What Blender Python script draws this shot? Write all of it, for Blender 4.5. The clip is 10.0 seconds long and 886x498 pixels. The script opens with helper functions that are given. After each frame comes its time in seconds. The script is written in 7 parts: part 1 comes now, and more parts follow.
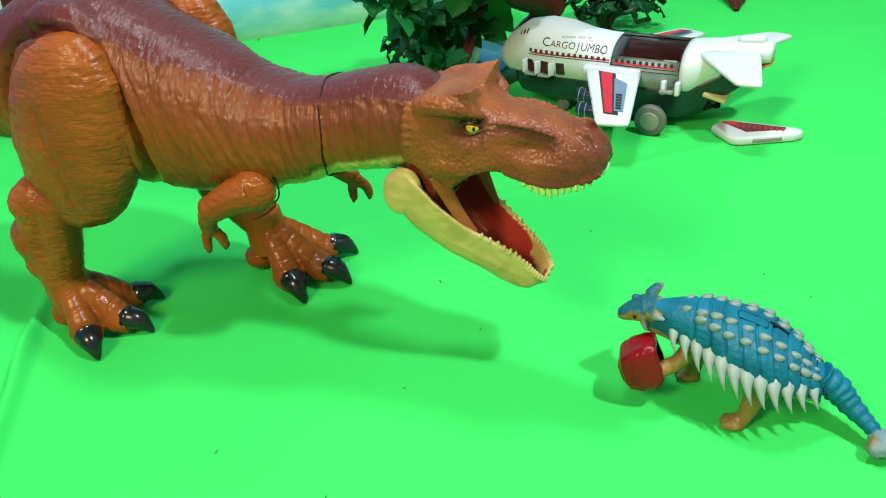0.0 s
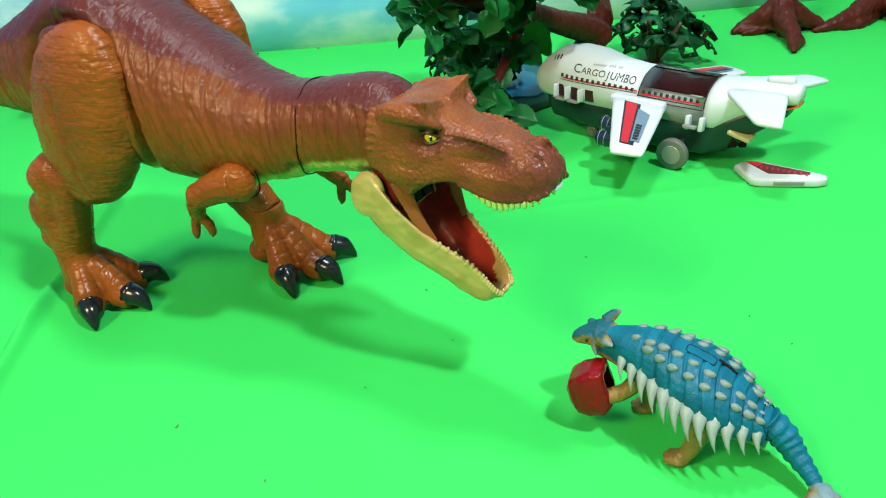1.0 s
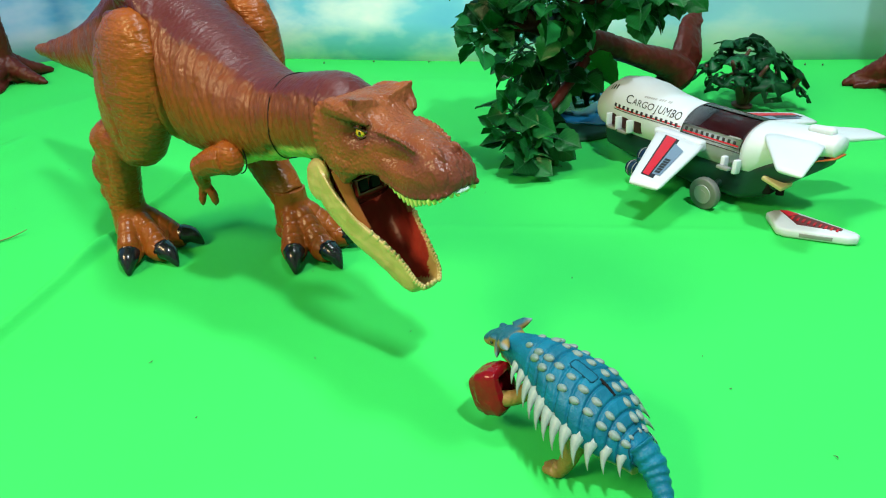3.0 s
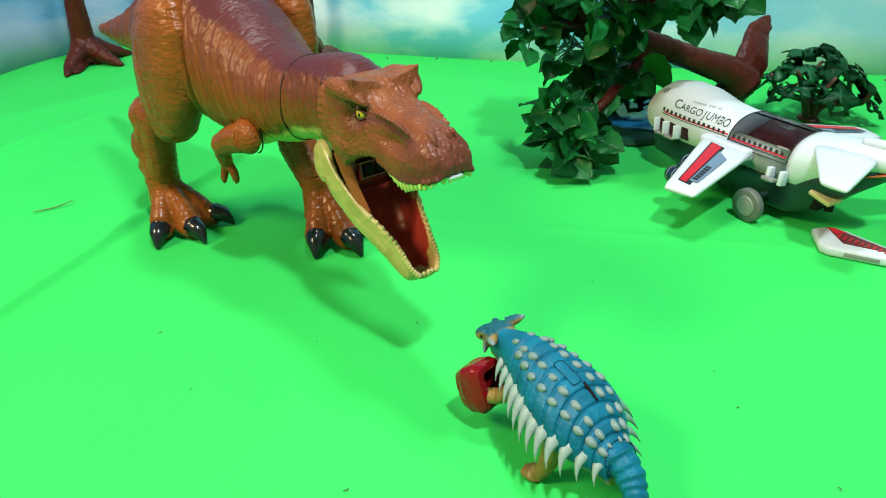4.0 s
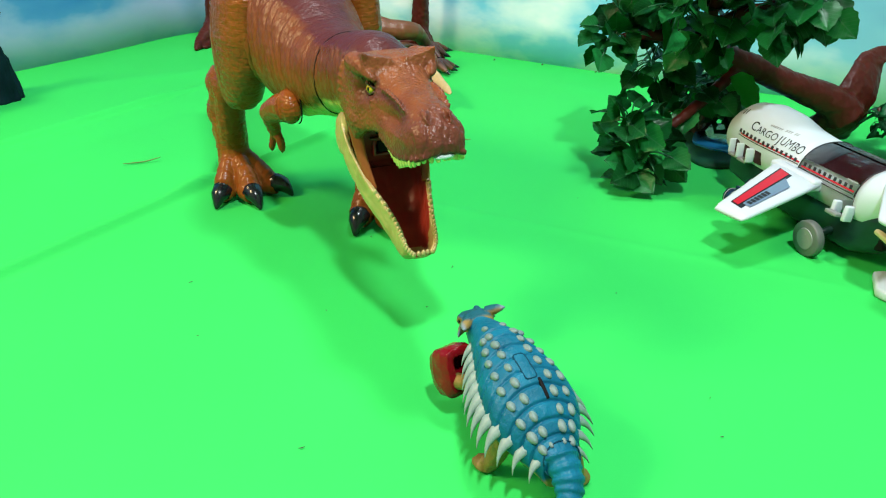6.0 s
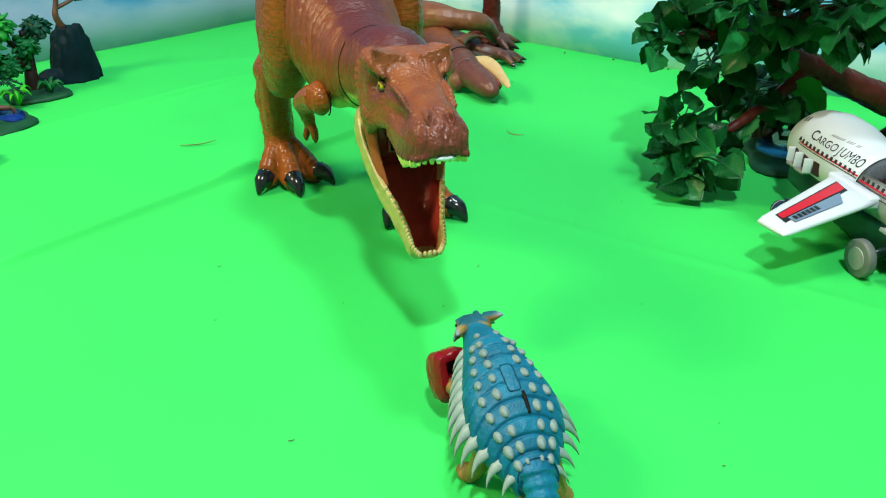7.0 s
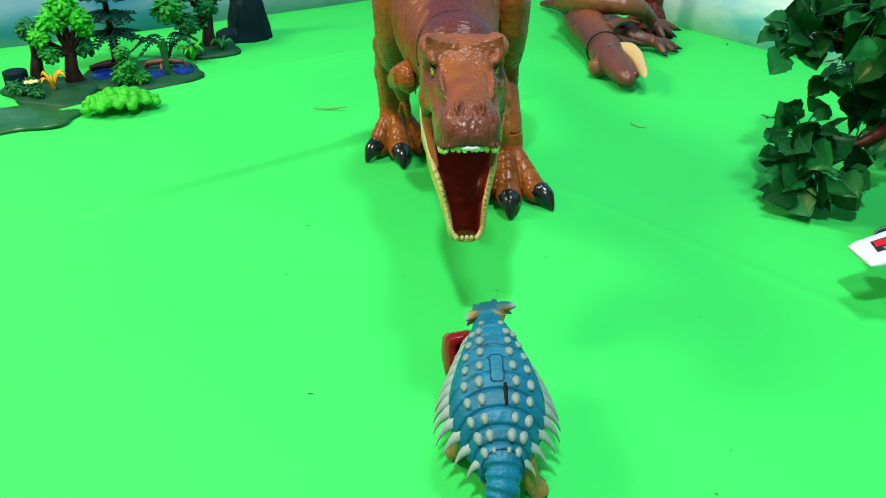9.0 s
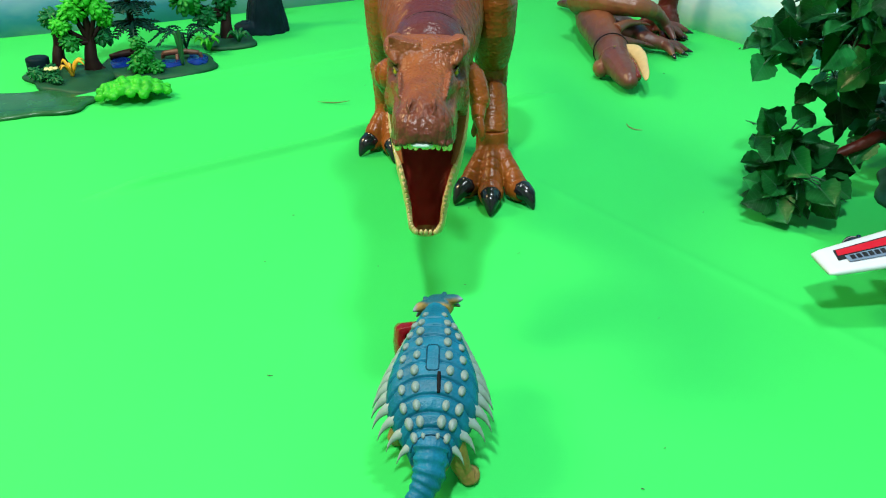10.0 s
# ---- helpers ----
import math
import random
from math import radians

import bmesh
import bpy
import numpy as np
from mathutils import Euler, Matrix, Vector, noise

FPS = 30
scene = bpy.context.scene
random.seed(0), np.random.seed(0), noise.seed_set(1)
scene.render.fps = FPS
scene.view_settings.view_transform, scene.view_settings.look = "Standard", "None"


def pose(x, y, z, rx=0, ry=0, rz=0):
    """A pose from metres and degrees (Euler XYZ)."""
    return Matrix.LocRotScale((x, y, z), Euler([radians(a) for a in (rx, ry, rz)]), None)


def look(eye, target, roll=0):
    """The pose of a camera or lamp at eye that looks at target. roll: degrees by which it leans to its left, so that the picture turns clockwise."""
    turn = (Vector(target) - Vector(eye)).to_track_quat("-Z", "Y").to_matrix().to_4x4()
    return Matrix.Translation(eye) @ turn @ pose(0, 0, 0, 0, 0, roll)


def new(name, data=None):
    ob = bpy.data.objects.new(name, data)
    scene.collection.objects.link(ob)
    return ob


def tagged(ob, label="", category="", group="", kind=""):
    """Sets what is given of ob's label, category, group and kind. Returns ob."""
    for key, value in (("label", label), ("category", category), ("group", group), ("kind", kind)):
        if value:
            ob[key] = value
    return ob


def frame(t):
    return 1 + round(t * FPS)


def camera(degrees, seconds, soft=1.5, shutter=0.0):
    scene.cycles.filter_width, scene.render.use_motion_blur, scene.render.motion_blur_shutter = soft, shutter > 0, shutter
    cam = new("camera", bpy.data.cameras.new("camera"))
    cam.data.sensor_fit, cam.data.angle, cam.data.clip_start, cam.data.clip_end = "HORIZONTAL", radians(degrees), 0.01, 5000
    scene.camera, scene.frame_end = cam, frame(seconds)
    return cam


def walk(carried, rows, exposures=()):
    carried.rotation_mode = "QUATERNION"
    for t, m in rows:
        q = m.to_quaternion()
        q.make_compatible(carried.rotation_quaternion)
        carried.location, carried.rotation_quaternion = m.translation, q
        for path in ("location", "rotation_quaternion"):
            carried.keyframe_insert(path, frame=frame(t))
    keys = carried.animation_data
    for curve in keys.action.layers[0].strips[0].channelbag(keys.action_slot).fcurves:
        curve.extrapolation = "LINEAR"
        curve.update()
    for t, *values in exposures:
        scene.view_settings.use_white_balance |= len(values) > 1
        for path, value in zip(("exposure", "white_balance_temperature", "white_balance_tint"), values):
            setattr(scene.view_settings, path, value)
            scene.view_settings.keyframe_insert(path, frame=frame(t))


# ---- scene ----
cam = camera(57.7, 10.0, soft=1.1)
PATH = [
    (0, (0.048, 0.049, 0.486), (-0.104, 1.712, -0.613), -6.6),
    (0.5, (0.095, 0.045, 0.481), (-0.165, 1.721, -0.577), -5.5),
    (1, (0.147, 0.039, 0.476), (-0.211, 1.712, -0.559), -4.6),
    (1.5, (0.199, 0.034, 0.474), (-0.254, 1.698, -0.539), -3.9),
    (2, (0.261, 0.032, 0.477), (-0.278, 1.68, -0.518), -3.6),
    (2.5, (0.321, 0.033, 0.476), (-0.332, 1.658, -0.491), -3.4),
    (3, (0.359, 0.045, 0.466), (-0.423, 1.619, -0.488), -3.4),
    (4.5, (0.447, 0.098, 0.437), (-0.593, 1.539, -0.479), -1.9),
    (5, (0.474, 0.104, 0.436), (-0.638, 1.502, -0.463), -1.0),
    (6.3, (0.534, 0.162, 0.417), (-0.748, 1.402, -0.488), -0.1),
    (6.5, (0.542, 0.173, 0.423), (-0.768, 1.377, -0.491), -0.2),
    (7, (0.558, 0.208, 0.425), (-0.824, 1.32, -0.498), -0.1),
    (7.5, (0.568, 0.237, 0.424), (-0.879, 1.246, -0.518), 0.1),
    (8, (0.591, 0.263, 0.425), (-0.91, 1.17, -0.537), -0.1),
    (8.5, (0.611, 0.29, 0.433), (-0.944, 1.088, -0.539), -0.2),
    (9, (0.638, 0.312, 0.443), (-0.96, 1.008, -0.538), -0.3),
    (9.5, (0.661, 0.336, 0.452), (-0.953, 0.985, -0.534), -0.1),
    (10, (0.685, 0.37, 0.454), (-0.944, 0.974, -0.538), 0.2),
]
walk(cam, [(t, look(eye, target, roll)) for t, eye, target, roll in PATH])

# ---- light: a bright soft lamp overhead, a wide ceiling light, an unseen warm fill and the room's dim surround ----
world = bpy.data.worlds.new("room_air")
scene.world = world
world.use_nodes = True
world.node_tree.nodes["Background"].inputs[0].default_value = (0.75, 0.85, 1.0, 1)
world.node_tree.nodes["Background"].inputs[1].default_value = 0.11
scene.view_settings.exposure = 0.0


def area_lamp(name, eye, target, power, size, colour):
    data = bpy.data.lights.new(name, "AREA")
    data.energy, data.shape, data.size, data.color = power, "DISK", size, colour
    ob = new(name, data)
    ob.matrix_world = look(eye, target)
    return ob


area_lamp("key_lamp", (0.98, -0.05, 2.2), (0.0, 0.6, 0.0), 56, 0.16, (0.92, 0.98, 1.0))
area_lamp("ceiling_lamp", (-0.05, 1.02, 2.5), (-0.1, 0.9, 0.0), 34, 0.36, (0.86, 0.97, 1.0))
# unseen warm fill from the left front, added to lift the shaded flanks
area_lamp("side_fill_lamp", (-0.95, -0.85, 1.75), (-0.2, 0.6, 0.1), 54, 0.6, (1.0, 0.74, 0.40))

# ---- mesh helpers ----
def part(name, bm, material, parent=None, label="", smooth=True):
    """Links a bmesh as one mesh object, under a thing or a part when one is given."""
    me = bpy.data.meshes.new(name)
    bmesh.ops.recalc_face_normals(bm, faces=bm.faces)
    bm.to_mesh(me)
    bm.free()
    return part_mesh(name, me, material, parent, label, smooth)


def part_mesh(name, me, material, parent=None, label="", smooth=True):
    me.polygons.foreach_set("use_smooth", [smooth] * len(me.polygons))
    if not me.materials:
        me.materials.append(material)
    ob = new(name, me)
    if parent is not None:
        ob.parent = parent
    if label:
        ob["label"] = label
    return ob


def thing(name, m, label, category, group=""):
    """An Empty at the base of a thing made of parts."""
    ob = new(name)
    ob.empty_display_size = 0.02
    ob.matrix_world = m
    return tagged(ob, label, category, group)


def loft(bm, rings, close=True):
    """A skin over rings of equally many points; close: caps at both ends."""
    rows = [[bm.verts.new(p) for p in ring] for ring in rings]
    n = len(rows[0])
    for a, b in zip(rows, rows[1:]):
        for i in range(n):
            bm.faces.new((a[i], a[(i + 1) % n], b[(i + 1) % n], b[i]))
    if close:
        bm.faces.new(rows[0][::-1])
        bm.faces.new(rows[-1])
    return rows


def oval(c, right, up, w, h, n=24, e=2.0):
    """A ring round c; e over 2 makes it boxier."""
    out = []
    for i in range(n):
        a = 2 * math.pi * i / n
        ca, sa = math.cos(a), math.sin(a)
        out.append(Vector(c) + Vector(right) * (w * math.copysign(abs(ca) ** (2 / e), ca)) + Vector(up) * (h * math.copysign(abs(sa) ** (2 / e), sa)))
    return out


def tube(bm, points, radii, n=10, flat=1.0):
    """A round limb along points, with a radius at each."""
    pts = [Vector(p) for p in points]
    rings, side = [], None
    for i, p in enumerate(pts):
        d = (pts[min(i + 1, len(pts) - 1)] - pts[max(i - 1, 0)]).normalized()
        if side is None:
            side = d.orthogonal().normalized()
        side = (side - d * side.dot(d)).normalized()
        rings.append(oval(p, side, d.cross(side), radii[i], radii[i] * flat, n))
    return loft(bm, rings)


def spline(points, radii, steps=4):
    """A smooth finer path through points, with the radii between."""
    pts = [Vector(p) for p in points]
    ps, rs = [], []
    for i in range(len(pts) - 1):
        a, b, c, d = pts[max(i - 1, 0)], pts[i], pts[i + 1], pts[min(i + 2, len(pts) - 1)]
        for k in range(steps):
            t = k / steps
            ps.append(0.5 * (2 * b + (c - a) * t + (2 * a - 5 * b + 4 * c - d) * t * t + (3 * b - a - 3 * c + d) * t ** 3))
            rs.append(radii[i] + (radii[i + 1] - radii[i]) * t)
    return ps + [pts[-1]], rs + [radii[-1]]


def limb(bm, points, radii, n=12, steps=4, flat=1.0):
    return tube(bm, *spline(points, radii, steps), n, flat)


def egg(bm, c, r, turn=(0, 0, 0), seg=16):
    """An ellipsoid at c with half axes r."""
    m = pose(*c, *turn) @ Matrix.Diagonal((*r, 1))
    return bmesh.ops.create_uvsphere(bm, u_segments=seg, v_segments=max(6, seg * 2 // 3), radius=1, matrix=m)["verts"]


def box(bm, c, s, turn=(0, 0, 0), bevel=0.0, seg=2):
    """A block at c with edges s, with rounded edges."""
    got = bmesh.ops.create_cube(bm, size=1, matrix=pose(*c, *turn) @ Matrix.Diagonal((*s, 1)))["verts"]
    if bevel:
        edges = {e for v in got for e in v.link_edges}
        bmesh.ops.bevel(bm, geom=list(edges), offset=bevel, segments=seg, affect="EDGES", profile=0.5)


def disc(bm, c, axis, r, depth, n=24, bevel=0.0):
    """A short cylinder centred at c."""
    turn = Vector(axis).to_track_quat("Z", "Y").to_matrix().to_4x4()
    got = bmesh.ops.create_cone(bm, cap_ends=True, segments=n, radius1=r, radius2=r, depth=depth, matrix=Matrix.Translation(c) @ turn)["verts"]
    if bevel:
        edges = {e for v in got for e in v.link_edges if len(e.link_faces) == 2 and abs(e.link_faces[0].normal.dot(e.link_faces[1].normal)) < 0.5}
        bmesh.ops.bevel(bm, geom=list(edges), offset=bevel, segments=2, affect="EDGES", profile=0.5)


def slab(bm, outline, z0, z1, bevel=0.0):
    """An upright prism over a flat outline of (x, y)."""
    low = [bm.verts.new((x, y, z0)) for x, y in outline]
    high = [bm.verts.new((x, y, z1)) for x, y in outline]
    n = len(low)
    faces = [bm.faces.new(low[::-1]), bm.faces.new(high)]
    for i in range(n):
        faces.append(bm.faces.new((low[i], low[(i + 1) % n], high[(i + 1) % n], high[i])))
    if bevel:
        edges = {e for f in faces[:2] for e in f.edges}
        bmesh.ops.bevel(bm, geom=list(edges), offset=bevel, segments=2, affect="EDGES", profile=0.5)


def turned(bm, m):
    bmesh.ops.transform(bm, matrix=m, verts=bm.verts)
    return bm


def fuse(bm, voxel, smooth=3):
    """Melts overlapping closed shapes into one skin and returns it as a mesh."""
    me = bpy.data.meshes.new("melt")
    bm.to_mesh(me)
    bm.free()
    ob = new("melt", me)
    mod = ob.modifiers.new("melt", "REMESH")
    mod.mode, mod.voxel_size = "VOXEL", voxel
    if smooth:
        soft = ob.modifiers.new("soft", "SMOOTH")
        soft.factor, soft.iterations = 0.5, smooth
    out = bpy.data.meshes.new_from_object(ob.evaluated_get(bpy.context.evaluated_depsgraph_get()))
    bpy.data.objects.remove(ob)
    bpy.data.meshes.remove(me)
    return out


def shape_skin(me, push=None, paint=None):
    """push(co, normal): how far a point of the skin is moved outwards; paint(co, normal): its colour."""
    cos = [v.co.copy() for v in me.vertices]
    nos = [v.normal.copy() for v in me.vertices]
    if paint:
        layer = me.color_attributes.new("paint", "FLOAT_COLOR", "POINT")
        flat = []
        for c, n in zip(cos, nos):
            flat.extend((*paint(c, n), 1.0))
        layer.data.foreach_set("color", flat)
    if push:
        flat = []
        for c, n in zip(cos, nos):
            flat.extend(c + n * push(c, n))
        me.vertices.foreach_set("co", flat)
        me.update()
    return me


def mixed(a, b, t):
    t = min(1.0, max(0.0, t))
    return tuple(x + (y - x) * t for x, y in zip(a, b))


def step(lo, hi, x):
    t = min(1.0, max(0.0, (x - lo) / (hi - lo)))
    return t * t * (3 - 2 * t)


def lerp(x, table):
    """A value from a table of (x, value) rows, straight between them."""
    if x <= table[0][0]:
        return table[0][1]
    for (a, u), (b, v) in zip(table, table[1:]):
        if x <= b:
            return u + (v - u) * (x - a) / (b - a)
    return table[-1][1]


def wob(c, scale, seed=0.0):
    return noise.noise(Vector(c) * scale + Vector((seed, seed * 1.7, -seed)))


# ---- materials ----
def material(name, colour, rough=0.5, vary=0.15, scale=60.0, fine=900.0, bump=0.2, depth=0.0006, metal=0.0, spec=0.5, coat=0.0,
             attr=False, stretch=None, cells=0.0, jitter=0.0, stain=None, sheer=0.0, wear=0.12):
    """A painted or moulded surface: its colour wanders at two scales, its gloss too, and its relief is fine grain and, where asked, cells or streaks."""
    mat = bpy.data.materials.new(name)
    mat.use_nodes = True
    tree = mat.node_tree
    nodes, link = tree.nodes, tree.links.new
    bsdf = nodes["Principled BSDF"]
    co = nodes.new("ShaderNodeTexCoord").outputs["Object"]

    def noise_at(size, detail=4.0, vec=None):
        n = nodes.new("ShaderNodeTexNoise")
        n.inputs["Scale"].default_value, n.inputs["Detail"].default_value = size, detail
        link(vec or co, n.inputs["Vector"])
        return n.outputs["Fac"]

    def maths(op, a, b):
        n = nodes.new("ShaderNodeMath")
        n.operation = op
        for sock, v in zip(n.inputs, (a, b)):
            if isinstance(v, (int, float)):
                sock.default_value = v
            else:
                link(v, sock)
        return n.outputs[0]

    if attr:
        a = nodes.new("ShaderNodeAttribute")
        a.attribute_name = "paint"
        base = a.outputs["Color"]
    else:
        rgb = nodes.new("ShaderNodeRGB")
        rgb.outputs[0].default_value = (*colour, 1)
        base = rgb.outputs[0]
    big, small = noise_at(scale), noise_at(fine, 2.0)
    tone = maths("ADD", maths("MULTIPLY", maths("SUBTRACT", big, 0.5), 2 * vary * 2), maths("MULTIPLY", maths("SUBTRACT", small, 0.5), vary * 1.2))
    if jitter:
        info = nodes.new("ShaderNodeObjectInfo")
        tone = maths("ADD", tone, maths("MULTIPLY", maths("SUBTRACT", info.outputs["Random"], 0.5), 2 * jitter))
    hsv = nodes.new("ShaderNodeHueSaturation")
    link(base, hsv.inputs["Color"])
    link(maths("ADD", tone, 1.0), hsv.inputs["Value"])
    out = hsv.outputs[0]
    if stain:
        mix = nodes.new("ShaderNodeMix")
        mix.data_type = "RGBA"
        ramp = maths("MULTIPLY", maths("SUBTRACT", noise_at(scale * 0.7, 6.0), 0.55), 5.0)
        clamp = nodes.new("ShaderNodeClamp")
        link(ramp, clamp.inputs[0])
        link(maths("MULTIPLY", clamp.outputs[0], stain[3]), mix.inputs[0])
        link(out, mix.inputs[6])
        mix.inputs[7].default_value = (*stain[:3], 1)
        out = mix.outputs[2]
    link(out, bsdf.inputs["Base Color"])
    link(maths("ADD", maths("MULTIPLY", maths("SUBTRACT", big, 0.5), 2 * wear), rough), bsdf.inputs["Roughness"])
    bsdf.inputs["Metallic"].default_value, bsdf.inputs["Specular IOR Level"].default_value = metal, spec
    bsdf.inputs["Coat Weight"].default_value, bsdf.inputs["Coat Roughness"].default_value = coat, 0.15
    if sheer:
        bsdf.inputs["Subsurface Weight"].default_value = sheer
        bsdf.inputs["Subsurface Radius"].default_value = (0.003, 0.002, 0.001)
        bsdf.inputs["Subsurface Scale"].default_value = 1.0
    height = maths("ADD", maths("MULTIPLY", small, 0.35), maths("MULTIPLY", noise_at(fine * 0.25, 3.0), 0.65))
    if stretch:
        m = nodes.new("ShaderNodeMapping")
        link(co, m.inputs["Vector"])
        m.inputs["Scale"].default_value = stretch
        ridge = noise_at(1.0, 5.0, m.outputs[0])
        height = maths("ADD", maths("MULTIPLY", height, 0.4), maths("MULTIPLY", ridge, 1.6))
    if cells:
        v = nodes.new("ShaderNodeTexVoronoi")
        v.feature = "SMOOTH_F1"
        v.inputs["Scale"].default_value = cells
        link(co, v.inputs["Vector"])
        height = maths("SUBTRACT", height, maths("MULTIPLY", v.outputs["Distance"], 1.3))
    b = nodes.new("ShaderNodeBump")
    b.inputs["Strength"].default_value, b.inputs["Distance"].default_value = bump, depth
    link(height, b.inputs["Height"])
    link(b.outputs[0], bsdf.inputs["Normal"])
    return mat


def cloth_material():
    """The green sheet: a fine weave, with faint rubbed and dusty areas."""
    return material("green_sheet", (0.028, 0.54, 0.092), rough=0.7, vary=0.05, scale=3.0, fine=1500, bump=0.15, depth=0.0004, spec=0.25, wear=0.05)


def sky_print():
    """A printed sky: turquoise above, soft white clouds low down, deeper blue at one end; at the other, lamp falloff is
    painted in as an even grey-teal.
    """
    mat = bpy.data.materials.new("printed_sky")
    mat.use_nodes = True
    nodes, link = mat.node_tree.nodes, mat.node_tree.links.new
    bsdf = nodes["Principled BSDF"]
    co = nodes.new("ShaderNodeTexCoord").outputs["Object"]
    m = nodes.new("ShaderNodeMapping")
    m.inputs["Scale"].default_value = (1.6, 1.6, 3.2)
    link(co, m.inputs[0])
    puff = nodes.new("ShaderNodeTexNoise")
    puff.inputs["Scale"].default_value, puff.inputs["Detail"].default_value, puff.inputs["Roughness"].default_value = 2.1, 5.0, 0.5
    link(m.outputs[0], puff.inputs["Vector"])
    sep = nodes.new("ShaderNodeSeparateXYZ")
    link(co, sep.inputs[0])
    low = nodes.new("ShaderNodeMapRange")
    low.inputs["From Min"].default_value, low.inputs["From Max"].default_value = 0.05, 0.55
    low.inputs["To Min"].default_value, low.inputs["To Max"].default_value = 0.10, -0.12
    link(sep.outputs[2], low.inputs[0])
    add = nodes.new("ShaderNodeMath")
    link(puff.outputs["Fac"], add.inputs[0])
    link(low.outputs[0], add.inputs[1])
    ramp = nodes.new("ShaderNodeValToRGB")
    link(add.outputs[0], ramp.inputs[0])
    cr = ramp.color_ramp
    cr.elements[0].position, cr.elements[0].color = 0.36, (0.10, 0.42, 0.72, 1)
    cr.elements[1].position, cr.elements[1].color = 0.72, (0.80, 0.86, 0.95, 1)
    e = cr.elements.new(0.52)
    e.color = (0.17, 0.54, 0.78, 1)
    e = cr.elements.new(0.60)
    e.color = (0.48, 0.72, 0.86, 1)
    west = nodes.new("ShaderNodeMapRange")
    west.inputs["From Min"].default_value, west.inputs["From Max"].default_value = -1.0, -1.2
    west.inputs["To Min"].default_value, west.inputs["To Max"].default_value = 0.0, 1.0
    link(sep.outputs[0], west.inputs[0])
    deep = nodes.new("ShaderNodeMix")
    deep.data_type, deep.blend_type = "RGBA", "MULTIPLY"
    link(west.outputs[0], deep.inputs[0])
    link(ramp.outputs[0], deep.inputs[6])
    deep.inputs[7].default_value = (0.46, 0.50, 0.68, 1)
    # dims the east end to grey-teal: light falloff put into the print's colour
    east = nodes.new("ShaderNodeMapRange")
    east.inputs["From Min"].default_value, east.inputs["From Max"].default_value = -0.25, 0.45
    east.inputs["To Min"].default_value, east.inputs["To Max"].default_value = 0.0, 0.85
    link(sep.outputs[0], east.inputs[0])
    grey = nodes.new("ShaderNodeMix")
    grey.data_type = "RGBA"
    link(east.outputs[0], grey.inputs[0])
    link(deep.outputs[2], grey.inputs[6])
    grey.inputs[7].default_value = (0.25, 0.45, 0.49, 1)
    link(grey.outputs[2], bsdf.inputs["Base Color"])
    bsdf.inputs["Roughness"].default_value = 0.6
    bsdf.inputs["Specular IOR Level"].default_value = 0.1
    return mat


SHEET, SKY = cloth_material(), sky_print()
WALL = material("room_plaster", (0.36, 0.35, 0.33), rough=0.8, vary=0.05, scale=2, fine=200, bump=0.1)
SKIN_BODY = material("toy_hide_body", (1, 1, 1), rough=0.31, vary=0.07, scale=30, fine=420, bump=0.7, depth=0.0010, attr=True, stretch=(400, 140, 60), spec=0.24, wear=0.12)
SKIN_LEG = material("toy_hide_leg", (1, 1, 1), rough=0.29, vary=0.07, scale=30, fine=420, bump=0.7, depth=0.0009, attr=True, stretch=(60, 60, 400), spec=0.25, wear=0.12)
SKIN_FOOT = material("toy_hide_foot", (1, 1, 1), rough=0.29, vary=0.08, scale=40, fine=400, bump=0.5, depth=0.0005, attr=True, spec=0.22, wear=0.12)
SKIN_HEAD = material("toy_hide_head", (1, 1, 1), rough=0.30, vary=0.08, scale=60, fine=500, bump=0.7, depth=0.0006, attr=True, cells=420, spec=0.18, wear=0.12)
JAW = material("toy_jaw", (1, 1, 1), spec=0.32, rough=0.34, vary=0.06, scale=50, fine=600, bump=0.35, depth=0.0006, attr=True)
CLAW = material("black_claw", (0.006, 0.009, 0.012), rough=0.22, vary=0.2, scale=120, bump=0.1, wear=0.08)
TOOTH = material("tooth_ivory", (0.62, 0.62, 0.22), rough=0.4, vary=0.15, scale=150, bump=0.1)
MOUTH = material("mouth_red", (0.145, 0.018, 0.014), rough=0.22, vary=0.2, scale=60, fine=500, bump=0.4, depth=0.0006, wear=0.1)
DARK = material("recess_black", (0.007, 0.007, 0.008), rough=0.7, bump=0.1, spec=0.1)
EYE = material("eye_yellow", (0.52, 0.38, 0.02), rough=0.15, vary=0.1, scale=300, bump=0.0)
PUPIL = material("pupil_black", (0.005, 0.005, 0.005), rough=0.15, bump=0.0)
LOW_TOOTH = material("low_tooth_cream", (0.46, 0.38, 0.16), rough=0.4, vary=0.15, scale=150, bump=0.1)

# ---- the set: a green sheet, two printed sky walls that meet in a rounded corner, and the room behind the camera ----
def far_ridge(p, a, b, width, height):
    """The height at p of a fold that runs from a to b and dies away at its ends."""
    a, b = Vector(a), Vector(b)
    d = b - a
    t = (p - a).dot(d) / d.length_squared
    off = (p - a - d * t).length
    if off > 3 * width or not -0.2 < t < 1.2:
        return 0.0
    return height * math.exp(-(off / width) ** 2) * step(-0.15, 0.12, t) * step(1.15, 0.88, t)


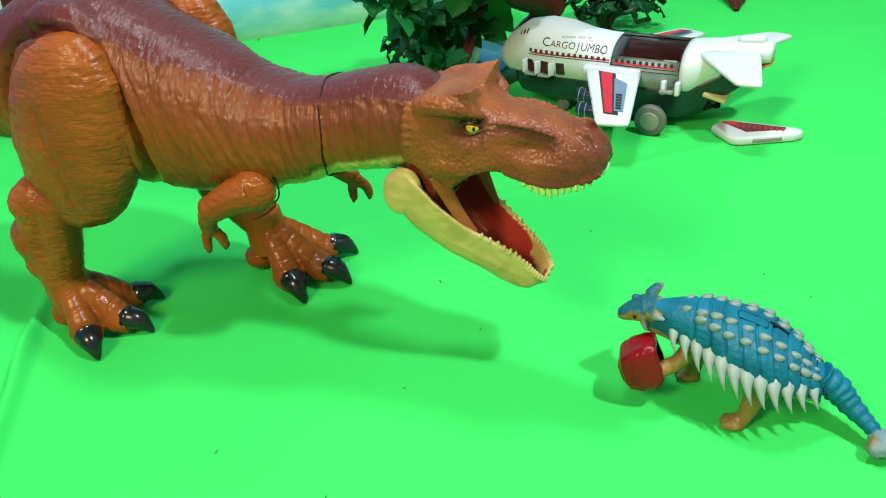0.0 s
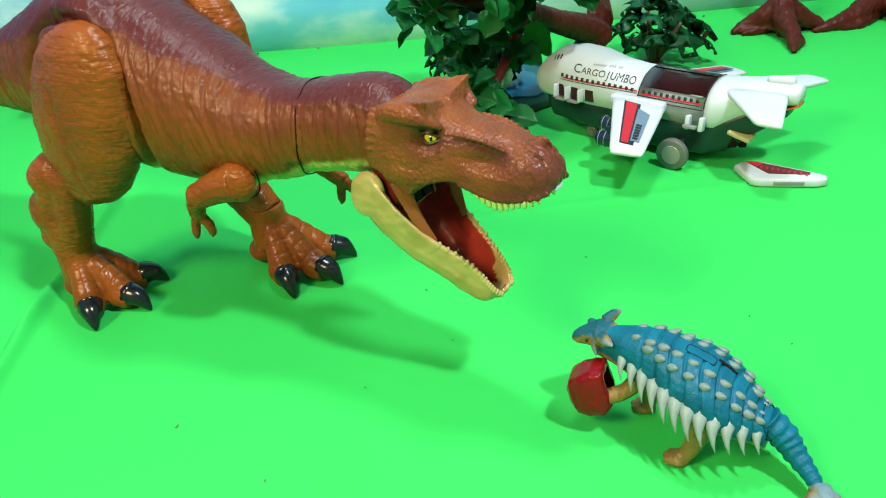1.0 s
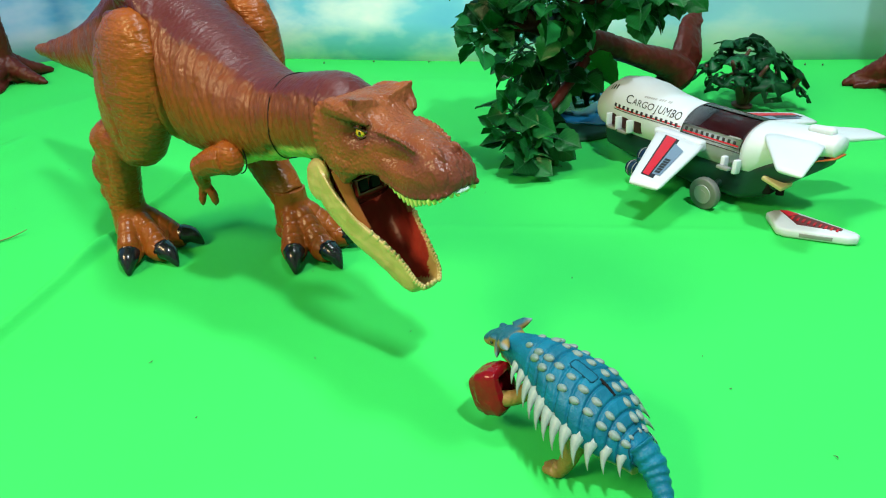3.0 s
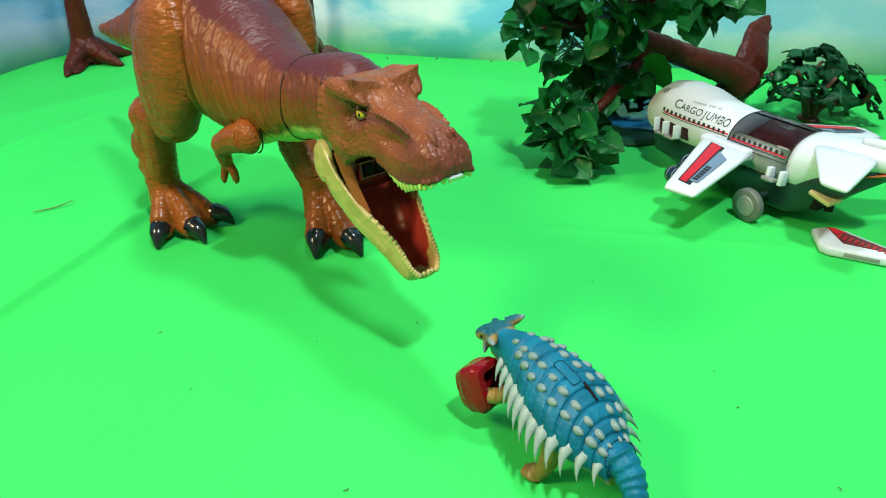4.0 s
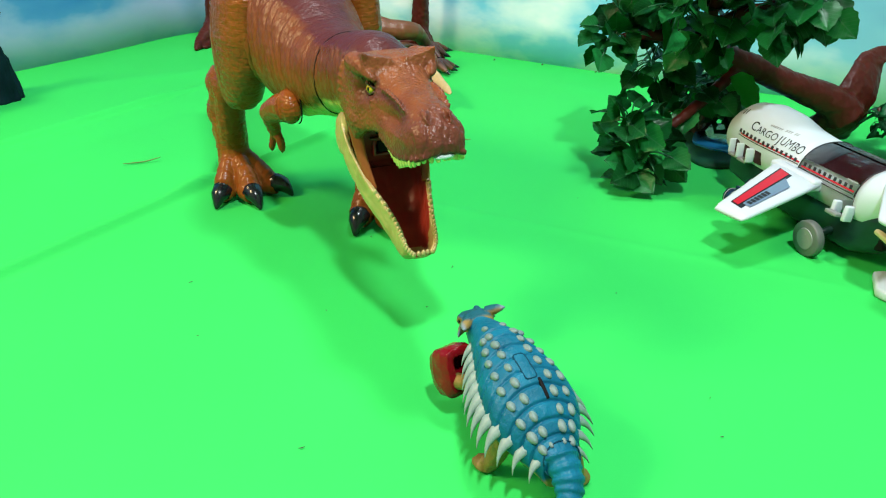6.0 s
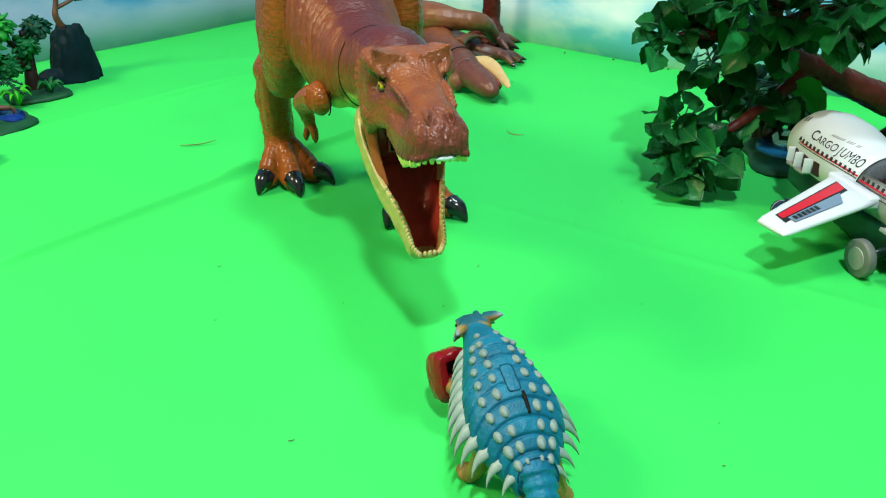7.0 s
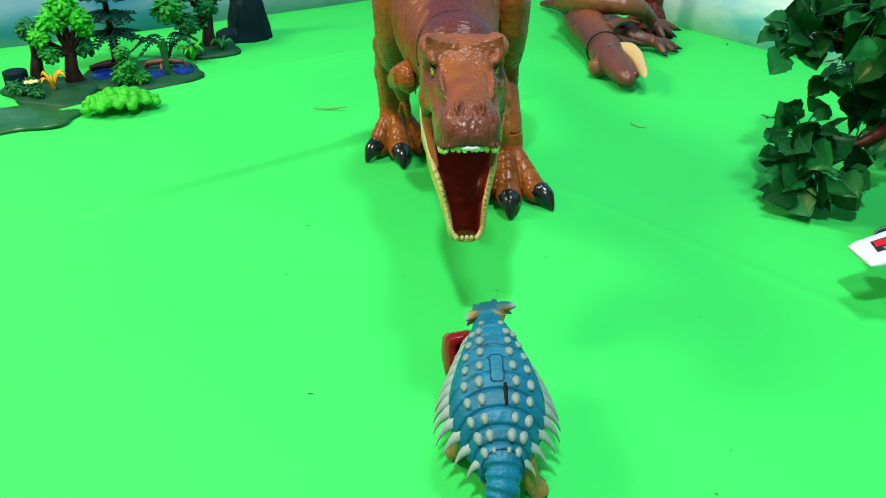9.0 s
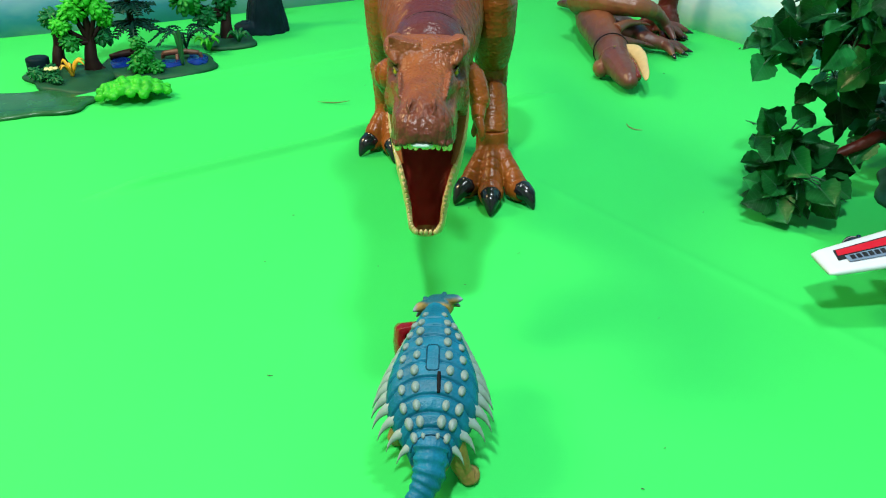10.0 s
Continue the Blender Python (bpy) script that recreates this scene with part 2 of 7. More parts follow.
FOLDS = [((-0.345, 0.30), (-0.434, 0.66), 0.0085, 0.013), ((-0.428, 0.63), (-0.497, 0.98), 0.0085, 0.011), ((-0.735, 0.22), (-0.885, 0.88), 0.011, 0.011),
         ((-0.66, 0.24), (-0.78, 0.9), 0.05, -0.004), ((-0.24, 0.81), (0.32, 0.98), 0.009, 0.0012), ((-0.52, 1.40), (0.1, 1.52), 0.03, 0.003),
         ((-1.15, 0.5), (-0.95, 1.15), 0.04, 0.004), ((0.3, 1.25), (0.75, 1.38), 0.03, 0.002)]


def sheet():
    def marks(lo, a, b, hi, fine, coarse):
        """Coarse steps at both ends, fine ones from a to b."""
        parts = [(lo, a, coarse), (a, b, fine), (b, hi, coarse)]
        return [p + (q - p) * i / round((q - p) / d) for p, q, d in parts for i in range(round((q - p) / d))] + [hi]

    xs, ys = marks(-1.6, -1.0, 0.4, 2.0, 0.0036, 0.02), marks(-1.5, 0.1, 1.3, 2.2, 0.0040, 0.02)
    nx, ny = len(xs) - 1, len(ys) - 1
    verts, faces = [], []
    for y in ys:
        for x in xs:
            p = Vector((x, y))
            z = sum(far_ridge(p, *f) for f in FOLDS)
            z += 0.0012 * noise.noise(Vector((x * 2.5, y * 2.5, 3.1)))
            verts.append((x, y, z))
    for j in range(ny):
        for i in range(nx):
            a = j * (nx + 1) + i
            faces.append((a, a + 1, a + nx + 2, a + nx + 1))
    me = bpy.data.meshes.new("ground")
    me.from_pydata(verts, [], faces)
    ob = part_mesh("ground", me, SHEET)
    tagged(ob, "bright green fabric sheet with faint folds, spread flat", "ground sheet", kind="structure")


def backdrop(name, line, height, label):
    """An upright cloth along a line on the floor, with slack waves in it."""
    bm = bmesh.new()
    pts, _ = spline([(*p, 0) for p in line], [0] * len(line), 14)
    rings = []
    for i, p in enumerate(pts):
        along = (pts[min(i + 1, len(pts) - 1)] - pts[max(i - 1, 0)]).normalized()
        back = Vector((-along.y, along.x, 0))
        front = []
        for k in range(15):
            z = height * k / 14 - 0.01
            sway = 0.004 * math.sin(i * 0.35 + z * 2) * step(0, 0.4, z) + 0.004 * noise.noise(Vector((p.x * 2, p.y * 2, z * 2)))
            front.append(p + back * sway + Vector((0, 0, z)))
        rings.append(front + [q + back * 0.006 for q in front[::-1]])
    loft(bm, rings)
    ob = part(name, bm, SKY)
    return tagged(ob, label, "backdrop", kind="structure")


sheet()
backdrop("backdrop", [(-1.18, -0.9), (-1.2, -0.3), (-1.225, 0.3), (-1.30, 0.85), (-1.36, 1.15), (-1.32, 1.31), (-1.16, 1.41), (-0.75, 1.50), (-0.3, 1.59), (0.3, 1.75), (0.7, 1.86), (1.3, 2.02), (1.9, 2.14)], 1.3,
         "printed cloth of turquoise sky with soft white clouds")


def plain_wall(name, c, s):
    bm = bmesh.new()
    box(bm, c, s)
    tagged(part(name, bm, WALL, smooth=False), "plain painted room wall", "wall", kind="structure")


plain_wall("wall_south", (0.2, -1.55, 1.28), (3.8, 0.1, 2.64))
plain_wall("wall_east", (2.05, 0.35, 1.28), (0.1, 3.7, 2.64))
plain_wall("wall_west", (-1.65, 0.35, 1.28), (0.1, 3.9, 2.64))
plain_wall("wall_north", (0.2, 2.25, 1.28), (3.8, 0.1, 2.64))
bm = bmesh.new()
box(bm, (0.2, 0.35, 2.65), (3.8, 3.9, 0.1))
tagged(part("ceiling", bm, WALL, smooth=False), "plain pale ceiling", "ceiling", kind="structure")

# ---- the large open-mouthed toy dinosaur ----
ORANGE, RUST, MAROON, CREAM, OLIVE = (0.205, 0.058, 0.010), (0.160, 0.040, 0.009), (0.078, 0.017, 0.018), (0.50, 0.39, 0.13), (0.165, 0.076, 0.012)
BODY = [(-0.78, 0.190, 0.006, 0.006), (-0.66, 0.205, 0.020, 0.021), (-0.56, 0.222, 0.032, 0.036), (-0.47, 0.240, 0.046, 0.056), (-0.40, 0.252, 0.058, 0.076),
        (-0.34, 0.248, 0.066, 0.086), (-0.28, 0.233, 0.064, 0.077), (-0.23, 0.222, 0.057, 0.064), (-0.19, 0.215, 0.049, 0.050), (-0.155, 0.216, 0.042, 0.043)]
NECK = [(-0.165, 0.215, 0.0425, 0.044), (-0.145, 0.218, 0.041, 0.042), (-0.124, 0.224, 0.038, 0.039), (-0.10, 0.229, 0.037, 0.040), (-0.07, 0.234, 0.036, 0.040), (-0.045, 0.235, 0.033, 0.036), (-0.02, 0.232, 0.02, 0.02)]
TOPS = [(s, z + h) for s, z, w, h in BODY[:-1] + NECK[1:]]
FLOORS = [(s, z - h) for s, z, w, h in BODY[:-1] + NECK[1:]]
BAND = [(-0.70, 0.212), (-0.45, 0.280), (-0.34, 0.306), (-0.303, 0.304), (-0.281, 0.2945), (-0.263, 0.2860), (-0.243, 0.2800), (-0.227, 0.2740), (-0.213, 0.2695), (-0.201, 0.2635), (-0.178, 0.2555), (-0.148, 0.2495), (-0.122, 0.2525), (-0.082, 0.2605), (-0.061, 0.2590), (-0.042, 0.2520)]


def spine_rings(rows):
    pts, _ = spline([(s, 0, z) for s, z, w, h in rows], [0] * len(rows), 5)
    ws = spline([(w, h, 0) for s, z, w, h in rows], [0] * len(rows), 5)[0]
    return [oval(p, (0, 1, 0), (0, 0, 1), w.x, w.y, 40, 2.15) for p, w in zip(pts, ws)]


def crease(v, wide):
    """One along the middle of a wandering crease, falling to nothing at its sides."""
    return max(0.0, 1 - abs(v) / wide)


def hide_paint(c, n):
    """Maroon along the back with a wash below it, cream under the belly, rusty orange between."""
    lo, hi = lerp(c.x, FLOORS), lerp(c.x, TOPS)
    f = (c.z - lo) / (hi - lo) + 0.04 * wob(c, 38)
    over = c.z - lerp(c.x, BAND) + 0.003 * wob(c, 60, 3) + 0.0015 * wob(c, 190, 1)
    out = mixed(ORANGE, RUST, 0.5 + 0.7 * wob((c.x, c.y, c.z * 0.5), 26, 5))
    out = mixed(out, (0.105, 0.027, 0.017), 0.6 * step(-0.050, 0.0, over + 0.016 * wob((c.x, c.y, c.z * 0.4), 45, 7)))
    # olive low on the flank: its own paint plus green floor bounce in the colour
    out = mixed(out, OLIVE, step(0.42, 0.08, f) * 0.75)
    out = mixed(out, MAROON, step(-0.003, 0.003, over))
    low = lerp(c.x, [(-0.36, 0.02), (-0.3, 0.07), (-0.18, 0.10), (-0.13, 0.14), (-0.11, 0.22), (-0.06, 0.25)])
    return mixed(out, CREAM, step(low + 0.05, low - 0.03, f))


def hide_push(c, n):
    """Upright folds and creases on the flanks, a smoother back with a raised lower edge, and the groove round the hip."""
    x = c.x + 0.22 * c.z
    over = c.z - lerp(c.x, BAND) + 0.003 * wob(c, 60, 3)
    flank = 1 - 0.7 * step(-0.002, 0.004, over)
    out = 0.0009 * wob((x, c.y * 0.3, c.z * 0.22), 48, 2)
    out -= flank * (0.0015 * crease(wob((x, c.y * 0.25, c.z * 0.18), 85, 8), 0.2) + 0.0009 * crease(wob((x, c.y * 0.3, c.z * 0.25), 190, 5), 0.25))
    out += 0.0004 * wob((x, c.y, c.z * 0.5), 330, 4) + (0.0011 + 0.0010 * wob(c, 130, 9)) * math.exp(-(over / 0.003) ** 2)
    if abs(c.y) > 0.025 and -0.45 < c.x < -0.22:
        gap = math.hypot((c.x + 0.350) / 0.068, (c.z - 0.222) / 0.088)
        out -= 0.014 * math.exp(-((gap - 1.04) / 0.065) ** 2)
    return out


def leg_paint(c, n):
    out = mixed((0.240, 0.066, 0.009), (0.180, 0.044, 0.008), 0.5 + 0.6 * wob(c, 30, 9))
    return mixed(out, (0.115, 0.036, 0.012), step(0.15, 0.5, wob((c.x, c.y, c.z * 1.5), 35, 4)) * 0.25)


def leg_push(c, n):
    """Level wrinkles that break up as they run round the leg."""
    a = wob((c.x * 0.35, c.y * 0.35, c.z), 130, 1)
    b = wob((c.x * 0.45, c.y * 0.45, c.z), 260, 7)
    return 0.0004 * wob(c, 45, 6) - 0.0006 * crease(a, 0.2) - 0.0006 * crease(b, 0.25) + 0.0002 * wob(c, 330, 3)


def claw_mesh(bm, root, tip, r):
    """A thick talon, hooked down to its tip."""
    a, b = Vector(root), Vector(tip)
    mid = (a + b) / 2 + Vector((0, 0, 0.45 * r))
    limb(bm, [a - (b - a) * 0.25, a, mid, b + Vector((0, 0, 0.0015))], [r * 0.75, r, r * 0.78, r * 0.1], 12, 4)


def leg(owner, hip, knee, hock, ankle, toes, lumps):
    """hip, knee, hock, ankle: joints in the toy's own space; toes: the tips of the talons on the floor; lumps: the swellings behind the knee."""
    hip, knee, hock, ankle = map(Vector, (hip, knee, hock, ankle))
    bm = bmesh.new()
    axis = knee - hip
    rings = []
    for t, w, d in [(-0.14, 0.008, 0.012), (-0.09, 0.016, 0.030), (0.02, 0.024, 0.046), (0.2, 0.029, 0.060), (0.5, 0.031, 0.068), (0.78, 0.029, 0.064), (0.96, 0.026, 0.052), (1.10, 0.022, 0.038), (1.18, 0.014, 0.022)]:
        rings.append(oval(hip + axis * t, (0, 1, 0), (1, 0, 0.12), w, d, 28, 2.2))
    loft(bm, rings)

    def thigh_push(c, n):
        seam = c.x - (hip.x - 0.020 + 0.25 * (hip.z - c.z) * 0.2) + 0.006 * wob((0, 0, c.z), 60, 2)
        ridge = 0.0022 * crease(seam, 0.006) * step(hip.z, hip.z - 0.05, c.z)
        return leg_push(c, n) - ridge * (0.6 + 0.8 * wob(c, 120, 4))

    thigh = part_mesh("thigh", shape_skin(fuse(bm, 0.0018, 3), thigh_push, leg_paint), SKIN_LEG, owner)
    bm = bmesh.new()
    mid = (knee + hock) / 2
    limb(bm, [knee + Vector((-0.014, 0, 0.014)), mid + Vector((-0.004, 0, 0.002)), hock], [0.025, 0.022, 0.021], 16)
    egg(bm, hock + Vector((-0.004, 0, 0.004)), (0.023, 0.021, 0.023))
    for c, r in lumps:
        egg(bm, c, r)
    low = ankle + Vector((0, 0, -0.003))
    limb(bm, [hock, hock + (low - hock) * 0.35 + Vector((-0.012, 0, 0)), hock + (low - hock) * 0.7 + Vector((-0.004, 0, 0)), low], [0.020, 0.022, 0.022, 0.0215], 16)
    limb(bm, [hock + Vector((0.012, 0, -0.004)), (hock + low) / 2 + Vector((0.010, 0, 0)), low + Vector((0.003, 0, 0.006))], [0.019, 0.019, 0.019], 14)
    part_mesh("shank", shape_skin(fuse(bm, 0.0017, 5), leg_push, leg_paint), SKIN_LEG, owner)
    bm = bmesh.new()
    heel = Vector((ankle.x - 0.012, ankle.y, 0.018))
    limb(bm, [ankle + Vector((0, 0, 0.010)), ankle + Vector((0.002, 0, -0.012)), heel + Vector((0.016, 0, 0.012))], [0.0205, 0.0215, 0.023], 14)
    egg(bm, heel + Vector((-0.004, 0, -0.003)), (0.017, 0.015, 0.014))
    for tip in toes:
        tip = Vector(tip)
        d = tip - Vector((ankle.x, ankle.y, 0))
        go = d.normalized()
        start = ankle + d * 0.14 + Vector((0, 0, -0.012))
        middle = ankle * 0.5 + Vector((tip.x, tip.y, 0)) * 0.5 + Vector((0, 0, -ankle.z * 0.5 + 0.026))
        limb(bm, [start, start.lerp(middle, 0.5) + Vector((0, 0, 0.003)), middle, Vector((tip.x, tip.y, 0.0165)) - go * 0.036, Vector((tip.x, tip.y, 0.0150)) - go * 0.021], [0.0125, 0.0120, 0.0145, 0.0165, 0.0128], 14)
        egg(bm, middle + Vector((0, 0, 0.0005)), (0.0145, 0.0145, 0.0140))
        egg(bm, Vector((tip.x, tip.y, 0.0165)) - go * 0.036, (0.0168, 0.0168, 0.0155))

    def foot_push(c, n):
        far = math.hypot(c.x - ankle.x, c.y - ankle.y) + 0.002 * wob(c, 60, 3)
        out = 0.35 * leg_push(c, n) + 0.0003 * wob(c, 150, 5)
        if n.z > 0.0:
            for at in (0.026, 0.037, 0.049, 0.061):
                out -= 0.0008 * math.exp(-((far - at) / 0.0013) ** 2)
        return out

    foot = part_mesh("foot", shape_skin(fuse(bm, 0.0014, 5), foot_push, leg_paint), SKIN_FOOT, owner)
    for tip in toes:
        tip = Vector(tip)
        d = (tip - Vector((ankle.x, ankle.y, 0))).normalized()
        bm = bmesh.new()
        claw_mesh(bm, Vector((tip.x, tip.y, 0.0180)) - d * 0.025, (tip.x, tip.y, 0), 0.0135)
        part("claw", bm, CLAW, foot, "glossy black claw")


def arm(owner, shoulder, elbow, wrist, spread):
    bm = bmesh.new()
    s, e, w = map(Vector, (shoulder, elbow, wrist))
    egg(bm, s, (0.020, 0.013, 0.018))
    limb(bm, [s, (s + e) / 2 + Vector((0, 0, 0.002)), e], [0.017, 0.0150, 0.0120])
    egg(bm, e, (0.0128, 0.0120, 0.0125))
    limb(bm, [e, (e + w) / 2 + Vector((-0.003, 0, 0)), w], [0.0110, 0.0090, 0.0072])
    for k in (-1, 1):
        tip = w + Vector((0.003 + 0.006 * k, 0.004 * spread * k, -0.017))
        limb(bm, [w, (w + tip) / 2 + Vector((0.003 * k, 0.001, 0)), tip, tip + Vector((-0.001, 0, -0.006))], [0.0058, 0.0050, 0.0042, 0.001], 8)
    limb_ob = part_mesh("arm", shape_skin(fuse(bm, 0.0010, 2), lambda c, n: 0.6 * leg_push(c, n), leg_paint), SKIN_FOOT, owner)
    if s.y < 0:
        bm = bmesh.new()
        ring = [s + Vector((0.0195 * math.cos(a), 0.0075, 0.0180 * math.sin(a))) for a in [math.radians(-75 + 12 * i) for i in range(16)]]
        limb(bm, ring, [0.0007] * len(ring), 6, 1)
        part("shoulder_seam", bm, DARK, limb_ob, "dark joint line")


# the skull: station, top, lip, half width, and how far its sides draw in towards the top
HEAD = [(-0.057, 0.250, 0.216, 0.030, 0.10), (-0.052, 0.2585, 0.2125, 0.0355, 0.08), (-0.044, 0.2625, 0.211, 0.0370, 0.06), (-0.030, 0.2655, 0.2055, 0.0375, 0.05), (-0.018, 0.2665, 0.1950, 0.0370, 0.05),
        (-0.010, 0.2655, 0.2005, 0.0360, 0.06), (-0.002, 0.2625, 0.2055, 0.0340, 0.10), (0.007, 0.2570, 0.2085, 0.0315, 0.16), (0.0175, 0.2525, 0.2098, 0.0285, 0.24), (0.028, 0.2500, 0.2070, 0.0278, 0.29),
        (0.040, 0.2478, 0.2025, 0.0270, 0.33), (0.052, 0.2457, 0.2005, 0.0266, 0.35), (0.065, 0.2428, 0.2015, 0.0258, 0.33), (0.075, 0.2392, 0.2035, 0.0244, 0.30), (0.083, 0.2345, 0.2055, 0.0214, 0.26),
        (0.089, 0.2280, 0.2085, 0.0172, 0.20), (0.0935, 0.2205, 0.2125, 0.009, 0.10)]
HEAD_TOP, HEAD_LIP, HEAD_WIDE = ([(s[0], s[k]) for s in HEAD] for k in (1, 2, 3))
NOSTRILS = [Vector((0.0795, y, 0.2350)) for y in (-0.0072, 0.0072)]
EYES = [Vector((0.001, y, 0.2430)) for y in (-0.0270, 0.0270)]
RIDGE = [Vector((0.006 + 0.054 * t, 0.0222 - 0.0035 * t, 0.2434 + 0.0032 * math.sin(math.pi * t) - 0.0060 * t * t)) for t in [i / 23 for i in range(24)]]


def skull_ring(x, top, lip, w, draw):
    """One cross-section: a domed roof, drawn-in sides, thick lips and the hollow of the palate."""
    mid = lip + 0.42 * (top - lip)
    out = []
    for i in range(25):
        a = math.pi * i / 24
        ca, sa = math.cos(a), math.sin(a)
        out.append(Vector((x, w * (1 - draw * sa) * math.copysign(abs(ca) ** (2 / 3.6), ca), mid + (top - mid) * sa ** (2 / 3.6))))
    roof = max(lip + 0.001, min(0.2120, top - 0.010)) if -0.05 < x < 0.086 else lip + 0.0005
    sides = [(1.0, lip + 0.006), (0.97, lip + 0.002), (0.90, lip), (0.80, lip + 0.0005), (0.74, lip + (roof - lip) * 0.5), (0.66, roof), (0.3, roof + 0.001)]
    out += [Vector((x, -w * q, z)) for q, z in sides] + [Vector((x, w * q, z)) for q, z in sides[::-1]]
    return out


def head_push(c, n):
    out = 0.0003 * wob(c, 130, 4) + 0.0006 * wob(c, 55, 7)
    flat = Vector((c.x, abs(c.y), c.z))
    scaly = step(0.020, -0.01, c.x) * step(0.245, 0.225, c.z) + 0.45 * step(0.235, 0.25, c.z) + 0.25
    out += scaly * (0.0006 - 0.0012 * min(1.0, noise.voronoi(c * 330)[0][0]))
    for p in NOSTRILS:
        out -= 0.0040 * math.exp(-(((c.x - p.x) / 0.0042) ** 2 + ((c.y - p.y) / 0.0024) ** 2 + ((c.z - p.z) / 0.0042) ** 2))
    for p in EYES:
        out -= 0.0085 * math.exp(-(((c.x - p.x) / 0.0105) ** 2 + ((c.y - p.y * 1.2) / 0.014) ** 2 + ((c.z - p.z) / 0.0078) ** 2))
    if flat.y > 0.012:
        out -= 0.0068 * math.exp(-(((c.x - 0.042) / 0.019) ** 2 + ((c.z - 0.2300) / 0.0075) ** 2))
        out -= 0.0020 * math.exp(-(((c.x + 0.026) / 0.010) ** 2 + ((c.z - 0.238) / 0.014) ** 2))
    front = step(0.058, 0.078, c.x)
    out -= front * 0.0012 * crease(wob((c.x * 0.5, c.y, c.z * 0.22), 170, 12), 0.25)
    return out


def head_paint(c, n):
    lip, top, wide = lerp(c.x, HEAD_LIP), lerp(c.x, HEAD_TOP), lerp(c.x, HEAD_WIDE)
    if abs(c.y) < wide * 0.80 and c.z < lip + 0.018 and n.z < 0.35 and -0.05 < c.x < 0.088 and c.z < 0.2145 and (n.z < -0.2 or n.y * c.y < 0):
        return (0.20, 0.026, 0.019)
    out = mixed((0.215, 0.068, 0.022), (0.150, 0.044, 0.017), 0.5 + 0.9 * wob(c, 60, 2))
    snout = step(0.045, 0.088, c.x + 0.014 * wob(c, 60)) * 0.75
    rim = step(lip + 0.016, lip + 0.003, c.z + 0.004 * wob(c, 90)) * step(0.015, 0.035, c.x)
    out = mixed(out, (0.100, 0.028, 0.022), min(0.85, snout + 0.5 * rim))
    flat = Vector((c.x, abs(c.y), c.z))
    near = min((flat - p - Vector((0, 0.0012, -0.0030))).length_squared for p in RIDGE) if c.x > -0.01 else 1.0
    out = mixed(out, (0.048, 0.015, 0.016), 0.85 * math.exp(-near / 0.0036 ** 2))
    out = mixed(out, (0.120, 0.035, 0.026), 0.6 * math.exp(-near / 0.0075 ** 2))
    for p in EYES:
        out = mixed(out, (0.030, 0.012, 0.014), math.exp(-((c - p).length / 0.0125) ** 2 * 1.3))
    return mixed(out, OLIVE, step(0.015, -0.03, c.x) * step(0.24, 0.215, c.z) * 0.6 * step(-0.3, 0.3, wob(c, 45)))


LID = material("dark_eyelid", (0.060, 0.020, 0.016), rough=0.35, bump=0.3)
GUM = material("pale_gum", (0.50, 0.62, 0.62), rough=0.35, vary=0.15, scale=200, bump=0.2)


def neck_joint():
    """The wandering joint line between torso and neck, as a closed loop."""
    out = []
    for i in range(49):
        a = 2 * math.pi * i / 48
        x = -0.1195 - 0.007 * max(0.0, math.sin(a)) ** 4 - 0.013 * max(0.0, -math.sin(a)) ** 1.5 + 0.0008 * math.sin(7 * a)
        k = [lerp(x, [(r[0], r[j]) for r in NECK]) for j in (1, 2, 3)]
        p = oval((x, 0, k[0]), (0, 1, 0), (0, 0, 1), k[1] + 0.0002, k[2] + 0.0002, 48, 2.15)
        out.append(p[i % 48])
    return out


